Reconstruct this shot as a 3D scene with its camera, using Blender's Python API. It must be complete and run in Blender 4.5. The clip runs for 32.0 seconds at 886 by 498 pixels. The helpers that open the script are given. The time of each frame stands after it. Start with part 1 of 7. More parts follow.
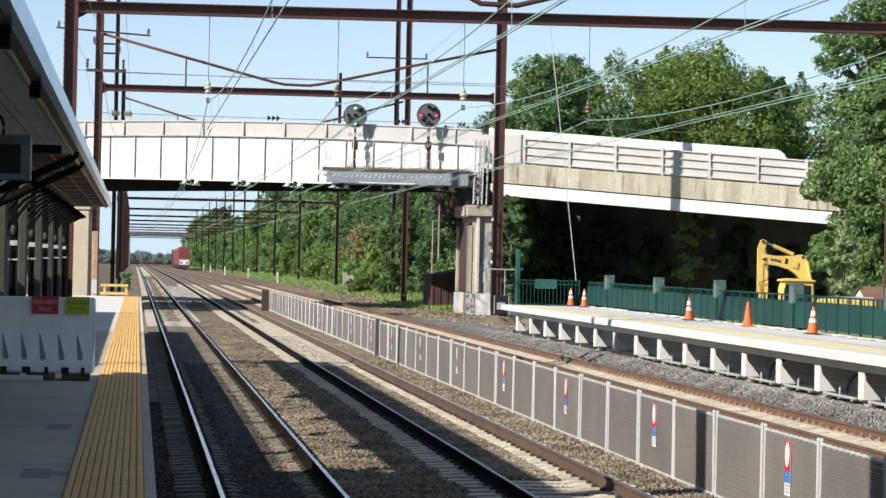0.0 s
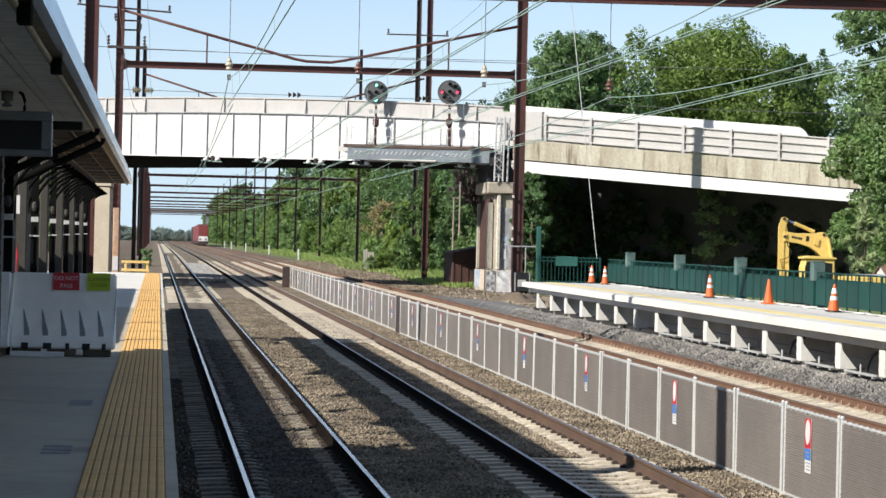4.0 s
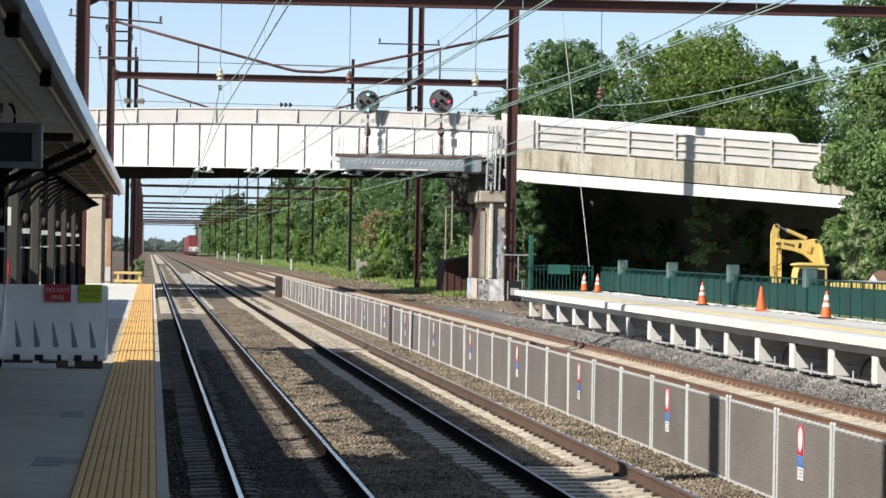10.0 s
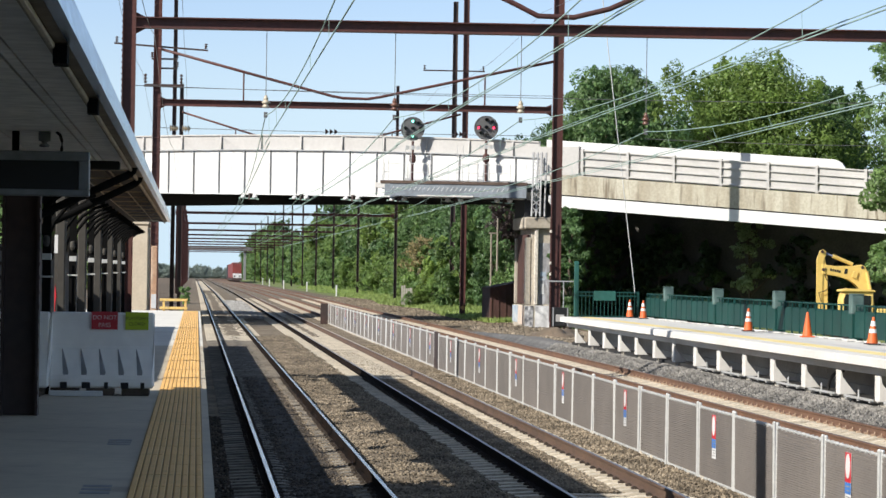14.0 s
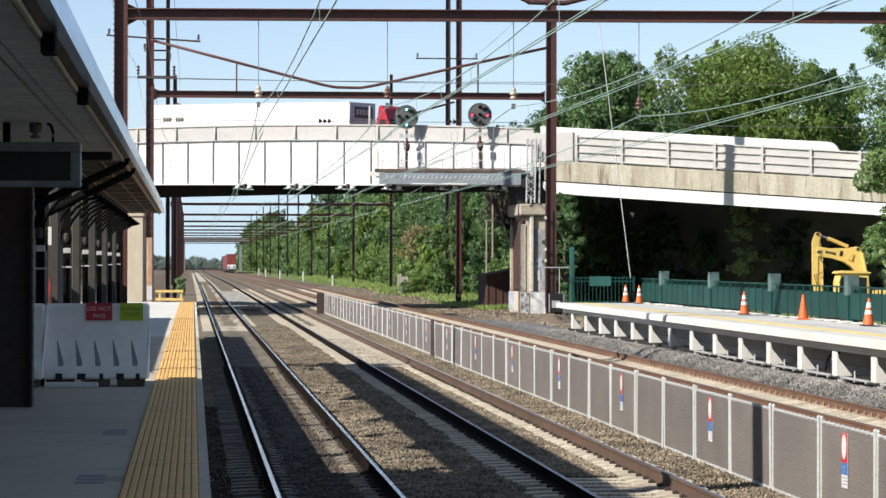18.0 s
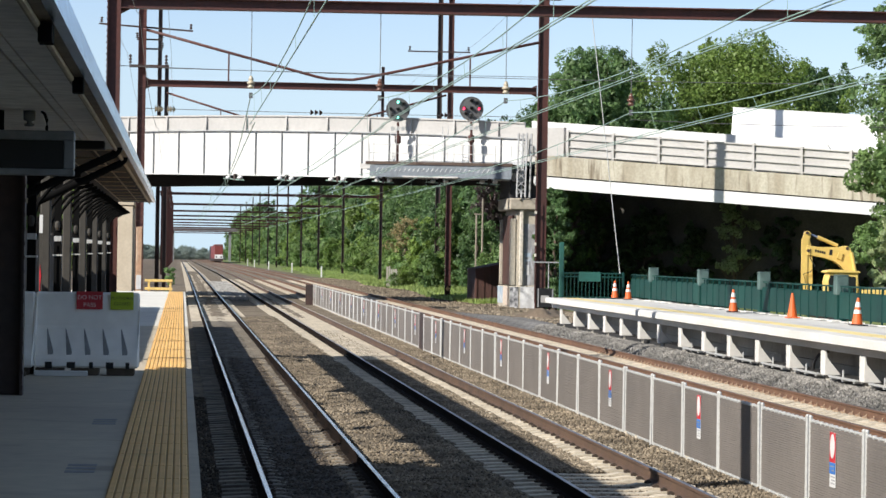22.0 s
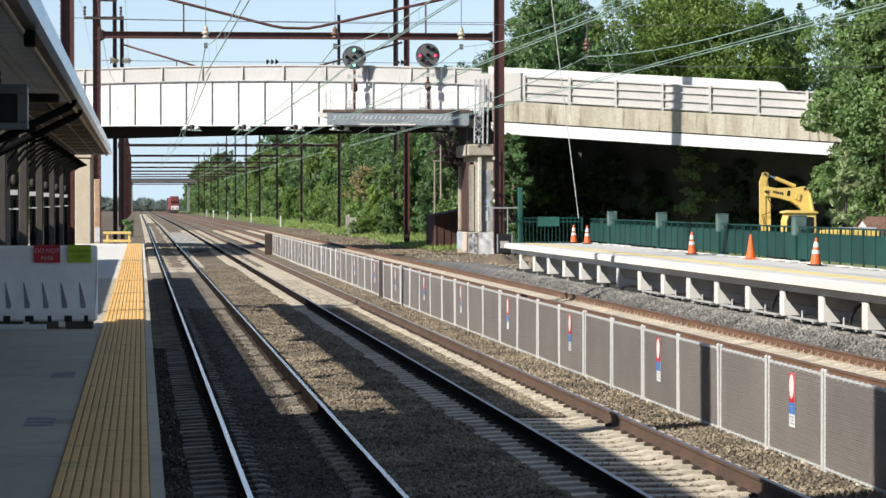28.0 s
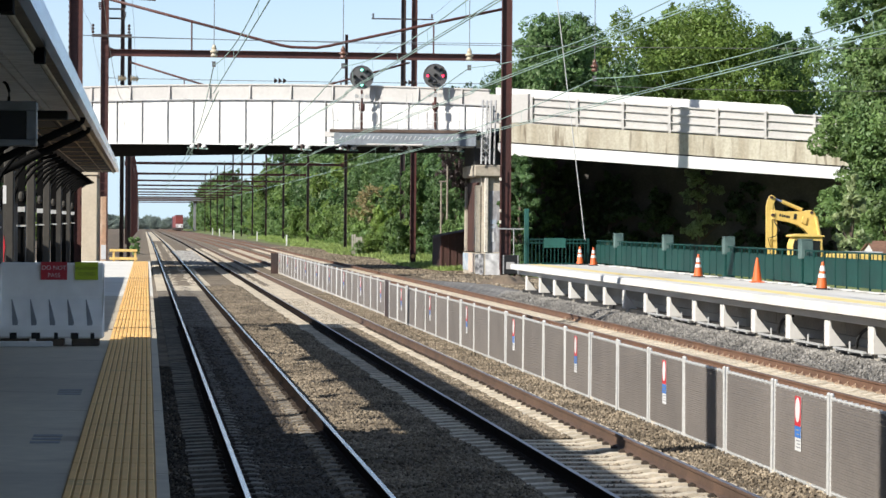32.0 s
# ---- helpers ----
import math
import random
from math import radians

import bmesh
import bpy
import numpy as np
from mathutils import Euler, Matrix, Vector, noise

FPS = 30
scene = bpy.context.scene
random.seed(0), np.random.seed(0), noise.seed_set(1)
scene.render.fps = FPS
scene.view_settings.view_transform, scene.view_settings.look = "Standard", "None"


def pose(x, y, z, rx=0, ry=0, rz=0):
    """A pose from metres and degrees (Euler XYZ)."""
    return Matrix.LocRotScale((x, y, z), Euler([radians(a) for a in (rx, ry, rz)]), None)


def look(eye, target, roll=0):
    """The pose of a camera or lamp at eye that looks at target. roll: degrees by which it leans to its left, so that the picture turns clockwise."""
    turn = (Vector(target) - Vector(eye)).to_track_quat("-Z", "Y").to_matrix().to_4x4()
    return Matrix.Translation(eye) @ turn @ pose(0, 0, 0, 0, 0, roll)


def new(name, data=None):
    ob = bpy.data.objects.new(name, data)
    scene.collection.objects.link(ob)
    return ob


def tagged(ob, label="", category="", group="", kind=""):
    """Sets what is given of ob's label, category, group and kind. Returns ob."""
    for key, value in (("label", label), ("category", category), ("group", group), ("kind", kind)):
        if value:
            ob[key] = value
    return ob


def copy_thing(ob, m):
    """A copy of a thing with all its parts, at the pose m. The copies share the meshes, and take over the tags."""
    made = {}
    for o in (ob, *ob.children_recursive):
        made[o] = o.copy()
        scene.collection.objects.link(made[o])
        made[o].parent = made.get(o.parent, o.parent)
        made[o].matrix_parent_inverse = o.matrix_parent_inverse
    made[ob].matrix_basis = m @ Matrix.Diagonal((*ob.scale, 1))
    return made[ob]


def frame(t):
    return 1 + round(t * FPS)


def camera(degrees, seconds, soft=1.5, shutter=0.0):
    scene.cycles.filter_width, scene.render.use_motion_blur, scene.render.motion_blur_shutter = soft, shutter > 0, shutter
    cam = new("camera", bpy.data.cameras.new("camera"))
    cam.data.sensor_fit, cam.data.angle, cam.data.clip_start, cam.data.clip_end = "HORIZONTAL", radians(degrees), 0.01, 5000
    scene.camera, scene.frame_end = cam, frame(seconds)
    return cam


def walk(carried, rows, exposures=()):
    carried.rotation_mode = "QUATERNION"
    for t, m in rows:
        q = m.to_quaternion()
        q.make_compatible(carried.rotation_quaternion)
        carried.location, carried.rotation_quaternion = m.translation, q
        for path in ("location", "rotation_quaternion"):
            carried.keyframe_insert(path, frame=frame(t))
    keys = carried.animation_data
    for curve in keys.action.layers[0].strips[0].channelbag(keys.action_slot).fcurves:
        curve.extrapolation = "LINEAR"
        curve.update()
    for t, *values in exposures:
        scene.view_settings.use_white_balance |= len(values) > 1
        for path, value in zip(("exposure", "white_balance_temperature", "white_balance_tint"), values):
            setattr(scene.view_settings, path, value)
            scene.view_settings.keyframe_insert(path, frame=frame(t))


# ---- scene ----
cam = camera(17.82, 32.0, soft=1.5)
EYE = 2.88
# seconds, yaw, pitch, roll in degrees, sway right and up in centimetres
ROWS = [
    (0.0, -6.22, 0.243, 1.258, -2.6, 0.2),
    (0.5, -6.022, 0.023, 0.961, -1.9, 0.1),
    (1.0, -5.855, -0.125, 1.143, -1.9, 0.8),
    (1.5, -5.753, -0.232, 1.014, -0.5, 0.8),
    (2.0, -5.754, -0.254, 0.953, -0.6, 0.6),
    (2.5, -5.798, -0.213, 1.134, -0.8, 0.9),
    (3.0, -5.871, -0.187, 1.155, -1.1, 0.4),
    (3.5, -5.828, -0.203, 1.253, -2.7, 0.1),
    (5.5, -5.828, -0.324, 1.427, -1.2, 0.1),
    (6.0, -5.886, -0.35, 1.281, -1.7, 0.7),
    (6.5, -5.879, -0.342, 1.459, -0.8, 0.2),
    (7.0, -6.033, -0.3, 1.727, 0.5, 0.7),
    (7.5, -6.25, -0.21, 1.644, -0.0, 0.0),
    (8.0, -6.36, -0.092, 1.434, -0.5, -0.0),
    (8.5, -6.277, 0.017, 1.256, -0.1, 0.1),
    (9.0, -6.209, 0.02, 0.634, -0.1, -0.0),
    (9.5, -6.124, -0.037, 0.757, 0.1, -0.0),
    (10.0, -5.95, -0.048, 0.981, -0.6, 0.5),
    (10.5, -5.815, 0.042, 0.818, -0.5, 0.9),
    (11.0, -5.667, 0.125, 0.704, -1.0, 1.2),
    (11.5, -5.541, 0.173, 0.818, -1.4, 0.3),
    (12.0, -5.385, 0.231, 0.576, -1.4, 1.0),
    (12.5, -5.304, 0.275, 0.379, -0.5, 1.1),
    (13.0, -5.245, 0.281, 0.632, -1.5, 0.5),
    (13.5, -5.117, 0.368, 0.893, -1.2, 1.3),
    (14.0, -5.03, 0.471, 0.881, -2.0, 1.4),
    (14.5, -4.966, 0.568, 0.743, -3.0, 0.9),
    (15.0, -4.79, 0.526, 0.511, -1.8, 1.0),
    (15.5, -4.689, 0.43, 0.533, -2.7, 1.2),
    (17.5, -4.867, 0.319, 0.459, -1.0, 0.4),
    (18.0, -5.115, 0.233, 0.089, 1.0, -1.0),
    (18.5, -5.432, 0.069, 0.183, -0.7, 0.3),
    (19.0, -5.612, 0.082, 0.691, -0.2, -0.0),
    (19.5, -5.711, 0.056, 0.896, -0.8, -0.6),
    (20.0, -5.672, 0.021, 0.956, -1.3, -0.4),
    (20.5, -5.605, 0.031, 0.88, -1.5, -0.3),
    (21.0, -5.494, 0.055, 0.821, -1.8, 0.1),
    (21.5, -5.422, 0.065, 0.912, -2.0, 0.9),
    (22.0, -5.338, 0.095, 0.915, -2.1, -0.1),
    (22.5, -5.281, 0.128, 0.704, -1.8, -0.3),
    (23.0, -5.304, 0.077, 0.465, -1.2, -0.3),
    (23.5, -5.339, -0.009, 0.49, -1.4, -0.1),
    (24.0, -5.405, -0.102, 0.531, -0.5, -0.7),
    (24.5, -5.493, -0.25, 0.509, -0.5, -0.3),
    (25.0, -5.614, -0.372, 0.271, -0.1, -0.2),
    (25.5, -5.747, -0.489, 0.176, 0.1, -1.0),
    (27.5, -6.07, -0.853, -0.003, -0.0, -0.6),
    (28.0, -6.166, -0.973, -0.058, 0.6, -0.3),
    (28.5, -6.311, -1.058, 0.061, -0.0, -0.4),
    (29.0, -6.334, -1.056, 0.249, 0.0, 0.1),
    (29.5, -6.351, -0.954, 0.258, -0.1, -0.7),
    (30.0, -6.367, -0.787, 0.155, -0.0, -0.1),
    (30.5, -6.254, -0.688, 0.301, -0.7, -0.3),
    (31.0, -6.146, -0.639, 0.374, -0.8, 0.0),
    (31.5, -6.09, -0.577, 0.31, -0.2, -0.6),
    (32.0, -6.05, -0.559, 0.441, -1.2, -0.2),
]


def view(yaw, pitch, roll, right, up):
    eye = Vector((right / 100, 0, EYE + up / 100))
    a, b = radians(yaw), radians(pitch)
    ahead = Vector((-math.sin(a) * math.cos(b), math.cos(a) * math.cos(b), math.sin(b)))
    return look(eye, eye + ahead * 100, roll)


walk(cam, [(t, view(*v)) for t, *v in ROWS], exposures=[(0, 0.47, 6420, 10), (28, 0.46, 6420, 10), (29.2, 0.53, 6420, 10), (32, 0.56, 6420, 10)])

# ---- light ----
SUN_WAY = Vector((0.846, 0.533, -0.643)).normalized()
world = bpy.data.worlds.new("sky")
scene.world = world
world.use_nodes = True
wn = world.node_tree.nodes
sky = wn.new("ShaderNodeTexSky")
sky.sky_type, sky.sun_disc, sky.altitude = "NISHITA", False, 900
sky.sun_elevation, sky.sun_rotation = radians(32.7), radians(237.8)
sky.air_density, sky.dust_density, sky.ozone_density = 1.0, 0.2, 1.6
# the sky stays clear blue down to the tree line and milky overhead
way = wn.new("ShaderNodeTexCoord")
parts, low_sky, joined = wn.new("ShaderNodeSeparateXYZ"), wn.new("ShaderNodeMath"), wn.new("ShaderNodeCombineXYZ")
low_sky.operation = "SMOOTH_MAX"
low_sky.inputs[1].default_value, low_sky.inputs[2].default_value = 0.06, 0.03
world.node_tree.links.new(way.outputs["Generated"], parts.inputs[0])
world.node_tree.links.new(parts.outputs["X"], joined.inputs["X"])
world.node_tree.links.new(parts.outputs["Y"], joined.inputs["Y"])
world.node_tree.links.new(parts.outputs["Z"], low_sky.inputs[0])
high_sky = wn.new("ShaderNodeMath")
high_sky.operation = "SMOOTH_MIN"
high_sky.inputs[1].default_value, high_sky.inputs[2].default_value = 0.55, 0.2
world.node_tree.links.new(low_sky.outputs[0], high_sky.inputs[0])
world.node_tree.links.new(high_sky.outputs[0], joined.inputs["Z"])
world.node_tree.links.new(joined.outputs[0], sky.inputs["Vector"])
tint = wn.new("ShaderNodeMix")
tint.data_type, tint.blend_type = "RGBA", "MULTIPLY"
tint.inputs["Factor"].default_value = 1.0
haze, rise_of = wn.new("ShaderNodeMix"), wn.new("ShaderNodeMapRange")
haze.data_type = "RGBA"
haze.inputs["A"].default_value, haze.inputs["B"].default_value = (0.945, 0.935, 1.065, 1), (1.08, 0.90, 0.76, 1)
rise_of.inputs["From Min"].default_value, rise_of.inputs["From Max"].default_value = 0.10, 0.55
world.node_tree.links.new(parts.outputs["Z"], rise_of.inputs["Value"])
world.node_tree.links.new(rise_of.outputs[0], haze.inputs["Factor"])
world.node_tree.links.new(haze.outputs["Result"], tint.inputs["B"])
world.node_tree.links.new(sky.outputs[0], tint.inputs["A"])
world.node_tree.links.new(tint.outputs["Result"], wn["Background"].inputs[0])
wn["Background"].inputs[1].default_value = 0.094
sun_data = bpy.data.lights.new("sun", "SUN")
sun_data.energy, sun_data.angle, sun_data.color = 5.0, radians(0.53), (1.0, 0.945, 0.86)
sun = new("sun", sun_data)
sun.matrix_world = look((0, 0, 60), Vector((0, 0, 60)) + SUN_WAY)


# ---- materials ----
def material(name, base, rough=0.7, metal=0.0, second=None, grain=8.0, coarse=0.6, bump=0.15, spread=0.18, island=0.0, each=0.0, streak=0.0, dirt=None):
    """A procedural surface: base colour, a second colour in large stains, fine grain, relief, and variation piece by piece."""
    m = bpy.data.materials.new(name)
    m.use_nodes = True
    nt = m.node_tree
    nodes, links = nt.nodes, nt.links
    bsdf = nodes["Principled BSDF"]
    bsdf.inputs["Roughness"].default_value, bsdf.inputs["Metallic"].default_value = rough, metal
    co = nodes.new("ShaderNodeTexCoord").outputs["Object"]
    geo = nodes.new("ShaderNodeNewGeometry")
    where = geo.outputs["Position"]
    n1, n2 = nodes.new("ShaderNodeTexNoise"), nodes.new("ShaderNodeTexNoise")
    n1.inputs["Scale"].default_value, n1.inputs["Detail"].default_value = coarse, 6
    n2.inputs["Scale"].default_value, n2.inputs["Detail"].default_value = grain, 5
    links.new(where, n1.inputs["Vector"])
    links.new(where, n2.inputs["Vector"])
    if streak:
        stretch = nodes.new("ShaderNodeMapping")
        stretch.inputs["Scale"].default_value = (1, 1, streak)
        links.new(where, stretch.inputs["Vector"])
        links.new(stretch.outputs[0], n1.inputs["Vector"])
    ramp = nodes.new("ShaderNodeValToRGB")
    ramp.color_ramp.elements[0].position, ramp.color_ramp.elements[1].position = 0.36, 0.66
    second = second or tuple(c * 0.72 for c in base)
    ramp.color_ramp.elements[0].color, ramp.color_ramp.elements[1].color = (*second, 1), (*base, 1)
    links.new(n1.outputs["Fac"], ramp.inputs["Fac"])
    hsv = nodes.new("ShaderNodeHueSaturation")
    links.new(ramp.outputs[0], hsv.inputs["Color"])
    span = nodes.new("ShaderNodeMapRange")
    span.inputs["From Min"].default_value, span.inputs["From Max"].default_value = 0.3, 0.7
    span.inputs["To Min"].default_value, span.inputs["To Max"].default_value = 1 - spread, 1 + spread
    links.new(n2.outputs["Fac"], span.inputs["Value"])
    value = span.outputs[0]
    for amount, source in ((island, geo.outputs["Random Per Island"]), (each, nodes.new("ShaderNodeObjectInfo").outputs["Random"])):
        if amount:
            r = nodes.new("ShaderNodeMapRange")
            r.inputs["To Min"].default_value, r.inputs["To Max"].default_value = 1 - amount, 1 + amount
            links.new(source, r.inputs["Value"])
            mul = nodes.new("ShaderNodeMath")
            mul.operation = "MULTIPLY"
            links.new(value, mul.inputs[0])
            links.new(r.outputs[0], mul.inputs[1])
            value = mul.outputs[0]
    links.new(value, hsv.inputs["Value"])
    colour = hsv.outputs[0]
    if dirt:
        n3 = nodes.new("ShaderNodeTexNoise")
        n3.inputs["Scale"].default_value, n3.inputs["Detail"].default_value = dirt[1], 8
        links.new(where, n3.inputs["Vector"])
        if streak:
            links.new(stretch.outputs[0], n3.inputs["Vector"])
        r3 = nodes.new("ShaderNodeValToRGB")
        r3.color_ramp.elements[0].position, r3.color_ramp.elements[1].position = dirt[2], dirt[2] + 0.14
        links.new(n3.outputs["Fac"], r3.inputs["Fac"])
        mix = nodes.new("ShaderNodeMix")
        mix.data_type = "RGBA"
        links.new(r3.outputs[0], mix.inputs["Factor"])
        links.new(colour, mix.inputs["A"])
        mix.inputs["B"].default_value = (*dirt[0], 1)
        colour = mix.outputs["Result"]
    links.new(colour, bsdf.inputs["Base Color"])
    if bump:
        b = nodes.new("ShaderNodeBump")
        b.inputs["Strength"].default_value, b.inputs["Distance"].default_value = bump, 0.02
        links.new(n2.outputs["Fac"], b.inputs["Height"])
        links.new(b.outputs[0], bsdf.inputs["Normal"])
    return m


def glowing(name, colour, strength):
    m = bpy.data.materials.new(name)
    m.use_nodes = True
    b = m.node_tree.nodes["Principled BSDF"]
    b.inputs["Base Color"].default_value = (*colour, 1)
    b.inputs["Emission Color"].default_value, b.inputs["Emission Strength"].default_value = (*colour, 1), strength
    return m


def leafy(name, dark, light):
    """Leaves: colour leaf by leaf, some light passing through."""
    m = bpy.data.materials.new(name)
    m.use_nodes = True
    nodes, links = m.node_tree.nodes, m.node_tree.links
    b = nodes["Principled BSDF"]
    geo = nodes.new("ShaderNodeNewGeometry")
    ramp = nodes.new("ShaderNodeValToRGB")
    ramp.color_ramp.elements[0].color, ramp.color_ramp.elements[1].color = (*dark, 1), (*light, 1)
    n = nodes.new("ShaderNodeTexNoise")
    n.inputs["Scale"].default_value = 0.35
    links.new(geo.outputs["Position"], n.inputs["Vector"])
    mid = nodes.new("ShaderNodeMath")
    mid.operation = "ADD"
    links.new(geo.outputs["Random Per Island"], mid.inputs[0])
    links.new(n.outputs["Fac"], mid.inputs[1])
    half = nodes.new("ShaderNodeMath")
    half.operation = "MULTIPLY"
    half.inputs[1].default_value = 0.5
    links.new(mid.outputs[0], half.inputs[0])
    links.new(half.outputs[0], ramp.inputs["Fac"])
    own = nodes.new("ShaderNodeObjectInfo").outputs["Random"]
    tone = nodes.new("ShaderNodeHueSaturation")
    clump = nodes.new("ShaderNodeTexNoise")
    clump.inputs["Scale"].default_value, clump.inputs["Detail"].default_value = 0.9, 2
    links.new(geo.outputs["Position"], clump.inputs["Vector"])
    for source, socket, a, b0, lo, hi in ((own, "Hue", 0, 1, 0.492, 0.528), (clump.outputs["Fac"], "Value", 0.32, 0.68, 0.68, 1.38), (own, "Saturation", 1, 0, 0.86, 1.08)):
        span = nodes.new("ShaderNodeMapRange")
        span.inputs["From Min"].default_value, span.inputs["From Max"].default_value = a, b0
        span.inputs["To Min"].default_value, span.inputs["To Max"].default_value = lo, hi
        links.new(source, span.inputs["Value"])
        links.new(span.outputs[0], tone.inputs[socket])
    links.new(ramp.outputs[0], tone.inputs["Color"])
    links.new(tone.outputs[0], b.inputs["Base Color"])
    b.inputs["Roughness"].default_value = 0.5
    tr = nodes.new("ShaderNodeBsdfTranslucent")
    links.new(tone.outputs[0], tr.inputs["Color"])
    mixer = nodes.new("ShaderNodeMixShader")
    mixer.inputs[0].default_value = 0.42
    links.new(b.outputs[0], mixer.inputs[1])
    links.new(tr.outputs[0], mixer.inputs[2])
    links.new(mixer.outputs[0], nodes["Material Output"].inputs[0])
    return m


M_BALLAST = material("ballast", (0.235, 0.188, 0.13), 0.95, second=(0.125, 0.098, 0.067), grain=26, coarse=0.7, bump=0.9, spread=0.5, dirt=((0.085, 0.066, 0.048), 5.5, 0.54))
M_STONE = material("ballast_stone", (0.275, 0.225, 0.16), 0.9, second=(0.135, 0.108, 0.075), grain=30, coarse=0.8, bump=0.2, island=0.55)
M_GREYSTONE = material("new_ballast_stone", (0.29, 0.275, 0.25), 0.9, second=(0.18, 0.172, 0.157), grain=30, coarse=0.8, bump=0.2, island=0.4)
M_GREYBALLAST = material("new_ballast", (0.19, 0.182, 0.17), 0.95, second=(0.12, 0.115, 0.107), grain=22, coarse=0.8, bump=0.9, spread=0.45)
M_OILBALLAST = material("oily_ballast", (0.080, 0.064, 0.047), 0.9, second=(0.04, 0.032, 0.025), grain=26, coarse=0.7, bump=0.9, spread=0.5, dirt=((0.04, 0.032, 0.025), 5.5, 0.56))
M_OILSTONE = material("oily_ballast_stone", (0.105, 0.083, 0.060), 0.85, second=(0.048, 0.038, 0.028), grain=30, coarse=0.8, bump=0.2, island=0.6)
M_WHITESTONE = material("pale_crushed_stone", (0.42, 0.41, 0.39), 0.9, second=(0.28, 0.27, 0.25), grain=30, coarse=0.8, bump=0.2, island=0.35)
M_SOIL = material("soil", (0.17, 0.125, 0.085), 0.95, second=(0.10, 0.078, 0.052), grain=9, coarse=0.3, bump=0.6, spread=0.3)
M_GRASS = material("grass", (0.17, 0.21, 0.055), 0.9, second=(0.11, 0.14, 0.04), grain=7, coarse=0.25, bump=0.6, spread=0.35)
M_CONCRETE = material("concrete", (0.46, 0.43, 0.37), 0.85, second=(0.36, 0.33, 0.28), grain=12, coarse=0.5, bump=0.25, spread=0.1)
M_WHITECON = material("new_concrete", (0.68, 0.66, 0.62), 0.8, second=(0.60, 0.58, 0.54), grain=10, coarse=0.4, bump=0.12, spread=0.05)
M_PLATFORM = material("platform_concrete", (0.56, 0.49, 0.37), 0.8, second=(0.465, 0.405, 0.31), grain=6, coarse=0.5, bump=0.12, spread=0.07, dirt=((0.36, 0.30, 0.23), 0.9, 0.61))
M_TIE = material("concrete_tie", (0.66, 0.58, 0.455), 0.9, second=(0.50, 0.44, 0.345), grain=14, coarse=1.2, bump=0.3, each=0.12)
M_DIRTYTIE = material("oil_stained_tie", (0.27, 0.24, 0.195), 0.9, second=(0.14, 0.122, 0.10), grain=14, coarse=1.6, bump=0.3, each=0.15)
M_RAILSIDE = material("rusty_rail", (0.115, 0.069, 0.045), 0.75, second=(0.075, 0.046, 0.032), grain=20, coarse=1.0, bump=0.3)
# near-black, with the shade on the nearer rails put into the side colour
M_RAILBLACK = material("shaded_rail_side", (0.010, 0.008, 0.007), 0.9, second=(0.016, 0.011, 0.009), grain=20, coarse=1.0, bump=0.3)
M_RAILBLACK.node_tree.nodes["Principled BSDF"].inputs["Specular IOR Level"].default_value = 0.04
M_RAILORANGE = material("orange_rusty_rail", (0.165, 0.086, 0.05), 0.8, second=(0.115, 0.062, 0.038), grain=20, coarse=1.0, bump=0.3)
M_RAILHEAD = material("polished_rail_head", (0.62, 0.61, 0.60), 0.22, 1.0, second=(0.5, 0.48, 0.46), grain=5, coarse=0.5, bump=0.02, spread=0.08)
M_WORNHEAD = material("worn_rail_head", (0.40, 0.36, 0.34), 0.36, 0.9, second=(0.28, 0.23, 0.21), grain=5, coarse=0.5, bump=0.03, spread=0.1)
M_DULLHEAD = material("dull_rail_head", (0.22, 0.15, 0.11), 0.5, 0.6, second=(0.16, 0.10, 0.075), grain=5, coarse=0.5, bump=0.05, spread=0.1)
M_CLIP = material("rail_clip", (0.06, 0.043, 0.031), 0.85, second=(0.035, 0.026, 0.019), grain=30, bump=0.1)
M_PALECLIP = material("dusty_rail_clip", (0.42, 0.31, 0.22), 0.85, second=(0.30, 0.21, 0.14), grain=30, bump=0.1)
M_TACTILE = material("yellow_tactile", (0.88, 0.535, 0.185), 0.75, second=(0.82, 0.49, 0.165), grain=5, coarse=0.7, bump=0.1, spread=0.07, dirt=((0.42, 0.30, 0.12), 1.6, 0.62))
M_STEEL_RED = material("red_oxide_steel", (0.095, 0.031, 0.024), 0.62, second=(0.065, 0.026, 0.022), grain=8, coarse=0.7, bump=0.12, streak=0.3, each=0.15)
M_STEEL_DARK = material("dark_weathered_steel", (0.035, 0.028, 0.027), 0.7, second=(0.055, 0.03, 0.025), grain=8, coarse=0.7, bump=0.12)
M_WHITEPAINT = material("white_bridge_paint", (0.655, 0.655, 0.64), 0.6, second=(0.59, 0.58, 0.555), grain=4, coarse=0.7, bump=0.04, spread=0.04, streak=0.25, dirt=((0.47, 0.45, 0.41), 1.9, 0.63))
M_GREYPAINT = material("pale_grey_paint", (0.46, 0.445, 0.42), 0.65, second=(0.41, 0.395, 0.375), grain=5, coarse=0.6, bump=0.05, spread=0.05, streak=0.3)
M_STIFF = material("grey_stiffener_paint", (0.40, 0.405, 0.41), 0.6, grain=5, bump=0.05, spread=0.08)
M_OLDCON = material("stained_concrete", (0.44, 0.41, 0.33), 0.9, second=(0.31, 0.275, 0.205), grain=7, coarse=1.3, bump=0.35, spread=0.14, streak=0.12, dirt=((0.17, 0.14, 0.10), 2.9, 0.56))
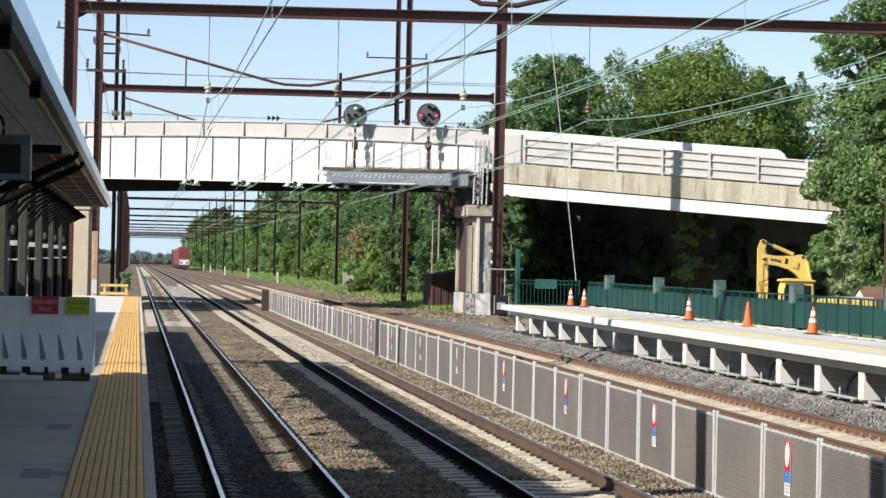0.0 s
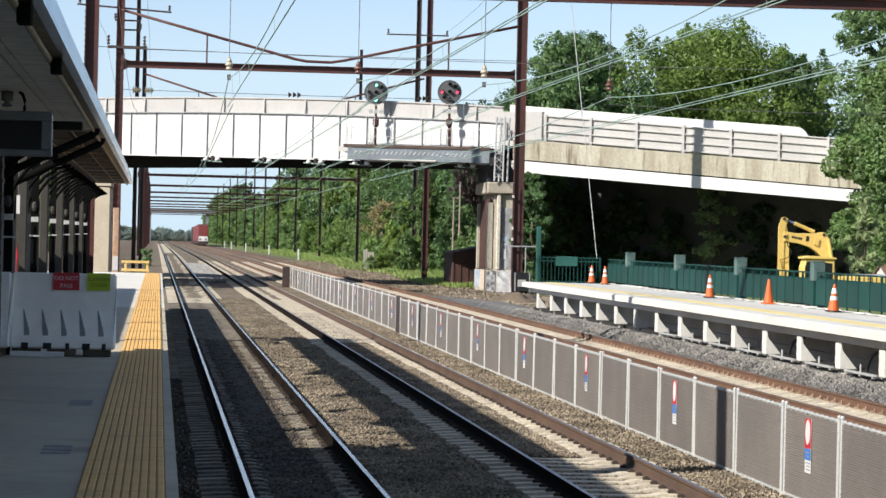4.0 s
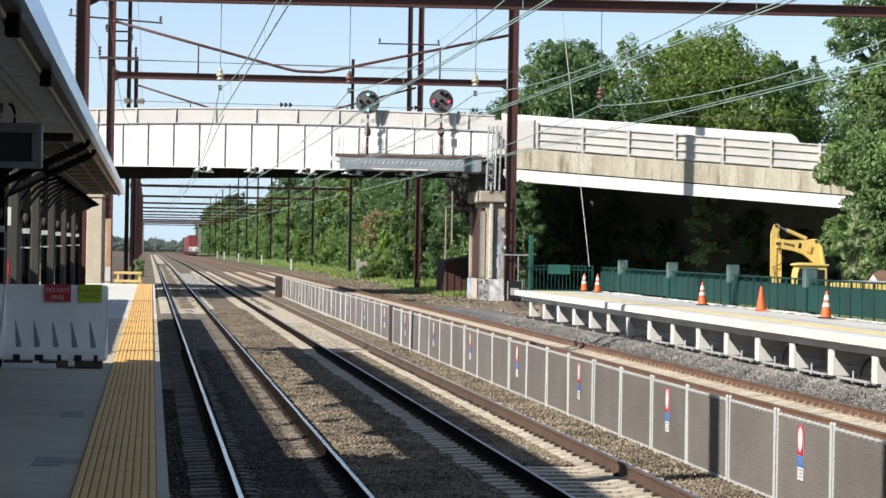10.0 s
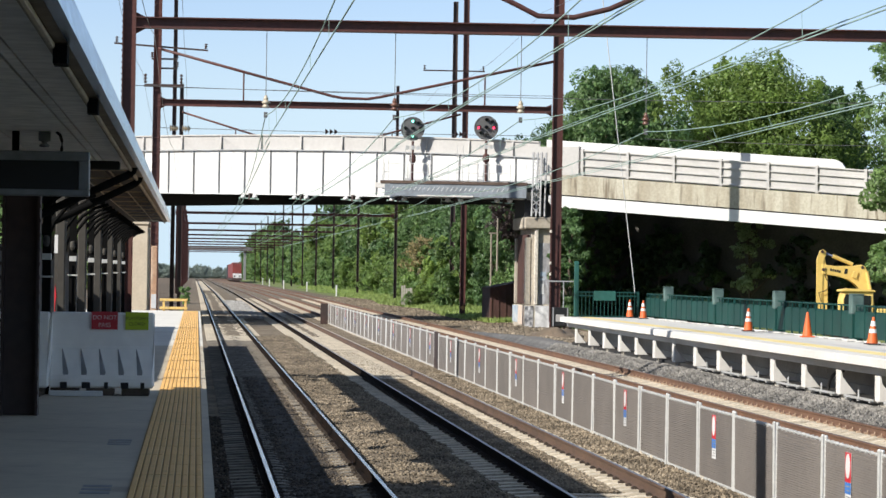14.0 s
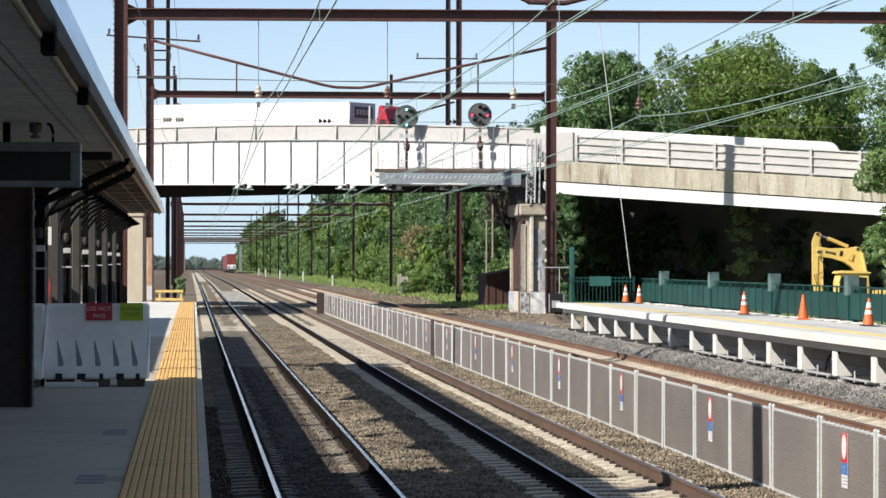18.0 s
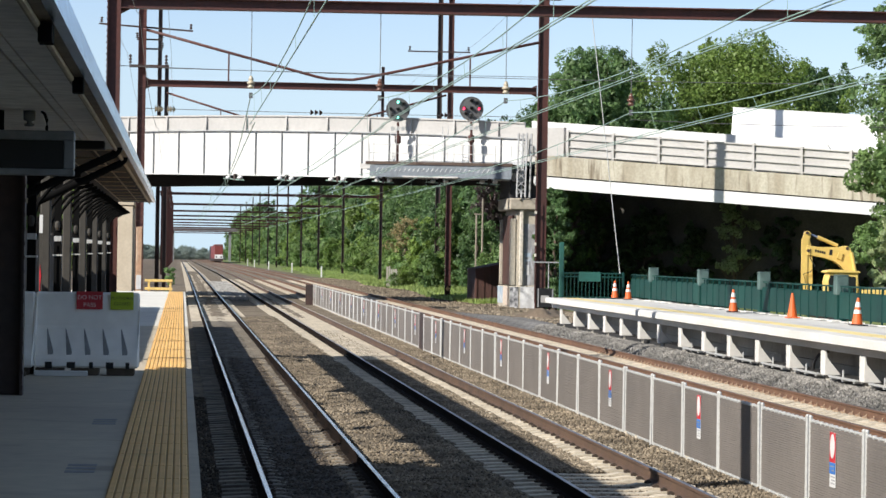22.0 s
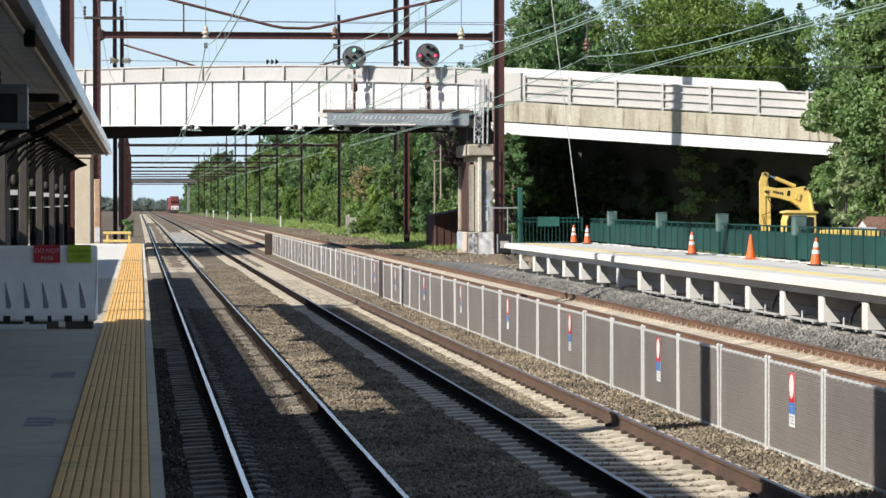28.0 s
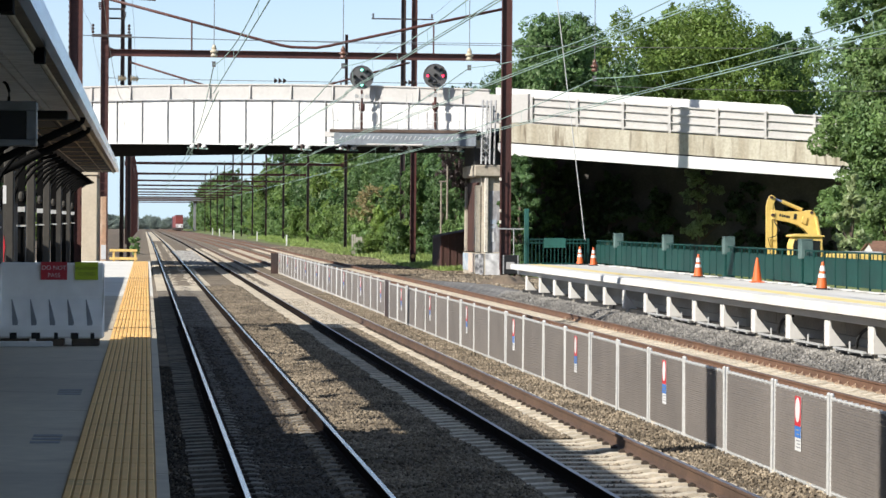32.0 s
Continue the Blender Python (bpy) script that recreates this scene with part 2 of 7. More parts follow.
M_PIERCON = material("pier_concrete", (0.50, 0.45, 0.365), 0.9, second=(0.36, 0.315, 0.25), grain=6, coarse=0.6, bump=0.4, spread=0.14, streak=0.35)
M_DARKUNDER = material("dark_steel", (0.03, 0.03, 0.032), 0.8, grain=5, bump=0.1)
M_GALV = material("galvanised_steel", (0.58, 0.58, 0.56), 0.5, 0.35, second=(0.56, 0.56, 0.54), grain=20, coarse=2, bump=0.05, spread=0.1)
M_FENCEFILL = material("grey_brown_fence_slats", (0.20, 0.178, 0.16), 0.6, second=(0.165, 0.148, 0.135), grain=14, coarse=0.9, bump=0.1, spread=0.1, each=0.08)
M_WIRE = material("green_copper_wire", (0.34, 0.48, 0.42), 0.6, 0.2, grain=6, bump=0.0)
M_GREYWIRE = material("grey_wire", (0.2, 0.2, 0.2), 0.55, 0.5, grain=6, bump=0.0)
M_PORCELAIN = material("cream_porcelain", (0.50, 0.44, 0.33), 0.35, second=(0.42, 0.36, 0.26), grain=6, bump=0.02)
M_BROWNPORC = material("brown_porcelain", (0.16, 0.075, 0.05), 0.3, grain=6, bump=0.02)
M_GREENPAINT = material("dark_green_paint", (0.008, 0.052, 0.043), 0.6, second=(0.006, 0.038, 0.033), grain=5, coarse=0.8, bump=0.06, spread=0.12, each=0.08)
M_GREENPAINT.node_tree.nodes["Principled BSDF"].inputs["Specular IOR Level"].default_value = 0.22
M_GREENCAP = material("grey_green_paint", (0.10, 0.16, 0.145), 0.6, grain=5, coarse=0.8, bump=0.05)
M_ORANGE = material("orange_plastic", (0.80, 0.15, 0.03), 0.5, grain=5, bump=0.03, spread=0.08)
M_WHITEBAND = material("white_reflective_band", (0.8, 0.8, 0.78), 0.5, grain=6, bump=0.0, spread=0.05)
M_BLACKRUB = material("black_rubber", (0.025, 0.024, 0.023), 0.8, grain=9, bump=0.1)
M_WHITEPLASTIC = material("white_plastic", (0.93, 0.91, 0.87), 0.5, second=(0.88, 0.86, 0.82), grain=4, coarse=1.0, bump=0.05, spread=0.05, dirt=((0.6, 0.58, 0.54), 2.0, 0.66))
M_YELLOW = material("yellow_machine_paint", (0.74, 0.52, 0.15), 0.45, second=(0.64, 0.44, 0.12), grain=5, coarse=0.8, bump=0.04, spread=0.07)
M_BARK = material("bark", (0.12, 0.09, 0.065), 0.95, second=(0.07, 0.055, 0.04), grain=9, coarse=1.0, bump=0.6, streak=0.2)
M_LEAF_A = leafy("oak_leaves", (0.045, 0.100, 0.034), (0.17, 0.26, 0.080))
M_LEAF_B = leafy("maple_leaves", (0.085, 0.155, 0.042), (0.24, 0.335, 0.095))
# darkened to stand in for the deep shade under the bridge
M_LEAF_C = leafy("shaded_leaves", (0.022, 0.042, 0.018), (0.065, 0.105, 0.038))
M_LEAF_D = leafy("pale_leaves", (0.17, 0.24, 0.09), (0.50, 0.55, 0.28))


# ---- builders ----
def box(bm, x0, x1, y0, y1, z0, z1, mat=0):
    v = [bm.verts.new((x, y, z)) for z in (z0, z1) for x, y in ((x0, y0), (x1, y0), (x1, y1), (x0, y1))]
    for q in ((3, 2, 1, 0), (4, 5, 6, 7), (0, 1, 5, 4), (1, 2, 6, 5), (2, 3, 7, 6), (3, 0, 4, 7)):
        f = bm.faces.new([v[i] for i in q])
        f.material_index = mat
    return v


def prism(bm, outline, y0, y1, mat=0, axis="y"):
    """Extrudes a closed outline of (a, z) pairs along an axis."""
    def at(a, b, d):
        return {"y": (a, d, b), "x": (d, a, b), "z": (a, b, d)}[axis]
    lo, hi = [bm.verts.new(at(a, b, y0)) for a, b in outline], [bm.verts.new(at(a, b, y1)) for a, b in outline]
    n = len(outline)
    for i in range(n):
        j = (i + 1) % n
        bm.faces.new((lo[i], lo[j], hi[j], hi[i])).material_index = mat
    bm.faces.new(lo[::-1]).material_index = mat
    bm.faces.new(hi).material_index = mat


def rod(bm, a, b, r, sides=6, r2=None, mat=0):
    a, b = Vector(a), Vector(b)
    r2 = r if r2 is None else r2
    d = (b - a).normalized()
    u = d.orthogonal().normalized()
    w = d.cross(u)
    ends = []
    for p, rad in ((a, r), (b, r2)):
        ends.append([bm.verts.new(p + (u * math.cos(2 * math.pi * i / sides) + w * math.sin(2 * math.pi * i / sides)) * rad) for i in range(sides)])
    for i in range(sides):
        j = (i + 1) % sides
        bm.faces.new((ends[0][i], ends[0][j], ends[1][j], ends[1][i])).material_index = mat
    bm.faces.new(ends[0][::-1]).material_index = mat
    bm.faces.new(ends[1]).material_index = mat


def tube(bm, points, r, sides=6, mat=0):
    """A bent pipe or wire through points."""
    points = [Vector(p) for p in points]
    rings = []
    for i, p in enumerate(points):
        d = (points[min(i + 1, len(points) - 1)] - points[max(i - 1, 0)]).normalized()
        u = d.cross(Vector((0, 0, 1)))
        u = u.normalized() if u.length > 1e-3 else Vector((1, 0, 0))
        w = d.cross(u)
        rings.append([bm.verts.new(p + (u * math.cos(2 * math.pi * k / sides) + w * math.sin(2 * math.pi * k / sides)) * r) for k in range(sides)])
    for a, b in zip(rings, rings[1:]):
        for k in range(sides):
            j = (k + 1) % sides
            bm.faces.new((a[k], a[j], b[j], b[k])).material_index = mat
    bm.faces.new(rings[0][::-1]).material_index = mat
    bm.faces.new(rings[-1]).material_index = mat


def lathe(bm, profile, centre=(0, 0, 0), sides=14, mat=0):
    """Turns (radius, z) pairs about the vertical."""
    cx, cy, cz = centre
    rings = [[bm.verts.new((cx + r * math.cos(2 * math.pi * i / sides), cy + r * math.sin(2 * math.pi * i / sides), cz + z)) for i in range(sides)] for r, z in profile]
    for a, b in zip(rings, rings[1:]):
        for i in range(sides):
            j = (i + 1) % sides
            f = bm.faces.new((a[i], a[j], b[j], b[i]))
            f.material_index = mat
    bm.faces.new(rings[0][::-1]).material_index = mat
    bm.faces.new(rings[-1]).material_index = mat


def ribbon(bm, xs, low, high, y0, y1, mat=0):
    """A wall along x between two curves, of one connected skin."""
    cols = [[bm.verts.new(p) for p in ((x, y0, low(x)), (x, y0, high(x)), (x, y1, high(x)), (x, y1, low(x)))] for x in xs]
    for a, b in zip(cols, cols[1:]):
        for i in range(4):
            j = (i + 1) % 4
            bm.faces.new((a[i], a[j], b[j], b[i])).material_index = mat
    bm.faces.new(cols[0][::-1])
    bm.faces.new(cols[-1])


def meshed(name, bm, mats, smooth=False, bevel=0.0):
    if bevel:
        bmesh.ops.bevel(bm, geom=bm.edges[:], offset=bevel, segments=1, affect="EDGES", clamp_overlap=True)
    bmesh.ops.recalc_face_normals(bm, faces=bm.faces[:])
    me = bpy.data.meshes.new(name)
    bm.to_mesh(me)
    bm.free()
    for m in mats if isinstance(mats, (list, tuple)) else [mats]:
        me.materials.append(m)
    if smooth:
        me.shade_smooth()
    return me


def part(name, bm, mats, parent=None, label="", smooth=False, bevel=0.0):
    ob = new(name, meshed(name, bm, mats, smooth, bevel))
    ob.parent = parent
    return tagged(ob, label)


def shared(name, me, parent, m):
    ob = new(name, me)
    ob.parent = parent
    ob.matrix_basis = m
    return ob


def thing(name, place, label, category, group="", kind=""):
    ob = new(name)
    ob.empty_display_size = 0.1
    ob.location = place
    return tagged(ob, label, category, group, kind)


def structure(name, bm, mats, label, category="", smooth=False, bevel=0.0):
    ob = new(name, meshed(name, bm, mats, smooth, bevel))
    return tagged(ob, label, category or name.split("_")[0], kind="structure")


def soup(name, verts, faces, mats):
    """A mesh straight from arrays of vertices and equal-sided faces."""
    me = bpy.data.meshes.new(name)
    k, n = faces.shape[1], len(faces)
    me.vertices.add(len(verts))
    me.vertices.foreach_set("co", np.ascontiguousarray(verts, np.float32).ravel())
    me.loops.add(n * k)
    me.loops.foreach_set("vertex_index", np.ascontiguousarray(faces, np.int32).ravel())
    me.polygons.add(n)
    me.polygons.foreach_set("loop_start", np.arange(0, n * k, k, dtype=np.int32))
    me.update(calc_edges=True)
    me.shade_flat()
    for m in mats if isinstance(mats, (list, tuple)) else [mats]:
        me.materials.append(m)
    return me


def empty_bm():
    return bmesh.new()


# ---- ground ----
TRACKS = (1.84, 5.70, 9.15, 12.62)


def dip(y):
    """The line falls gently beyond the station."""
    return -0.0018 * max(0.0, min(y, 1700.0) - 350)


def ground_height(x, y):
    """The bed of the line, with a shoulder up to the far platform and a bank beyond the tracks."""
    z = -0.26
    if x < -2.5:
        z = -0.30
    z += dip(y)
    if x > 13.9:
        rise = min(1.0, (x - 13.7) / 0.65)
        near = max(0.0, min(1.0, (150 - y) / 25))
        z += 0.36 * rise * near
        if y > 170 or x > 24:
            z += 0.15 * min(1.0, max(0.0, (x - 16) / 6))
    return z


def build_ground():
    bm = empty_bm()
    xs = [-2500, -400, -60, -12, -4, -0.5, 0.4] + [0.9 + 0.5 * i for i in range(34)] + [18.5, 20, 22, 25, 30, 40, 60, 120, 600, 2500]
    ys = [-1500, -200, -30, 0, 8] + [14 + 2.0 * i for i in range(60)] + [140, 150, 160, 170, 185, 200, 230, 270, 330, 400, 520, 700, 1000, 1600, 4500]
    grid = [[bm.verts.new((x, y, ground_height(x, y) + (noise.noise((x * 0.7, y * 0.5, 0)) * 0.03 if 0 < x < 40 else 0))) for x in xs] for y in ys]
    for j in range(len(ys) - 1):
        for i in range(len(xs) - 1):
            f = bm.faces.new((grid[j][i], grid[j][i + 1], grid[j + 1][i + 1], grid[j + 1][i]))
            x, y = (xs[i] + xs[i + 1]) / 2, (ys[j] + ys[j + 1]) / 2
            f.material_index = 0 if -2 < x < 13.7 else 1 if 13.7 < x < 17 and y < 150 else 2 if (x < 22 and y > 100 and not (x > 17 and y > 300)) or x < 0 else 3
            f.smooth = True
    structure("ground", bm, [M_BALLAST, M_GREYBALLAST, M_SOIL, M_GRASS], "stone ballast bed with soil and grass verges beside it", "ground")


def crib(x, level, y0, y1, rough, mound=0.0, change=1e6):
    """Ballast filling the space between the ties of one track."""
    bm = empty_bm()
    xs = [x - 0.68 + 1.36 * i / 9 for i in range(10)]
    ys = [y0 + (y1 - y0) * j / 400 for j in range(401)] + [y1 + 1.5 * j for j in range(1, 180)]
    rows = [[bm.verts.new((a, b, level + (0.018 if b > y1 else 0.0) + mound * min(1.0, max(0.0, (b - 40) / 10)) * max(0.0, 1 - ((a - x) / 0.36) ** 2) + rough * noise.noise((a * 5, b * 3.3, 3)))) for a in xs] for b in ys]
    for p, q in zip(rows, rows[1:]):
        for i in range(9):
            f = bm.faces.new((p[i], p[i + 1], q[i + 1], q[i]))
            f.smooth, f.material_index = True, 1 if p[i].co.y > change + 4 * noise.noise((i * 0.7, 5.0, 1.0)) or (change < 1e5 and i > 6) else 0
    return bm


def shoulder(x, y):
    """Height of the rippled ballast heaped between the first two tracks."""
    fade = min(1.0, (x - 2.62) / 0.15, (4.62 - x) / 0.35)
    hump = noise.noise((x * 0.35, y * 1.6, 7.0)) * 0.15 + noise.noise((x * 2.5, y * 3.0, 2.0)) * 0.025
    return -0.265 + fade * (0.085 + hump)


def build_shoulder():
    bm = empty_bm()
    xs = [2.64 + 1.96 * i / 14 for i in range(15)]
    ys = [12 + 118 * j / 900 for j in range(901)]
    rows = [[bm.verts.new((a, b, shoulder(a, b))) for a in xs] for b in ys]
    for p, q in zip(rows, rows[1:]):
        for i in range(14):
            bm.faces.new((p[i], p[i + 1], q[i + 1], q[i])).smooth = True
    structure("ballast_shoulder", bm, M_BALLAST, "rippled brown ballast heaped between two tracks", "ballast")


def rail_mesh(name, y0, y1, head, side, bright):
    bm = empty_bm()
    prof = [(-0.075, -0.18), (0.075, -0.18), (0.075, -0.168), (0.014, -0.145), (0.010, -0.05), (0.036, -0.035), (0.036, -0.006), (0.028, 0.0), (-0.028, 0.0), (-0.036, -0.006), (-0.036, -0.035), (-0.010, -0.05), (-0.014, -0.145), (-0.075, -0.168)]
    step = 12
    y = y0
    lo = None
    while y < y1 + 0.1:
        ring = [bm.verts.new((a, y, b + dip(y))) for a, b in prof]
        if lo:
            for i in range(len(prof)):
                j = (i + 1) % len(prof)
                bm.faces.new((lo[i], lo[j], ring[j], ring[i])).material_index = 1 if i in bright else 0
        lo = ring
        y += step
        step = min(step * 1.15, 200)
    return meshed(name, bm, [side, head])


def tie_mesh(mat, clip=None):
    bm = empty_bm()
    prism(bm, [(-1.27, -0.40), (1.27, -0.40), (1.27, -0.20), (0.95, -0.182), (0.5, -0.182), (0.35, -0.21), (-0.35, -0.21), (-0.5, -0.182), (-0.95, -0.182), (-1.27, -0.20)], -0.12, 0.12)
    for s in (-0.7525, 0.7525):
        for d in (-0.115, 0.115):
            box(bm, s + d - 0.04, s + d + 0.04, -0.045, 0.045, -0.183, -0.15, 1)
            box(bm, s + d - 0.018, s + d + 0.022, -0.025, 0.025, -0.152, -0.136, 1)
            if clip:
                rod(bm, (s + d * 0.75, 0.0, -0.15), (s + d * 0.62, 0.0, -0.10), 0.016, 5, mat=1)
    return meshed("tie", bm, [mat, clip or M_CLIP])


TIE = 0.61


def build_tracks():
    clean, dirty, bright = tie_mesh(M_TIE), tie_mesh(M_DIRTYTIE), tie_mesh(M_TIE, M_PALECLIP)
    heads = (M_RAILHEAD, M_WORNHEAD, M_DULLHEAD, M_DULLHEAD)
    sides = ((M_RAILBLACK, M_RAILBLACK), (M_RAILBLACK, M_RAILSIDE), (M_RAILORANGE, M_RAILORANGE), (M_RAILORANGE, M_RAILORANGE))
    plain = empty_bm()
    prism(plain, [(-1.27, -0.40), (1.27, -0.40), (1.27, -0.20), (0.95, -0.182), (-0.95, -0.182), (-1.27, -0.20)], -0.12, 0.12)
    plain = meshed("plain_tie", plain, M_TIE)
    base = np.array([v.co[:] for v in plain.vertices])
    tri = []
    for p in plain.polygons:
        tri += [(p.vertices[0], p.vertices[i], p.vertices[i + 1]) for i in range(1, len(p.vertices) - 1)]
    tri = np.array(tri)
    for n, x in enumerate(TRACKS):
        t = thing(f"track_{n + 1}", (x, 0, 0), "steel rails clipped to concrete ties in stone ballast", "railway track", kind="structure")
        for k, s in enumerate((-0.7525, 0.7525)):
            shared("rail", rail_mesh("rail", 5, 1600, heads[n], sides[n][k], (7,) if n < 2 else (6, 7, 8)), t, Matrix.Translation((s, 0, 0)))
        count = 110 if n != 2 else 60
        first = 22 if n == 3 else 14
        for i in range(count):
            shared("tie", (dirty, clean, bright, bright)[n], t, pose(random.uniform(-0.015, 0.015), first + i * TIE, random.uniform(-0.006, 0.004), 0, 0, random.uniform(-0.5, 0.5)))
        bed = part("crib_ballast", crib(0, (-0.203, -0.232, -0.225, -0.245)[n], 12, 130, 0.03 if n == 0 else 0.02, (0.014, 0.04, 0.0, 0.0)[n], 124 if n == 0 else 1e6), [M_OILBALLAST, M_BALLAST] if n == 0 else M_BALLAST, t, "brown stone ballast between the ties")
        offs = np.arange(first + count * TIE, 900, TIE)
        vs = (base[None] + np.stack([0 * offs, offs, -0.0018 * np.maximum(0, offs - 350)], -1)[:, None]).reshape(-1, 3)
        fs = (tri[None] + (np.arange(len(offs)) * len(base))[:, None, None]).reshape(-1, 3)
        far = new("far_ties", soup("far_ties", vs, fs, [M_TIE, M_DIRTYTIE]))
        stained = offs < 122 if n == 0 else offs > 300
        far.data.polygons.foreach_set("material_index", np.repeat(stained.astype(np.int32), len(tri)))
        far.parent = t
        tagged(far, "far concrete ties", kind="stuff")


def stones(name, label, mat, regions, size, follow=False):
    """Loose ballast stones lying on the bed: squashed, turned octahedra."""
    rng = np.random.default_rng(5)
    pts = np.concatenate([np.stack([rng.uniform(x0, x1, n), y0 + (y1 - y0) * rng.random(n) ** 1.3, np.full(n, z)], -1) for x0, x1, y0, y1, z, n in regions])
    if follow == "shoulder":
        pts[:, 2] += np.array([shoulder(a, b) for a, b in pts[:, :2]])
    elif follow:
        pts[:, 2] += np.array([ground_height(a, b) for a, b in pts[:, :2]])
    n = len(pts)
    o = np.array([(1, 0, 0), (0, 1, 0), (-1, 0, 0), (0, -1, 0), (0, 0, 1), (0, 0, -1)], float)
    f = np.array([(0, 1, 4), (1, 2, 4), (2, 3, 4), (3, 0, 4), (1, 0, 5), (2, 1, 5), (3, 2, 5), (0, 3, 5)])
    s = size * rng.uniform(0.55, 1.25, (n, 1, 1)) * rng.uniform(0.6, 1.15, (n, 6, 1))
    q = rng.normal(size=(n, 4))
    q /= np.linalg.norm(q, axis=1)[:, None]
    w, x, y, z = q.T
    R = np.stack([1 - 2 * (y * y + z * z), 2 * (x * y - w * z), 2 * (x * z + w * y), 2 * (x * y + w * z), 1 - 2 * (x * x + z * z), 2 * (y * z - w * x), 2 * (x * z - w * y), 2 * (y * z + w * x), 1 - 2 * (x * x + y * y)], -1).reshape(n, 3, 3)
    v = np.einsum("nij,nkj->nki", R, o[None] * s) + pts[:, None]
    fs = (f[None] + (np.arange(n) * 6)[:, None, None]).reshape(-1, 3)
    ob = new(name, soup(name, v.reshape(-1, 3), fs, mat))
    tagged(ob, label, "gravel", kind="stuff")


# ---- near platform ----
def tactile_mesh(length):
    bm = empty_bm()
    box(bm, 0, 0.56, 0.004, length - 0.004, 0, 0.012, 1)
    for i in range(10):
        x = 0.005 + i * 0.0553
        prism(bm, [(x, 0.012), (x + 0.045, 0.012), (x + 0.040, 0.018), (x + 0.006, 0.018)], 0.008, length - 0.008, 0)
    return meshed("tactile_tile", bm, [M_TACTILE, M_TACTILE_DARK])


M_TACTILE_DARK = material("tactile_groove", (0.40, 0.23, 0.06), 0.85, grain=9, bump=0.1)


def build_near_platform():
    bm = empty_bm()
    # the length behind the camera is unseen, added to bounce sunlight under the canopy
    box(bm, -8.5, -0.55, -60.8, 111.6, -0.4, 0.92)
    platform = structure("platform_near", bm, M_PLATFORM, "grey concrete high-level platform on concrete walls", "platform")
    edges = [-60.8 + 6.1 * k for k in range(28)] + [111.75]
    for a, b in zip(edges, edges[1:]):
        bm = empty_bm()
        box(bm, -9.0 if a < 73 else -6.0, 0.14, a + 0.006, b - 0.006, 0.921, 1.22)
        part("slab", bm, M_PLATFORM if a < 58 else M_PALESLAB, platform)
    buttress = empty_bm()
    box(buttress, -0.55, -0.05, 0, 0.35, -0.4, 0.92)
    bm_shared = meshed("buttress", buttress, M_PLATFORM)
    for i in range(19):
        shared("buttress", bm_shared, platform, Matrix.Translation((0, 2 + i * 5.8, 0)))
    tile = tactile_mesh(1.22)
    for i in range(80):
        y = 13.0 + 1.22 * i
        shared("tactile_tile", tile, platform, Matrix.Translation((-0.50, y, 1.2205)))
    # drain and hatch marks in the slab, drawn as shallow cast plates
    for x, y in ((-0.86, 21.0), (-0.84, 26.8)):
        bm = empty_bm()
        for k in range(3):
            box(bm, x, x + 0.22, y + k * 0.32, y + k * 0.32 + 0.2, 1.2205, 1.2225)
        part("access_plate", bm, M_PLATE, platform, "flush grey steel access plate")
    # the platform edge swings out slightly from the track
    platform.rotation_euler = (0, 0, -0.0010)
    t = thing("guard_rail", (0.05, 0, 0), "yellow-painted wooden guard rail closing the platform end", "railing")
    for x in (-1.22, -0.38):
        bm = empty_bm()
        box(bm, x - 0.045, x + 0.045, 111.2, 111.3, 1.22, 1.70)
        part("post", bm, M_TIMBER, t, bevel=0.008)
    for z in (1.28, 1.60):
        bm = empty_bm()
        box(bm, -1.38, -0.30, 111.15, 111.2, z, z + 0.10)
        part("rail", bm, M_TIMBER, t, bevel=0.008)


# paler copy of the platform concrete, strong sunlight put into its colour
M_PALESLAB = material("sunlit_platform_concrete", (0.74, 0.71, 0.64), 0.8, second=(0.66, 0.63, 0.56), grain=6, coarse=0.5, bump=0.12, spread=0.07)
M_PLATE = material("cast_plate", (0.30, 0.30, 0.30), 0.7, grain=12, bump=0.2)
M_TIMBER = material("yellow_timber", (0.66, 0.46, 0.16), 0.75, second=(0.55, 0.37, 0.12), grain=9, bump=0.1)


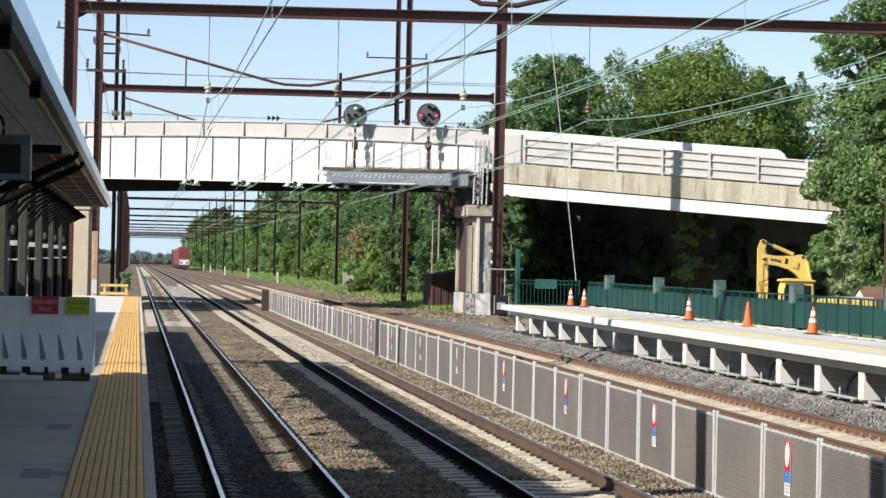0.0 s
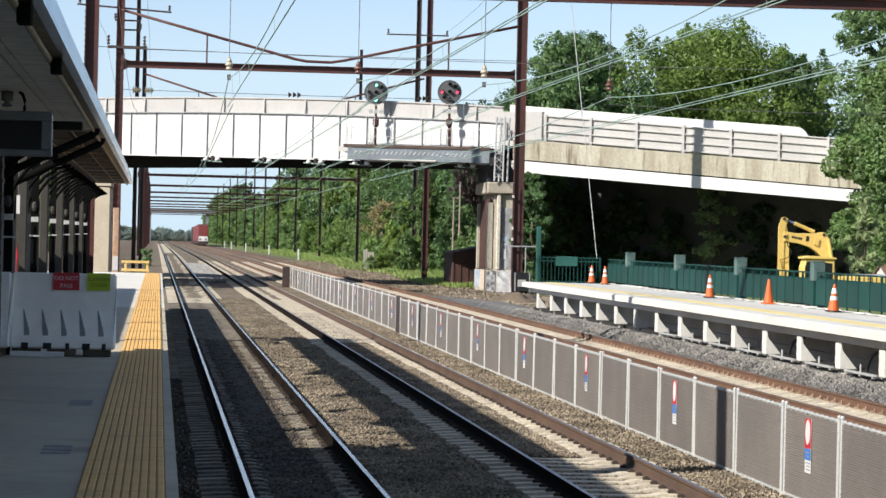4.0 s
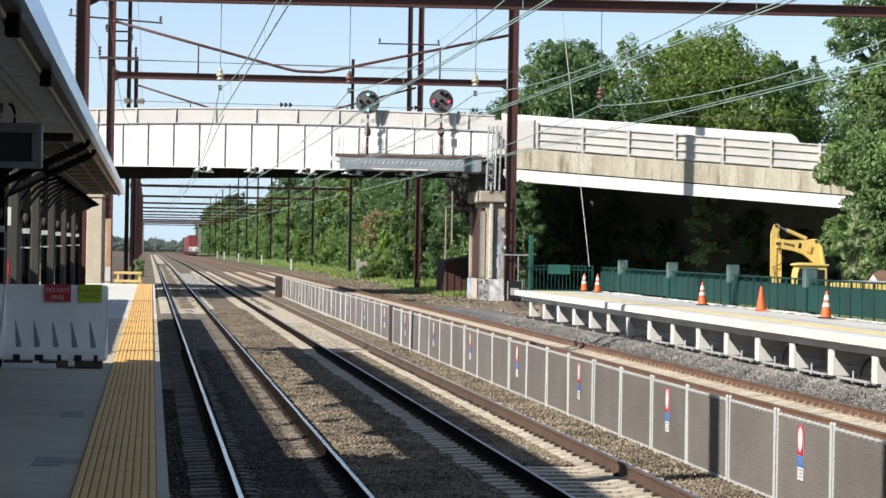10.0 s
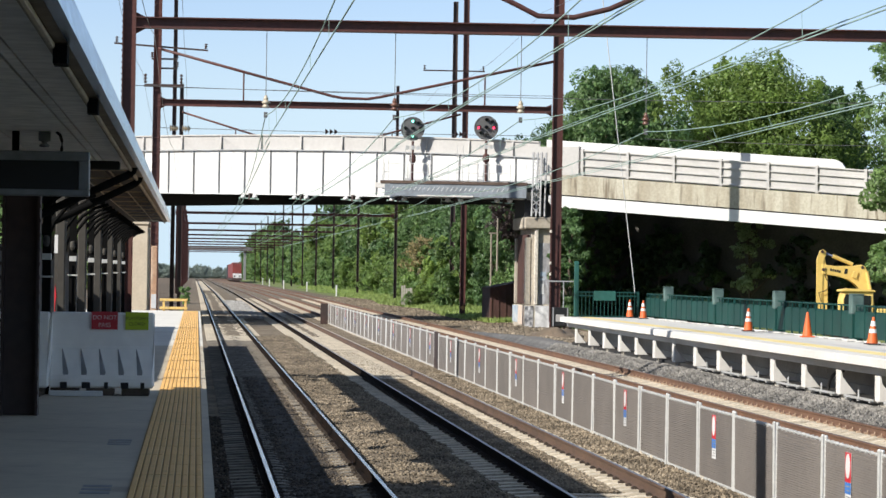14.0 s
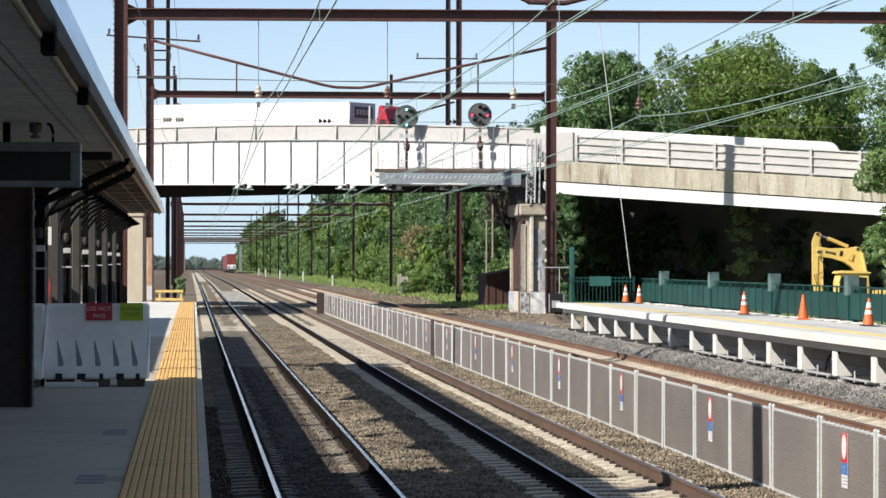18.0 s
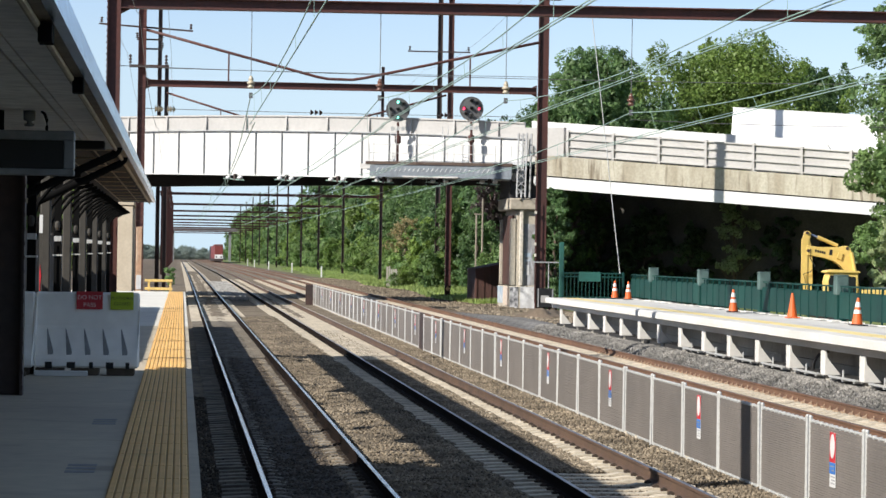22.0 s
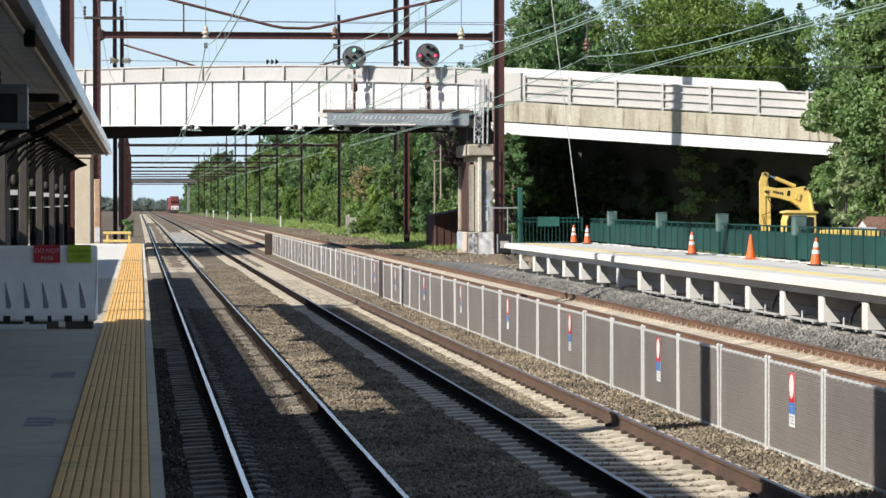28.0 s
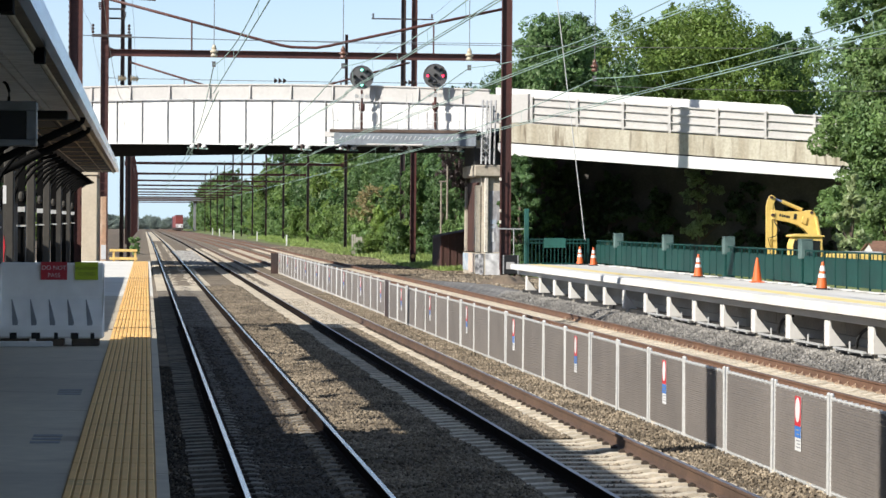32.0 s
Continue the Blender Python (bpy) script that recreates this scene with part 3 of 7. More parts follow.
# ---- far platform ----
def build_far_platform():
    bm = empty_bm()
    y = 28.0
    k = 0
    while y < 110.4:
        y1 = min(y + 11.55, 110.7)
        prism(bm, [(14.40, 1.02), (14.56, 1.015), (14.62, 0.98), (17.9, 0.98), (17.9, 1.20), (14.46, 1.22), (14.40, 1.195)], y + 0.012, y1 - 0.012)
        y = y1
        k += 1
    platform = structure("platform_far", bm, M_WHITECON, "new pale concrete platform slab on short concrete wall piers", "platform")
    for i in range(68):
        bm = empty_bm()
        yy = 28.1 + 1.22 * i
        if yy > 109.5:
            bm.free()
            break
        box(bm, 15.02, 15.58, yy + 0.004, yy + 1.216, 1.2205, 1.2265)
        part("tactile_strip", bm, M_PALEYELLOW, platform)
    pier = empty_bm()
    prism(pier, [(14.68, 0.245), (15.08, 0.245), (14.73, 0.64), (14.73, 0.815), (14.68, 0.815)], -0.21, 0.21)
    pm = meshed("pier", pier, M_WHITECON, bevel=0.012)
    footing = empty_bm()
    box(footing, 14.8, 14.86, -0.18, 0.18, -0.2, 0.243)
    fm = meshed("footing", footing, M_CONCRETE)
    for i in range(22):
        yy = 56.13 + 3.714 * (i - 7)
        if 29 < yy < 110:
            shared("pier", pm, platform, Matrix.Translation((0, yy, 0)))
            shared("footing", fm, platform, Matrix.Translation((0, yy, 0)))
            bm = empty_bm()
            box(bm, 14.70, 15.40, yy + 0.006, min(yy + 3.708, 110.6), 0.82, 0.978)
            part("edge_beam", bm, M_WHITECON, platform, bevel=0.008)
    blocks = empty_bm()
    for r in range(2):
        for c in range(36):
            y0 = 28 + c * 2.3 + (1.15 if r else 0)
            if y0 < 108.5:
                box(blocks, 15.48, 15.75, y0 + 0.01, y0 + 2.29, -0.1 + r * 0.54, 0.43 + r * 0.54)
    part("block_wall", blocks, M_CONCRETE, platform, "grey concrete block wall under the slab", bevel=0.01)
    # black strip added to make the dark gap along the wall foot
    for k in range(11):
        bm = empty_bm()
        box(bm, 14.82 + 0.02 * (k % 2), 15.44, 31 + k * 7.2, 31 + k * 7.2 + 7.18, -0.2, 0.238)
        part("foot_strip", bm, M_BLACKRUB, platform, "black strip along the wall foot")
    for i in range(9):
        yy = 56.13 + 3.714 * (i - 2)
        bm = empty_bm()
        box(bm, 14.62, 14.70, yy + 0.35, yy + 2.9, 0.235, 0.28)
        for d in (0.5, 1.6, 2.7):
            box(bm, 14.63, 15.2, yy + d, yy + d + 0.06, 0.19, 0.234)
        rod(bm, (14.66, yy + 1.6, 0.28), (14.66, yy + 1.6, 0.44), 0.022, 6)
        part("conduit", bm, M_GALV, platform, "grey steel channel on brackets along the base")
        if i in (1, 2, 4):
            bm = empty_bm()
            tube(bm, [(15.05, yy + 2.6 - 1.5 * (1 - math.cos(a)), 0.22 + 0.52 * math.sin(a)) for a in (0, 0.25, 0.5, 0.8, 1.1, 1.4, 1.6)], 0.035, 8)
            part("cable_loop", bm, M_BLACKRUB, platform, "black cable looping down")


M_PALEYELLOW = material("pale_yellow_tactile", (0.80, 0.66, 0.30), 0.75, second=(0.72, 0.58, 0.26), grain=6, bump=0.1, spread=0.06)


# ---- fence between the tracks ----
def fence_panel(x, y, tag, label):
    t = thing("track_fence", (x, y, 0), label, "fence", "fence between the tracks")
    for d in (0.07, 2.83):
        bm = empty_bm()
        rod(bm, (0, d, -0.5), (0, d, 0.90), 0.024, 8)
        lathe(bm, [(0.028, 0.90), (0.028, 0.915), (0.014, 0.935)], (0, d, 0), 8)
        part("post", bm, M_GALV, t)
    for name, z in (("top_rail", 0.865), ("bottom_rail", -0.215)):
        bm = empty_bm()
        rod(bm, (0, 0.07, z), (0, 2.83, z), 0.018, 8)
        for k in range(11):
            yy = 0.18 + k * 0.255
            box(bm, -0.022, 0.022, yy, yy + 0.014, z - 0.024, z + 0.026)
        part(name, bm, M_GALV, t)
    bm = empty_bm()
    for k in range(34):
        z = -0.19 + k * 0.0305
        box(bm, -0.006 - 0.004 * (k % 2), 0.008, 0.09, 2.81, z, z + 0.026)
    part("slat_infill", bm, M_FENCEFILL, t, "grey-brown woven privacy infill")
    if tag:
        bm = empty_bm()
        box(bm, -0.022, -0.016, 1.37, 1.67, 0.14, 0.80)
        sign = part("notice", bm, M_SIGNWHITE, t, "tall notice in red, white and blue", bevel=0.002)
        bm = empty_bm()
        box(bm, -0.026, -0.0225, 1.37, 1.67, 0.44, 0.80)
        part("red_field", bm, M_SIGNRED, sign)
        bm = empty_bm()
        prism(bm, [(1.52 + 0.115 * math.cos(a * math.pi / 10), 0.635 + 0.15 * math.sin(a * math.pi / 10)) for a in range(20)], -0.03, -0.0265, axis="x")
        part("white_disc", bm, M_SIGNWHITE, sign)
        bm = empty_bm()
        box(bm, -0.026, -0.0225, 1.37, 1.67, 0.30, 0.436)
        part("blue_field", bm, M_SIGNBLUE, sign)
        bm = empty_bm()
        for k, w in enumerate((0.22, 0.17, 0.2)):
            box(bm, -0.026, -0.0225, 1.39, 1.39 + w, 0.26 - k * 0.04, 0.272 - k * 0.04)
        for k in range(2):
            box(bm, -0.030, -0.0265, 1.42, 1.60 - k * 0.05, 0.385 - k * 0.05, 0.40 - k * 0.05)
        part("small_print", bm, M_SIGNGREY, sign)
    return t


M_SIGNWHITE = material("sign_white", (0.78, 0.78, 0.77), 0.5, grain=5, bump=0.0, spread=0.04)
M_SIGNRED = material("sign_red", (0.62, 0.03, 0.045), 0.5, grain=5, bump=0.0, spread=0.06)
M_SIGNBLUE = material("sign_blue", (0.05, 0.2, 0.58), 0.5, grain=5, bump=0.0, spread=0.06)
M_SIGNGREY = material("sign_print", (0.3, 0.3, 0.32), 0.6, grain=5, bump=0.0)


def build_fence():
    plain = fence_panel(7.88, 34.87, False, "galvanised fence panel filled with grey-brown privacy slats")
    marked = fence_panel(7.88, 31.93, True, "galvanised slat-filled fence panel carrying a red, white and blue notice")
    for i in range(-7, 20):
        if i not in (0, 1):
            copy_thing(marked if i % 3 == 0 else plain, pose(7.88 + (0.0 if i < 20 else 0.02), 31.93 + 2.936 * i, 0, random.uniform(-0.2, 0.2), random.uniform(-0.6, 0.6), random.uniform(-0.25, 0.25)))
    for i in range(25):
        copy_thing(marked if i % 3 == 0 else plain, pose(7.88, 92.3 + 2.936 * i, 0.03, 0, random.uniform(-0.6, 0.6), random.uniform(-0.3, 0.3)))
    bm = empty_bm()
    box(bm, 7.42, 7.86, 165.9, 166.0, -0.3, 0.95)
    ob = new("fence_end_board", meshed("fence_end_board", bm, M_STEEL_DARK, bevel=0.01))
    tagged(ob, "dark board closing the far end of the track fence", "fence end")
    bm = empty_bm()
    box(bm, 7.85, 7.89, 90.75, 92.2, -0.35, 0.95)
    ob = new("fence_filler_board", meshed("fence_filler_board", bm, M_STEEL_DARK, bevel=0.01))
    tagged(ob, "dark board filling a gap in the track fence", "fence board")


# ---- road bridge ----
BY = 165.0


SKEW = radians(33)
CROSSING = Matrix.Translation((20.1, BY, 0)) @ Matrix.Rotation(-SKEW, 4, "Z")


def crest(u):
    """Height of the girder's top along the skew crossing, u from the pier."""
    return 9.71 - 0.0521 * u - 0.001114 * u * u


def belly(u):
    return 7.235 - 0.0207 * u - 0.000214 * u * u


def fall(z, u):
    """A level of the side span, sloping down from the pier."""
    return z + 0.095 - 0.070 * u


def road(u):
    return 8.38 - 0.018 * u if u < 0 else fall(8.3, u)


def build_bridge():
    b = thing("road_bridge", (0, BY, 0), "white-painted plate girder road bridge with grey parapet over the tracks", "bridge", kind="structure")
    b.matrix_basis = CROSSING
    n = 40
    us = [-43.0 + 43.0 * i / n for i in range(n + 1)]
    bm = empty_bm()
    ribbon(bm, us, belly, crest, 0, 0.04)
    part("girder_web", bm, M_WHITEPAINT, b)
    for z, w, name in ((belly, 0.20, "bottom_flange"), (crest, 0.16, "top_flange")):
        bm = empty_bm()
        ribbon(bm, us, lambda v: z(v) - 0.03, lambda v: z(v) + 0.03, -w, w + 0.05)
        part(name, bm, M_WHITEPAINT if name == "bottom_flange" else M_STIFF, b)
    x = -26.0 - 1.8826 * 8
    while x < -0.1:
        bm = empty_bm()
        box(bm, x - 0.022, x + 0.022, -0.11, 0.0, belly(x) + 0.05, crest(x) - 0.03)
        part("stiffener", bm, M_STIFF, b)
        x += 1.8826
    x = -25.03 - 2.91 * 6
    while x < -0.3:
        x1 = min(x + 2.91, 0.0)
        bm = empty_bm()
        prism(bm, [(x, crest(x) + 0.03), (x1, crest(x1) + 0.03), (x1, crest(x1) + 0.87), (x, crest(x) + 0.87)], 0.06, 0.16)
        part("parapet_panel", bm, M_GREYPAINT, b)
        bm = empty_bm()
        prism(bm, [(x, crest(x) + 0.875), (x1, crest(x1) + 0.875), (x1, crest(x1) + 0.97), (x, crest(x) + 0.97)], -0.03, 0.2)
        part("coping", bm, M_GREYPAINT, b, "pale coping strip", bevel=0.01)
        bm = empty_bm()
        prism(bm, [(-0.12, crest(x) + 0.03), (0.06, crest(x) + 0.03), (0.06, crest(x) + 0.87), (-0.04, crest(x) + 0.87)], x - 0.06, x + 0.06, axis="x")
        part("parapet_post", bm, M_GREYPAINT, b)
        x += 2.91
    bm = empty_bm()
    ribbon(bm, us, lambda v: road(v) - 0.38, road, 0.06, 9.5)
    part("deck", bm, M_DARKUNDER, b, "dark underside of the deck")
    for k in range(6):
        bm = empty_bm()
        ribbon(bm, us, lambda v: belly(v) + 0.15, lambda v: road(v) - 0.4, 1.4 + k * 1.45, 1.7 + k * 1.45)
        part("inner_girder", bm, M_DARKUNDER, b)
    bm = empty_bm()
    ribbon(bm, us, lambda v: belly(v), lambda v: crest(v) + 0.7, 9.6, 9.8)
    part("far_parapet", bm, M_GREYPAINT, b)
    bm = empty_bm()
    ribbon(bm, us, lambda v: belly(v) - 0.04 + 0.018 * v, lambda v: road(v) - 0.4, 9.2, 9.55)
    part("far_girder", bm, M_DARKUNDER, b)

    # the sloping side span
    s = thing("bridge_side_span", (0, BY, 0), "concrete side span with white beam and pale steel railing panels, sloping down", "bridge", kind="structure")
    s.matrix_basis = CROSSING
    x0, x1 = 0.72, 36.8

    def slab(name, za, zb, y0, y1, mat, xa=x0, xb=x1, label=""):
        m = empty_bm()
        prism(m, [(xa, fall(za, xa)), (xb, fall(za, xb)), (xb, fall(zb, xb)), (xa, fall(zb, xa))], y0, y1)
        return part(name, m, mat, s, label, bevel=0.01)
    bm = empty_bm()
    prism(bm, [(x0 + 0.5, fall(6.80, x0 + 0.5)), (x1, fall(6.80, x1)), (x1, fall(7.48, x1)), (x0 - 0.1, fall(7.48, x0)), (x0 - 0.1, fall(7.12, x0)), (x0 + 0.04, fall(6.94, x0)), (x0 + 0.24, fall(6.83, x0 + 0.24))], -0.02, 0.5)
    part("beam", bm, M_WHITEPAINT, s, "white-painted beam with a rounded end", bevel=0.01)
    slab("edge_slab", 7.55, 8.72, 0.0, 0.35, M_OLDCON, label="stained concrete edge band with dark runs")
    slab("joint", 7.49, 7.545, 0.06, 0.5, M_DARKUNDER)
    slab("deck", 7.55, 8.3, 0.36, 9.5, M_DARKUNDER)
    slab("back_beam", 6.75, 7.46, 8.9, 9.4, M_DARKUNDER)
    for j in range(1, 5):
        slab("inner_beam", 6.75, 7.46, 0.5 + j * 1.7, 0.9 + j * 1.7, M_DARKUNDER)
    # end block between the spans
    bm = empty_bm()
    box(bm, 0.02, 2.58, -0.02, 0.32, 8.68, 10.36)
    part("end_block", bm, M_GREYPAINT, s, "pale concrete end block", bevel=0.02)
    bm = empty_bm()
    prism(bm, [(0.1, fall(8.74, 0.1)), (18.7, fall(8.74, 18.7)), (18.7, fall(10.25, 18.7)), (18.52, fall(10.5, 18.52)), (18.3, fall(10.65, 18.3)), (18.0, fall(10.72, 18.0)), (0.1, fall(10.72, 0.1))], 0.75, 0.95)
    part("crash_wall", bm, M_WHITEPAINT, s, "white road barrier behind the railing", bevel=0.01)
    x = 2.80
    gap = 2.895
    while x < 35:
        m = empty_bm()
        prism(m, [(0.0, fall(8.73, x)), (0.16, fall(8.73, x)), (0.16, fall(10.3, x)), (-0.06, fall(10.3, x)), (-0.06, fall(9.2, x))], x - 0.085, x + 0.085, axis="x")
        post = part("railing_post", m, M_GREYPAINT, s)
        e = x + gap - 0.09
        for za in (8.82, 9.29, 9.76, 10.18):
            m = empty_bm()
            prism(m, [(x + 0.09, fall(za, x)), (e, fall(za, e)), (e, fall(za + 0.07, e)), (x + 0.09, fall(za + 0.07, x))], -0.04, 0.08)
            part("railing_bar", m, M_GREYPAINT, s)
        m = empty_bm()
        prism(m, [(x + 0.09, fall(8.79, x)), (e, fall(8.79, e)), (e, fall(10.24, e)), (x + 0.09, fall(10.24, x))], 0.09, 0.12)
        part("railing_panel", m, M_GREYPAINT, s)
        x += gap

    # pier
    p = thing("bridge_pier", (19.9, BY, 0), "weathered concrete bridge pier with painted base", "pier", kind="structure")
    bm = empty_bm()
    box(bm, -0.25, 1.0, -0.4, 5.2, -0.6, 5.5)
    part("wall", bm, M_PIERCON, p, bevel=0.05)
    for y0, y1 in ((-0.45, 0.12), (4.95, 5.25)):
        bm = empty_bm()
        box(bm, -0.58, -0.26, y0, y1, 1.06, 5.0)
        part("column", bm, M_PIERCON, p, bevel=0.04)
    bm = empty_bm()
    box(bm, -0.42, -0.27, 0.18, 4.9, 1.1, 5.2)
    part("recess_panel", bm, M_RUSTBOX, p, "dark recessed panel in the pier's flank")
    bm = empty_bm()
    box(bm, -0.06, 0.17, -0.62, -0.41, 1.06, 5.9)
    part("pilaster", bm, M_PALESTONE, p, "pale projecting pilaster", bevel=0.04)
    bm = empty_bm()
    box(bm, -0.62, 1.05, -0.55, 5.3, -0.6, 1.04)
    part("plinth", bm, M_PIERCON, p, bevel=0.03)
    bm = empty_bm()
    box(bm, -0.7, 1.1, -0.75, 5.4, 5.5, 6.2)
    part("cap", bm, M_PIERCON, p, "chipped concrete cap", bevel=0.08)
    for dims, mat in (((-0.66, -0.63, 2.5, 5.2, 0.0, 1.0), M_PAINTBLUE), ((-0.66, -0.63, -0.5, 2.4, -0.1, 1.02), M_PAINTPINK), ((-0.6, -0.1, -0.58, -0.555, -0.5, 1.0), M_PAINTGREY), ((0.02, 0.98, -0.58, -0.555, -0.5, 1.03), M_WHITEWASH)):
        bm = empty_bm()
        box(bm, *dims)
        part("painted_patch", bm, mat, p, "patch of spray paint and whitewash")
    bm = empty_bm()
    box(bm, 0.36, 0.55, -0.43, -0.416, 1.7, 2.3)
    part("notice", bm, M_SIGNWHITE, p, "faded paper notice")
    bm = empty_bm()
    box(bm, 0.19, 0.97, -0.415, -0.404, 1.1, 4.7)
    part("smeared_panel", bm, M_SMEAR, p, "grey panel smeared with white and blue paint")
    bm = empty_bm()
    for z0, z1, w in ((2.75, 3.0, 0.36), (2.5, 2.62, 0.3)):
        box(bm, 0.3, 0.3 + w, -0.43, -0.416, z0, z1)
    part("scrawl", bm, M_PAINTBLUE, p, "blue spray-painted scrawl")
    bm = empty_bm()
    box(bm, -0.6, 1.0, 0.2, 5.2, 6.2, 7.3)
    part("bearing_block", bm, M_DARKUNDER, p)
    # left pier
    p = thing("bridge_abutment", (-2.97, BY - 9, 0), "buff stone-faced abutment column beside the platform", "pier", kind="structure")
    bm = empty_bm()
    for z0, z1, d in ((-0.4, 5.2, 0.0), (5.25, 6.0, 0.06), (6.05, 6.9, 0.0)):
        box(bm, -0.42 - d, 0.42 + d, -0.4 - d, 26, z0, z1)
    part("column", bm, M_BUFF, p, bevel=0.03)
    bm = empty_bm()
    box(bm, 0.69, 1.01, -5.75, -5.2, -0.4, 4.05)
    part("side_post", bm, M_BUFFDIRTY, p, "buff post streaked with rust", bevel=0.03)
    bm = empty_bm()
    box(bm, 0.72, 0.98, -5.78, -5.755, 0.75, 1.5)
    part("notice_board", bm, M_SIGNWHITE, p)


M_WHITEWASH = material("thick_whitewash", (0.78, 0.78, 0.77), 0.8, second=(0.5, 0.5, 0.5), grain=5, coarse=2.4, bump=0.2, spread=0.08, dirt=((0.12, 0.12, 0.13), 2.6, 0.60))
M_SMEAR = material("paint_smeared_concrete", (0.36, 0.35, 0.34), 0.85, second=(0.20, 0.20, 0.22), grain=6, coarse=2.6, bump=0.15, streak=0.14, dirt=((0.60, 0.62, 0.68), 4.5, 0.55))
M_PALESTONE = material("pale_render", (0.66, 0.62, 0.54), 0.85, second=(0.5, 0.45, 0.37), grain=7, coarse=1.2, bump=0.3, streak=0.3)
M_PAINTBLUE = material("blue_spray_paint", (0.24, 0.34, 0.46), 0.8, second=(0.50, 0.53, 0.54), grain=4, coarse=2.2, bump=0.2)
M_PAINTPINK = material("pink_spray_paint", (0.6, 0.45, 0.37), 0.8, second=(0.55, 0.5, 0.42), grain=4, coarse=2.2, bump=0.2)
M_PAINTGREY = material("scrawled_whitewash", (0.62, 0.62, 0.62), 0.8, second=(0.06, 0.06, 0.07), grain=4, coarse=5.0, bump=0.2, streak=0.6)
M_BUFF = material("buff_stone", (0.58, 0.50, 0.38), 0.85, second=(0.50, 0.42, 0.31), grain=7, coarse=0.9, bump=0.04, spread=0.06, streak=0.5)
M_BUFFDIRTY = material("rust_streaked_stone", (0.55, 0.44, 0.32), 0.85, second=(0.40, 0.22, 0.13), grain=7, coarse=1.2, bump=0.2, streak=0.3)


# ---- catenary structures ----
def lattice_pole(name, x, y, h, label, dark=False, rungs=False, w=0.40):
    t = thing(name, (x, y, 0), label, "catenary pole", "catenary poles along the line")
    mat = M_STEEL_DARK if dark else M_STEEL_RED
    bm = empty_bm()
    box(bm, -w / 2, -w / 2 + 0.03, -0.16, 0.16, dip(y) - 0.6, h)
    box(bm, w / 2 - 0.03, w / 2, -0.16, 0.16, dip(y) - 0.6, h)
    part("flange", bm, mat, t)
    bm = empty_bm()
    box(bm, -w / 2 + 0.03, w / 2 - 0.03, -0.02, 0.02, dip(y) - 0.6, h)
    part("web", bm, mat, t)
    if rungs:
        z = 1.0
        while z < h:
            bm = empty_bm()
            rod(bm, (-w / 2 + 0.04, -0.17, z), (w / 2 - 0.04, -0.17, z), 0.018, 5)
            part("rung", bm, M_STEEL_RED, t)
            z += 0.42
    else:
        bm = empty_bm()
        z = 0.5
        while z < min(h, 16):
            for s in (-1, 1):
                box(bm, s * w / 2 - 0.02, s * w / 2 + 0.008, -0.18, -0.155, z, z + 0.04)
            z += 0.16
        tagged(part("rivets", bm, mat, t), kind="stuff")
    return t


def cross_beam(y, z, x0, x1, dark=False, depth=0.40):
    t = thing("cross_beam", ((x0 + x1) / 2, y, z), "red-oxide steel beam spanning the tracks between catenary poles", "beam", "catenary beams over the tracks")
    hw = (x1 - x0) / 2
    bm = empty_bm()
    box(bm, -hw, hw, -0.02, 0.02, -depth / 2 + 0.03, depth / 2 - 0.03)
    part("web", bm, M_STEEL_RED, t)
    for name, a in (("top_flange", depth / 2 - 0.03), ("bottom_flange", -depth / 2)):
        bm = empty_bm()
        box(bm, -hw, hw, -0.19, 0.19, a, a + 0.03)
        part(name, bm, M_STEEL_RED, t)
    for s in (-1, 1):
        bm = empty_bm()
        prism(bm, [(s * hw, -depth / 2 - 0.16), (s * hw, depth / 2 + 0.14), (s * (hw - 0.3), depth / 2), (s * (hw - 0.3), -depth / 2)], -0.03, 0.03)
        part("gusset", bm, M_STEEL_RED, t)
    return t


def insulator(x, y, ztop, zbot, mat=None, label="cream porcelain insulator hanging on a thin rod"):
    t = thing("insulator", (x, y, ztop), label, "insulator", "insulators over the tracks")
    drop = ztop - zbot
    bm = empty_bm()
    rod(bm, (0, 0, 0), (0, 0, -drop + 0.5), 0.011, 6)
    part("hanger_rod", bm, M_GREYWIRE, t)
    for k, (r, h) in enumerate(((0.075, 0.0), (0.12, 0.10), (0.10, 0.21))):
        bm = empty_bm()
        z = -drop + 0.42 - h
        lathe(bm, [(0.04, z + 0.09), (r * 0.6, z + 0.05), (r, z), (r * 0.8, z - 0.03), (0.05, z - 0.05)], sides=12)
        part("shed", bm, mat or M_PORCELAIN, t, smooth=True)
    bm = empty_bm()
    box(bm, -0.05, 0.05, -0.04, 0.04, -drop - 0.1, -drop + 0.05)
    part("clamp", bm, M_GREYWIRE, t)
    return t


def bent_brace(y, pts, droppers, z_beam, label="bent steel pipe brace hung over the tracks between two poles"):
    t = thing("pipe_brace", (0, y, 0), label, "pipe brace")
    bm = empty_bm()
    tube(bm, [(x, 0, z) for x, z in pts], 0.075, 8)
    part("pipe", bm, M_STEEL_RED, t, smooth=True)
    for x, z in droppers:
        bm = empty_bm()
        rod(bm, (x, 0, z), (x, 0, z_beam), 0.045, 6)
        part("dropper", bm, M_STEEL_RED, t)
    return t


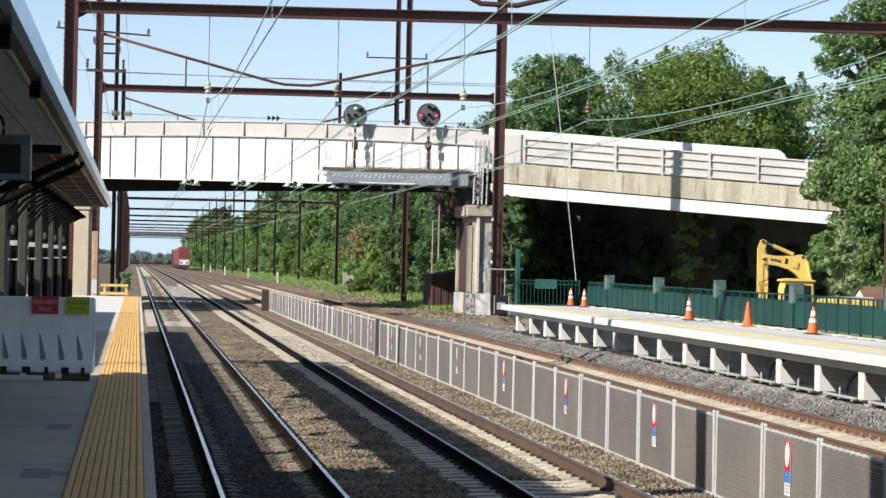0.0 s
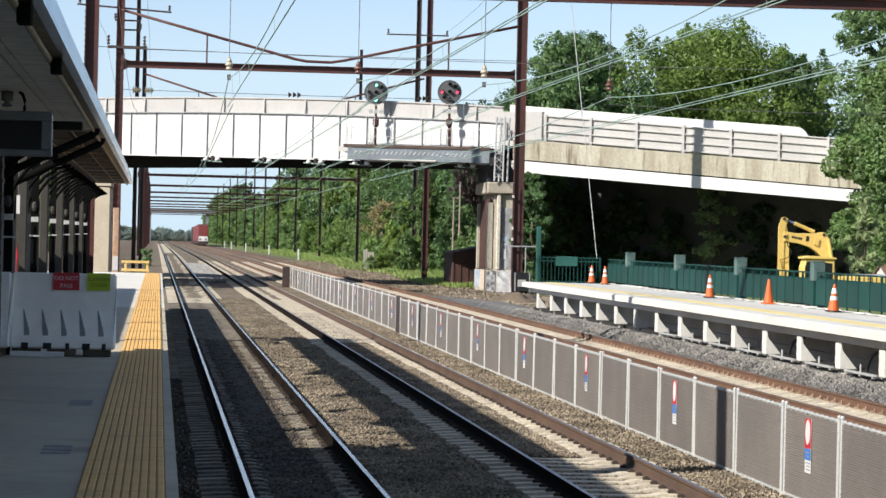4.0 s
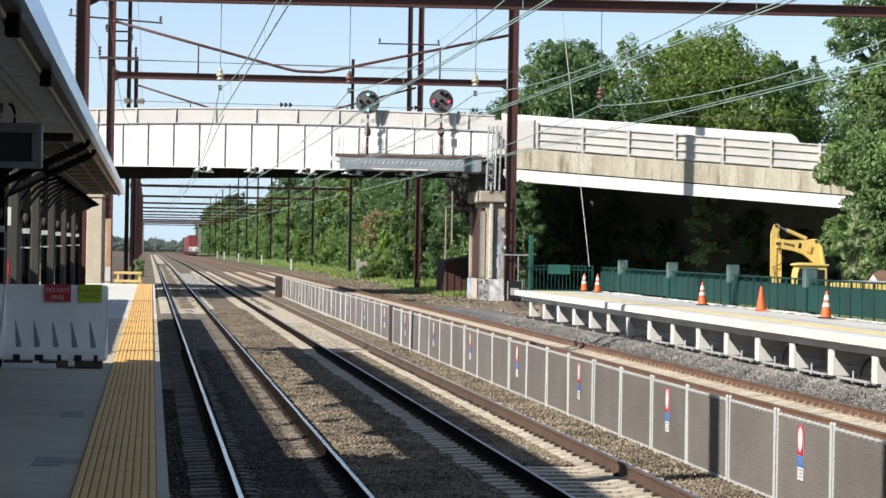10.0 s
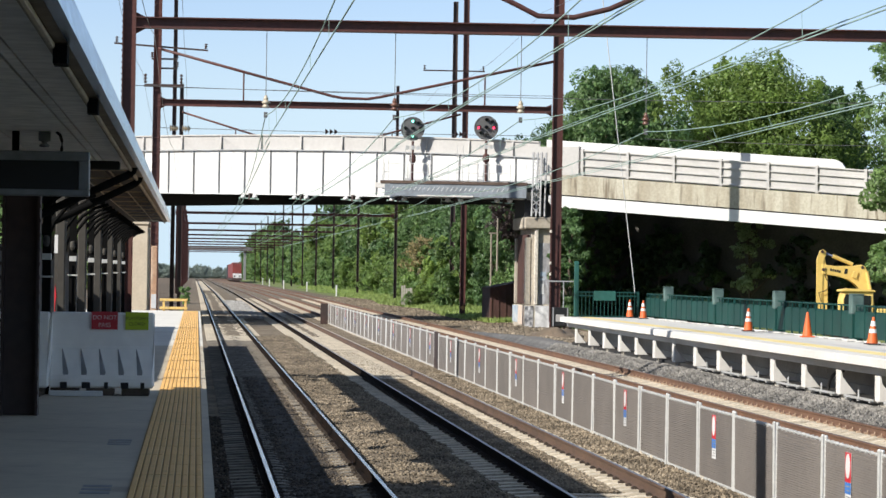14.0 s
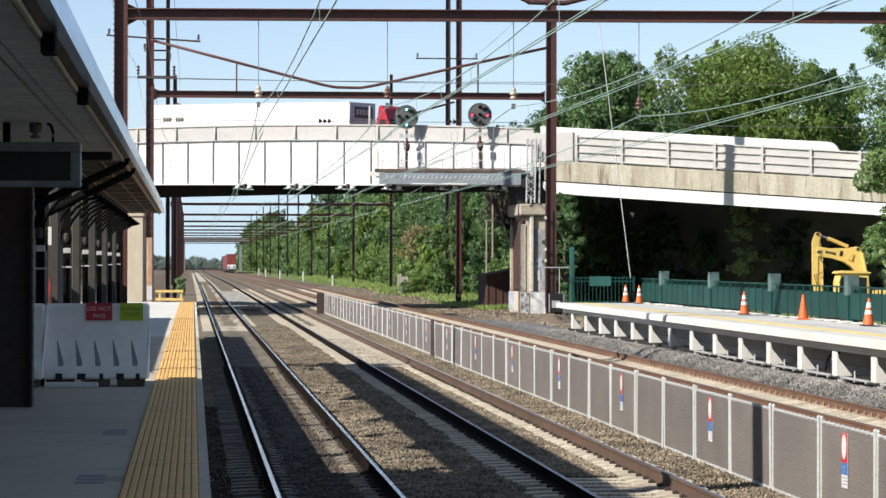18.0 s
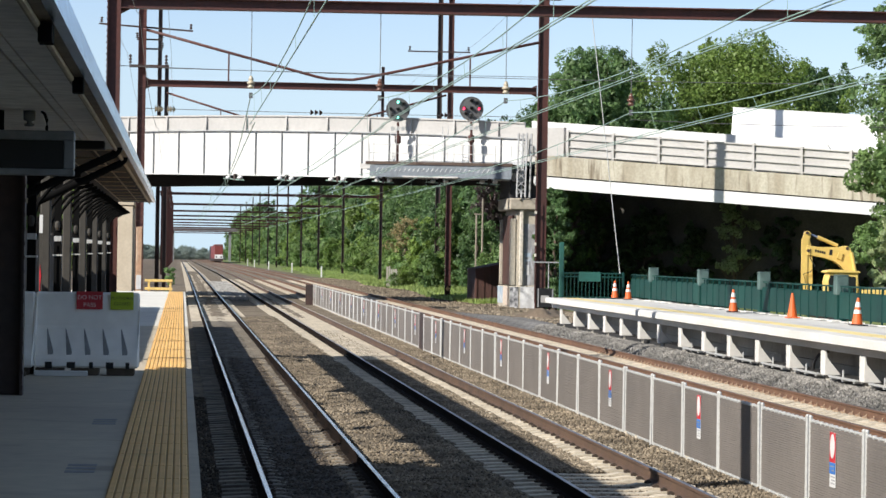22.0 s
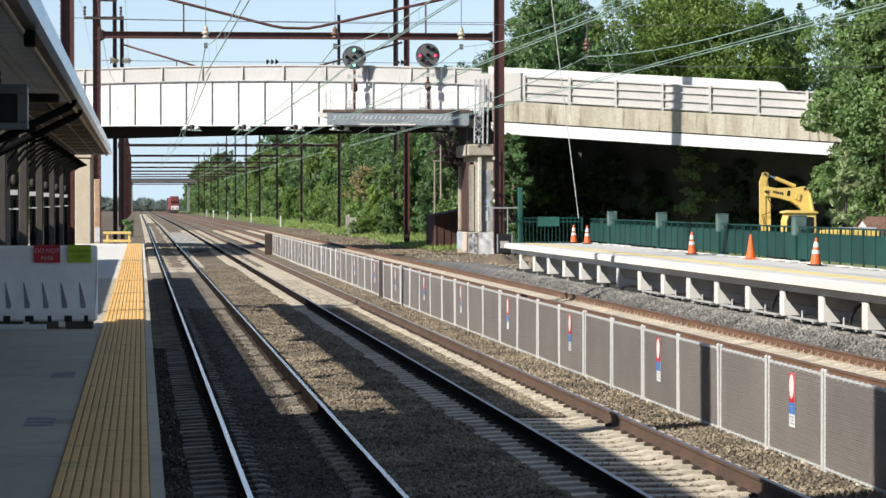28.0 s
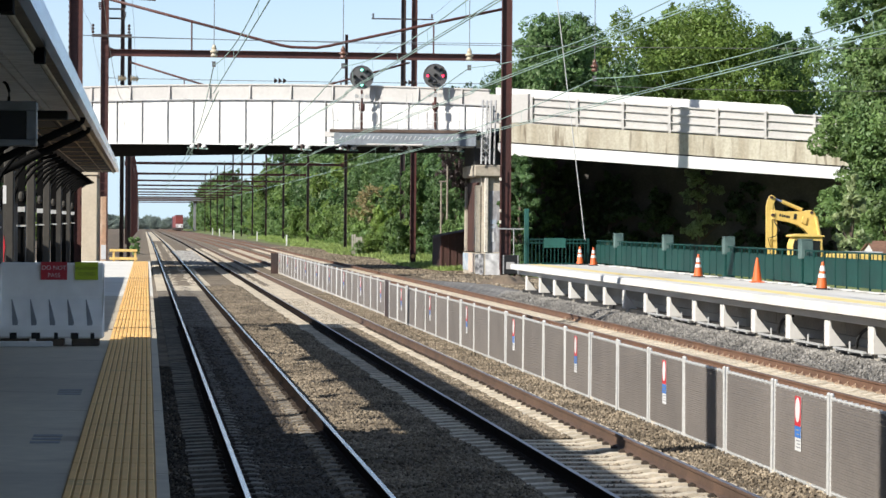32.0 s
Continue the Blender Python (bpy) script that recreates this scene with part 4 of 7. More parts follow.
def crossarm(x, y, z, half, label="steel crossarm with insulators on a pole top"):
    t = thing("crossarm", (x, y, z), label, "crossarm")
    bm = empty_bm()
    box(bm, -half, half, -0.045, 0.045, -0.045, 0.045)
    part("arm", bm, M_STEEL_DARK, t)
    for s in (-half * 0.95, half * 0.95):
        for k in range(3):
            bm = empty_bm()
            lathe(bm, [(0.03, 0.07 + k * 0.10), (0.085, 0.10 + k * 0.10), (0.075, 0.13 + k * 0.10), (0.03, 0.165 + k * 0.10)], (s, 0, 0), 10)
            part("insulator_disc", bm, M_STEEL_DARK, t, smooth=True)
    return t


XR = 20.6
STRUCTS = (32.0, 78.0, 154.0, 217.0, 290.0, 357.0, 420.0, 480.0, 540.0, 600.0, 660.0, 730.0, 800.0, 880.0, 960.0)


def build_catenary():
    for i, y in enumerate(STRUCTS):
        near = y < 160
        h = 26 if near else 17 if i == 3 else 22 if y < 300 else 18
        xl = (-1.95, -1.89, -2.13, -1.15)[i] if i < 4 else -2.2
        if i == 0:
            lattice_pole("canopy_pole", xl, y, 4.1, "dark riveted steel column carrying the canopy", dark=True, w=0.42)
            # out of view, added to throw the shadow band across the track fence
            lattice_pole("catenary_pole", -3.6, 31.5, h, "unseen dark steel pole behind the canopy, placed for its shadow", dark=True, w=0.58)
            continue
        lattice_pole("catenary_pole", xl, 151.3 if i == 2 else y, 24 if i == 2 else h, "tall riveted red-oxide steel catenary pole" + (" with ladder rungs" if i == 2 else ""), dark=i == 3, rungs=(i == 2), w=0.37 if i == 1 else 0.42 if i < 3 else 0.30)
        lattice_pole("catenary_pole", 21.25 if i == 1 else 19.40 if i == 2 else 18.55 if i == 3 else XR, 151.3 if i == 2 else 195.0 if i == 3 else y, h if i != 3 else 26, "tall dark red-oxide steel catenary pole", dark=i > 3, w=0.38 if i == 3 else 0.54 if i == 2 else 0.40 if i < 2 else 0.3)
    cross_beam(78, 9.67, -1.73, 21.05, depth=0.31).rotation_euler = (0, radians(-0.25), 0)
    cross_beam(151.3, 11.72, -1.94, 19.06, depth=0.36)
    for i, y in enumerate(STRUCTS[3:]):
        cross_beam(y, 8.6, -2.0, 20.4, depth=0.27)
    # thin companion poles
    lattice_pole("transmission_pole", -1.50, 192.0, 30, "slender dark steel pole beside the catenary pole", dark=True, w=0.27)
    lattice_pole("transmission_pole", 21.9, 240, 26, "slender dark steel transmission pole", dark=True, w=0.4)
    bent_brace(151.3, [(-2.1, 14.6), (2.6, 13.4), (7.2, 12.24), (7.8, 12.14), (9.1, 12.12), (9.8, 12.24), (14.6, 13.33), (19.2, 14.36)], ((2.47, 13.42), (15.43, 13.5)), 11.9)
    bent_brace(217, [(-1.15, 14.85), (4.1, 13.3), (7, 12.4), (9, 12.1), (11, 12.4), (14, 13.3), (20.3, 15.1)], ((3, 13.6), (15, 13.6)), 10.6)
    bent_brace(78, [(7.9, 10.75), (8.6, 10.45), (9.4, 10.06), (10.4, 10.04), (11.4, 10.3), (12.5, 10.8)], (), 9.9)
    h = thing("pole_bracket", (19.40, 151.0, 2.5), "short steel arm and conduits fixed on the catenary pole", "bracket")
    bm = empty_bm()
    box(bm, -0.45, 0.95, -0.05, 0.05, -0.03, 0.04)
    part("arm", bm, M_STIFF, h)
    for x, z0, z1 in ((-0.33, -2.2, 3.4), (0.42, -2.3, 0.0)):
        bm = empty_bm()
        rod(bm, (x, -0.02, z0), (x, -0.02, z1), 0.028, 6)
        part("riser", bm, M_STEEL_RED if x < 0 else M_STIFF, h)
    for z in (0.3, 0.9, 2.6):
        bm = empty_bm()
        box(bm, -0.38, -0.28, -0.08, 0.06, z, z + 0.16)
        part("clip", bm, M_PALESTONE, h)
    for j, x in enumerate((1.88, 5.44, 8.95, 12.47)):
        insulator(x, 78, 9.53, 7.18 if j < 3 else 6.92, M_BROWNPORC if j in (1, 3) else None, ("brown" if j in (1, 3) else "cream") + " porcelain insulator hanging on a thin rod")
    for x in (6.9, 13.6):
        t = thing("strain_insulator", (x * 1.042, 151.3, 10.33), "dark strain insulator of stacked discs on a span wire", "insulator", "strain insulators")
        for k in range(3):
            bm = empty_bm()
            bmesh.ops.create_cone(bm, cap_ends=True, segments=12, radius1=0.15, radius2=0.05, depth=0.16, matrix=Matrix.Translation((k * 0.24 - 0.24, 0, 0)) @ Matrix.Rotation(math.pi / 2, 4, "Y"))
            part("disc", bm, M_STEEL_DARK, t)
    for u in (-19.77, -16.06, -12.42, -9.22, -5.4, -2.11):
        t = thing("bridge_insulator", (0, 0, 0), "pale insulator bracket under the bridge girder", "insulator", "insulators under the bridge")
        t.matrix_basis = CROSSING @ Matrix.Translation((u, -0.35, 6.95 - 0.0134 * u))
        bm = empty_bm()
        rod(bm, (-0.8, 0, 0.12), (0.7, 0, 0.02), 0.035, 6)
        part("arm", bm, M_WIRE, t)
        for q in (-0.45, 0.4):
            bm = empty_bm()
            lathe(bm, [(0.05, 0.3), (0.16, 0.22), (0.17, 0.12), (0.06, 0.06)], (q, 0, 0), 10)
            part("shed", bm, M_SIGNWHITE, t, smooth=True)
        bm = empty_bm()
        box(bm, -0.06, 0.06, -0.04, 0.36, 0.0, 0.4)
        part("bracket", bm, M_STEEL_DARK, t)
    high = crossarm(-1.95, 151.52, 14.7, 2.5)
    high.rotation_euler = (0, radians(3.4), 0)
    crossarm(-1.75, 151.5, 14.05, 0.7)
    crossarm(-1.6, 151.5, 13.55, 0.55)
    for x in (-1.2, -0.55):
        t = thing("strain_insulator", (x, 151.3, 10.35), "cream porcelain strain insulator on a span wire", "insulator", "strain insulators")
        for k in range(3):
            bm = empty_bm()
            bmesh.ops.create_cone(bm, cap_ends=True, segments=12, radius1=0.2, radius2=0.06, depth=0.14, matrix=Matrix.Translation((k * 0.15 - 0.15, 0, 0)) @ Matrix.Rotation(math.pi / 2, 4, "Y"))
            part("disc", bm, M_PORCELAIN, t)
    t = crossarm(-1.8, 151.08, 12.6, 1.0, "stout steel crossarm tying two pole tops")
    t.scale = (1, 1.5, 1.7)
    crossarm(17.7, 194.8, 16.85, 2.15)


def sagging(a, b, sag, n=10):
    a, b = Vector(a), Vector(b)
    return [a.lerp(b, i / n) - Vector((0, 0, 4 * sag * (i / n) * (1 - i / n))) for i in range(n + 1)]


def build_wires():
    for x, low, dip, shift, hung, first, drift in ((1.92, 6.35, 0.5, -0.04, 7.15, 7.0, 0.55), (5.5, 6.35, 0.55, -0.06, 7.15, 7.2, 0.2), (9.05, 6.48, 0.58, -0.1, 7.15, 7.33, 0.0), (12.72, 6.2, 0.65, -0.25, 6.9, 7.33, 0.0)):
        t = thing("overhead_line", (x, 0, 0), "green patinated overhead contact and messenger wires above a track", "overhead wire", "overhead lines above the tracks")
        stops = (-4, 32, 78, 151.3, 217, 290, 357, 420)
        top = {-4: 7.4, 32: first, 78: hung, 151.3: 7.0, 217: 7.4, 290: 7.4, 357: 7.4, 420: 7.4}
        for a, b in zip(stops, stops[1:]):
            bm = empty_bm()
            run = sagging((shift if a == 78 else drift if a > 100 else 0, a, top[a]), (shift if b == 78 else drift if b > 100 else 0, b, top[b]), dip if b < 100 else 0.5, 14)
            tube(bm, run, 0.012 if b < 100 else 0.015, 5)
            part("messenger_wire", bm, M_WIRE, t)
            for off, high, r in ((0.05, low, 0.013), (0.09, low + 0.07, 0.011)):
                bm = empty_bm()
                tube(bm, [(off + (drift if a > 100 else 0), a, high), (off - 0.1 + (drift if b > 100 else 0), b, high)], r, 5)
                part("contact_wire", bm, M_WIRE, t)
            for k in range(1, 14, 2):
                p = run[k]
                bm = empty_bm()
                rod(bm, p, (p.x * (0.3 if b < 100 else 1.0), p.y, low + 0.01), 0.006, 4)
                part("dropper", bm, M_WIRE, t)
    for y, z, x0, x1, sag in ((78, 7.9, -1.9, 20.9, 0.1), (151.3, 10.37, -2.1, 19.2, 0.04), (151.3, 12.54, -2.1, 19.2, 0.04), (78, 6.7, 12.45, 20.9, 0.05), (217, 11.2, -2, 20.5, 0.1)):
        bm = empty_bm()
        tube(bm, sagging((x0, y, z), (x1, y, z - 0.05), sag), 0.009 if y < 100 else 0.016, 5)
        ob = new("span_wire", meshed("span_wire", bm, M_GREYWIRE))
        tagged(ob, "thin grey span wire stretched between poles", "wire", "span wires")
    # feeder wires along the line on the left poles
    for x, z in ((-2.9, 13.3), (-0.6, 13.5), (18.5, 17.0), (-1.2, 9.3)):
        for a, b in zip((32, 78, 151.3, 217, 290, 357), (78, 151.3, 217, 290, 357, 420)):
            bm = empty_bm()
            tube(bm, sagging((x, a, z), (x, b, z), 0.8, 10), 0.009, 5)
            ob = new("feeder_wire", meshed("feeder_wire", bm, M_GREYWIRE))
            tagged(ob, "thin grey feeder wire along the poles", "wire", "feeder wires")
    bm = empty_bm()
    tube(bm, [(14.9, 110, 21.0), (17.33, 110.44, 2.2)], 0.018, 6)
    ob = new("guy_wire", meshed("guy_wire", bm, M_GALV))
    tagged(ob, "pale steel guy wire running down to the platform edge", "wire")


# ---- signals ----
def signal_head(x, y, z, lights, colour, label):
    t = thing("signal", (x, y, z), label, "railway signal", "signals on the gantry")
    bm = empty_bm()
    bmesh.ops.create_cone(bm, cap_ends=True, segments=32, radius1=0.70, radius2=0.70, depth=0.06, matrix=Matrix.Rotation(math.pi / 2, 4, "X"))
    disc = part("background_disc", bm, M_SIGNALGREY, t, "flat dark grey disc")
    bm = empty_bm()
    for k in range(32):
        a, b = 2 * math.pi * k / 32, 2 * math.pi * (k + 1) / 32
        rod(bm, (0.69 * math.cos(a), -0.03, 0.69 * math.sin(a)), (0.69 * math.cos(b), -0.03, 0.69 * math.sin(b)), 0.03, 5)
    part("rim", bm, M_SIGNALGREY, t)
    for dx, dz in ((0, 0.45), (0, -0.45), (0.45, 0), (-0.45, 0), (0, 0), (0.33, 0.33), (-0.33, -0.33)):
        on = (dx, dz) in lights
        bm = empty_bm()
        bmesh.ops.create_cone(bm, cap_ends=True, segments=14, radius1=0.07 if on else 0.075, radius2=0.07, depth=0.08, matrix=Matrix.Translation((dx, -0.06, dz)) @ Matrix.Rotation(math.pi / 2, 4, "X"))
        lens = part("lamp", bm, colour if on else M_SIGNALDARK, t)
        bm = empty_bm()
        prism(bm, [(dx + 0.13 * math.cos(a), dz + 0.13 * math.sin(a)) for a in (0.1, 0.6, 1.1, 1.57, 2.0, 2.5, 3.0)] + [(dx + 0.115 * math.cos(a), dz + 0.115 * math.sin(a)) for a in (3.0, 2.5, 2.0, 1.57, 1.1, 0.6, 0.1)], -0.30, -0.04)
        part("hood", bm, M_SIGNALDARK, t)
    bm = empty_bm()
    rod(bm, (0.02, 0.05, -0.75), (0.02, 0.05, -3.15), 0.075, 8)
    part("mast", bm, M_STEEL_RED, t)
    bm = empty_bm()
    lathe(bm, [(0.1, -1.55), (0.19, -1.6), (0.19, -1.95), (0.1, -2.05)], (0.02, 0.0, 0), 10)
    part("junction_box", bm, M_STEEL_RED, t)
    for s in (-0.3, 0, 0.3):
        bm = empty_bm()
        bmesh.ops.create_cone(bm, cap_ends=True, segments=12, radius1=0.13, radius2=0.13, depth=0.1, matrix=Matrix.Translation((0.02 + s, -0.05, -1.13)) @ Matrix.Rotation(math.pi / 2, 4, "X"))
        part("marker_lamp", bm, M_GALV, t)
    return t


M_SIGNALGREY = material("signal_grey", (0.125, 0.125, 0.125), 0.6, grain=4, bump=0.05, spread=0.12)
M_SIGNALDARK = material("signal_black", (0.02, 0.02, 0.02), 0.5, grain=4, bump=0.02)
M_GREENLAMP = glowing("green_lamp", (0.25, 1.0, 0.75), 3.0)
M_REDLAMP = glowing("red_lamp", (1.0, 0.05, 0.12), 2.2)


def build_signals():
    signal_head(12.89, 168.6, 11.45, ((0, 0.45), (0, -0.45)), M_GREENLAMP, "round dark position-light signal showing two green lamps")
    signal_head(17.03, 165.9, 11.46, ((0.45, 0), (-0.45, 0)), M_REDLAMP, "round dark position-light signal showing two red lamps")
    g = thing("signal_gantry", (0, BY - 0.82, 0), "rust-brown signal platform with handrails before the white bridge", "gantry")
    g.matrix_basis = CROSSING @ Matrix.Translation((0, -0.82, 0)) @ Matrix.Rotation(radians(0.98), 4, "Y") @ Matrix.Diagonal((1.142, 1, 1, 1)) @ Matrix.Translation((-20.1, 0, 0))
    bm = empty_bm()
    box(bm, 11.4, 19.9, -0.55, 0.6, 8.06, 8.12)
    part("deck_plate", bm, M_RUSTDECK, g)
    for k in range(28):
        bm = empty_bm()
        box(bm, 11.42 + 0.3 * k, 11.66 + 0.3 * k, -0.56, 0.61, 8.125, 8.16)
        part("deck_board", bm, M_RUSTDECK, g)
    for y in (-0.5, 0.5):
        bm = empty_bm()
        box(bm, 11.4, 19.9, y - 0.08, y + 0.08, 7.98, 8.05)
        box(bm, 11.4, 19.9, y - 0.02, y + 0.02, 7.72, 7.98)
        box(bm, 11.4, 19.9, y - 0.06, y + 0.06, 7.66, 7.72)
        part("girder", bm, M_SCREENGREY, g)
    bm = empty_bm()
    box(bm, 11.35, 19.95, -0.66, -0.625, 8.02, 8.20)
    part("edge_channel", bm, M_RUSTDECK, g, "rust-brown channel along the deck edge")
    bm = empty_bm()
    box(bm, 11.6, 19.9, -0.62, -0.55, 7.28, 7.97)
    for k in range(26):
        rod(bm, (12.0 + 0.27 * k, -0.63, 7.62), (12.14 + 0.27 * k, -0.63, 7.82), 0.016, 4, mat=1)
    part("screen", bm, [M_SCREENGREY, M_GALV], g, "blue-grey perforated screen")
    bm = empty_bm()
    box(bm, 11.0, 11.9, -0.6, 0.6, 7.75, 8.05)
    part("end_bracket", bm, M_GREYPAINT, g)
    bm = empty_bm()
    box(bm, 13.6, 16.9, -0.75, -0.63, 7.25, 7.36)
    part("service_pipe", bm, M_GREYPAINT, g, bevel=0.03)
    for x in (11.5, 12.9, 14.1, 15.3, 16.5, 17.7, 18.9, 19.8):
        bm = empty_bm()
        rod(bm, (x, -0.52, 8.15), (x, -0.52, 9.25), 0.022, 6)
        part("rail_post", bm, M_GALV, g)
    for z in (8.7, 9.22):
        bm = empty_bm()
        rod(bm, (11.5, -0.52, z), (19.8, -0.52, z), 0.02, 6)
        part("handrail", bm, M_GALV, g)
    for x in (11.62, 12.95, 16.0):
        bm = empty_bm()
        for s in (-0.17, 0.17):
            rod(bm, (x + s, -0.6, 8.15), (x + s, -0.6, 10.3 if x > 12 else 9.6), 0.022, 5)
        for k in range(7):
            rod(bm, (x - 0.17, -0.6, 8.35 + k * 0.2), (x + 0.17, -0.6, 8.35 + k * 0.2), 0.015, 4)
        part("ladder", bm, M_GALV, g)
    bm = empty_bm()
    for sx in (20.08, 20.56):
        for sy in (-0.25, 0.35):
            box(bm, sx - 0.04, sx + 0.04, sy - 0.04, sy + 0.04, 6.25, 10.0)
    for k in range(8):
        z = 6.4 + k * 0.45
        rod(bm, (20.08, -0.27, z), (20.56, -0.27, z + 0.4), 0.025, 4)
        rod(bm, (20.56, -0.27, z), (20.08, -0.27, z + 0.4), 0.025, 4)
    part("lattice_mast", bm, M_STIFF, g, "grey lattice mast standing on the pier")


M_SCREENGREY = material("blue_grey_screen", (0.16, 0.185, 0.21), 0.6, grain=5, bump=0.05)
M_RUSTDECK = material("rusty_deck_steel", (0.05, 0.031, 0.023), 0.85, second=(0.085, 0.06, 0.045), grain=9, coarse=1.4, bump=0.25)


# ---- canopy and station building on the near platform ----
M_FASCIA = material("bare_metal_fascia", (0.62, 0.68, 0.72), 0.24, 1.0, second=(0.36, 0.41, 0.45), grain=5, coarse=1.6, bump=0.05, streak=0.3, dirt=((0.30, 0.30, 0.28), 2.4, 0.60))
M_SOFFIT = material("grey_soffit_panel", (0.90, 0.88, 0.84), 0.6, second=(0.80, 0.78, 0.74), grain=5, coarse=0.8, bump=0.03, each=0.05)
M_DARKSOFFIT = material("dark_soffit_panel", (0.02, 0.02, 0.02), 0.8, second=(0.012, 0.012, 0.012), grain=5, coarse=0.6, bump=0.05)
M_TRIM = material("tan_edge_trim", (0.40, 0.33, 0.23), 0.6, second=(0.28, 0.23, 0.17), grain=8, coarse=1.5, bump=0.1)
M_BLACKMETAL = material("black_metal", (0.007, 0.007, 0.007), 0.95, grain=6, bump=0.05)
M_BLACKMETAL.node_tree.nodes["Principled BSDF"].inputs["Specular IOR Level"].default_value = 0.08
M_GUTTER = material("brown_gutter", (0.30, 0.25, 0.19), 0.7, second=(0.18, 0.15, 0.12), grain=7, coarse=1.2, bump=0.06)
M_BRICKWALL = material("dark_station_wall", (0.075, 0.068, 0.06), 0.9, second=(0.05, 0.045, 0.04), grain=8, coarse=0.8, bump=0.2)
M_COLUMN = material("dark_column_paint", (0.052, 0.048, 0.040), 0.7, second=(0.046, 0.041, 0.034), grain=6, coarse=0.7, bump=0.08)
M_SCREEN = material("black_screen", (0.006, 0.006, 0.007), 0.6, grain=6, bump=0.0)
M_GREYFRAME = material("grey_frame", (0.22, 0.225, 0.23), 0.5, grain=6, bump=0.03)


def build_canopy():
    c = thing("platform_canopy", (0, 0, 0), "platform canopy with metal fascia, grey soffit panels and curved brackets", "canopy", kind="structure")
    y0, y1 = 8.5, 79.0
    y = y0
    while y < y1 - 0.1:
        e = min(y + 2.9, y1)
        bm = empty_bm()
        prism(bm, [(-0.69, 4.17), (-0.765, 4.50), (-0.785, 4.52), (-0.84, 4.52), (-0.76, 4.17)], y + 0.004, e - 0.004)
        part("fascia", bm, M_FASCIA, c)
        bm = empty_bm()
        box(bm, -0.87, -0.765, y, e, 4.175, 4.205)
        part("gutter", bm, M_GUTTER, c)
        y = e
    bm = empty_bm()
    tube(bm, [(-0.85, y0, 4.15), (-0.85, y1, 4.15)], 0.024, 8)
    part("edge_trim", bm, M_TRIM, c, "tan edge trim pipe")
    # level soffit: pale panels over the barrier end, dark ones beyond the cross beam
    for k in range(20):
        ya, yb = 9.1 + 3.5 * k + 0.012, min(9.1 + 3.5 * (k + 1), 78.9) - 0.012
        for xa, xb in ((-0.88, -1.113), (-1.127, -1.200), (-1.222, -1.86), (-1.88, -2.60), (-2.62, -4.15)):
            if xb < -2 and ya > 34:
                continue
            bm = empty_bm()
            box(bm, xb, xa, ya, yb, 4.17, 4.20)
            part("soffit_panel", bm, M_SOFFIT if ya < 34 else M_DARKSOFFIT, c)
    for x in (-1.15, -1.60):
        bm = empty_bm()
        box(bm, x - 0.008, x + 0.008, 37.2, 78.8, 4.155, 4.169)
        part("long_batten", bm, M_TRIM, c)
    for k in range(8, 20):
        bm = empty_bm()
        box(bm, -1.58, -0.92, 9.1 + 3.5 * k - 0.014, 9.1 + 3.5 * k + 0.014, 4.150, 4.168)
        part("batten", bm, M_TRIM, c)
    bm = empty_bm()
    box(bm, -2.6, -0.93, 34.15, 34.55, 4.07, 4.168)
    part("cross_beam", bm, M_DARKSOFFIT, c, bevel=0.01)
    bm = empty_bm()
    prism(bm, [(-0.86, 4.25), (-4.15, 4.25), (-4.15, 5.10), (-1.5, 5.34), (-0.88, 4.49)], y0, 34.6)
    part("roof_sheet", bm, M_BLACKMETAL, c)
    bm = empty_bm()
    prism(bm, [(-0.86, 4.25), (-1.86, 4.25), (-1.86, 5.0), (-1.5, 5.34), (-0.88, 4.49)], 34.61, y1)
    part("roof_sheet", bm, M_BLACKMETAL, c)
    for yy in (11.0, 16.2, 21.4):
        bm = empty_bm()
        box(bm, -0.84, -0.76, yy, yy + 0.3, 4.05, 4.16)
        part("gutter_outlet", bm, M_BLACKMETAL, c)
    bm = empty_bm()
    box(bm, -1.93, -1.862, 34.7, y1, 4.15, 5.0)
    part("ridge_beam", bm, M_BLACKMETAL, c)
    for k in range(6):
        yy = 33.8 + 8.0 * k
        bm = empty_bm()
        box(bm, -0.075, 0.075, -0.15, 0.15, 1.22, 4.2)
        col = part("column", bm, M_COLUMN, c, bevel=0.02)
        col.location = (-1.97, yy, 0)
        for d in (-0.1, 1.9, 3.9, 5.9):
            bm = empty_bm()
            tube(bm, [(-2.1 + 0.75 * (1 - math.cos(a)), yy + d, 3.0 + 0.9 * math.sin(a)) for a in (0, 0.3, 0.6, 0.9, 1.2, 1.5)], 0.03, 6)
            part("curved_bracket", bm, M_BLACKMETAL, c)
        bm = empty_bm()
        box(bm, -2.0, -1.89, yy + 3.53, yy + 3.67, 1.22, 4.2)
        post = part("dark_post", bm, M_BLACKMETAL, c)
        bm = empty_bm()
        box(bm, -2.002, -1.888, yy + 3.515, yy + 3.685, 2.98, 3.06)
        part("collar", bm, M_GALV, post, "pale reflective collar")
        bm = empty_bm()
        box(bm, -2.02, -1.87, yy + 3.5, yy + 3.70, 2.745, 2.77)
        part("steel_band", bm, M_GALV, post)
        bm = empty_bm()
        lathe(bm, [(0.02, 3.30), (0.042, 3.27), (0.045, 3.2), (0.025, 3.15)], (-1.95, yy + 3.52, 0), 10)
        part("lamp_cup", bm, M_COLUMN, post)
        # pale rod drawn for the highlight along the post's edge
        bm = empty_bm()
        rod(bm, (-2.06, yy + 3.45, 1.22), (-2.06, yy + 3.45, 3.0), 0.012, 6)
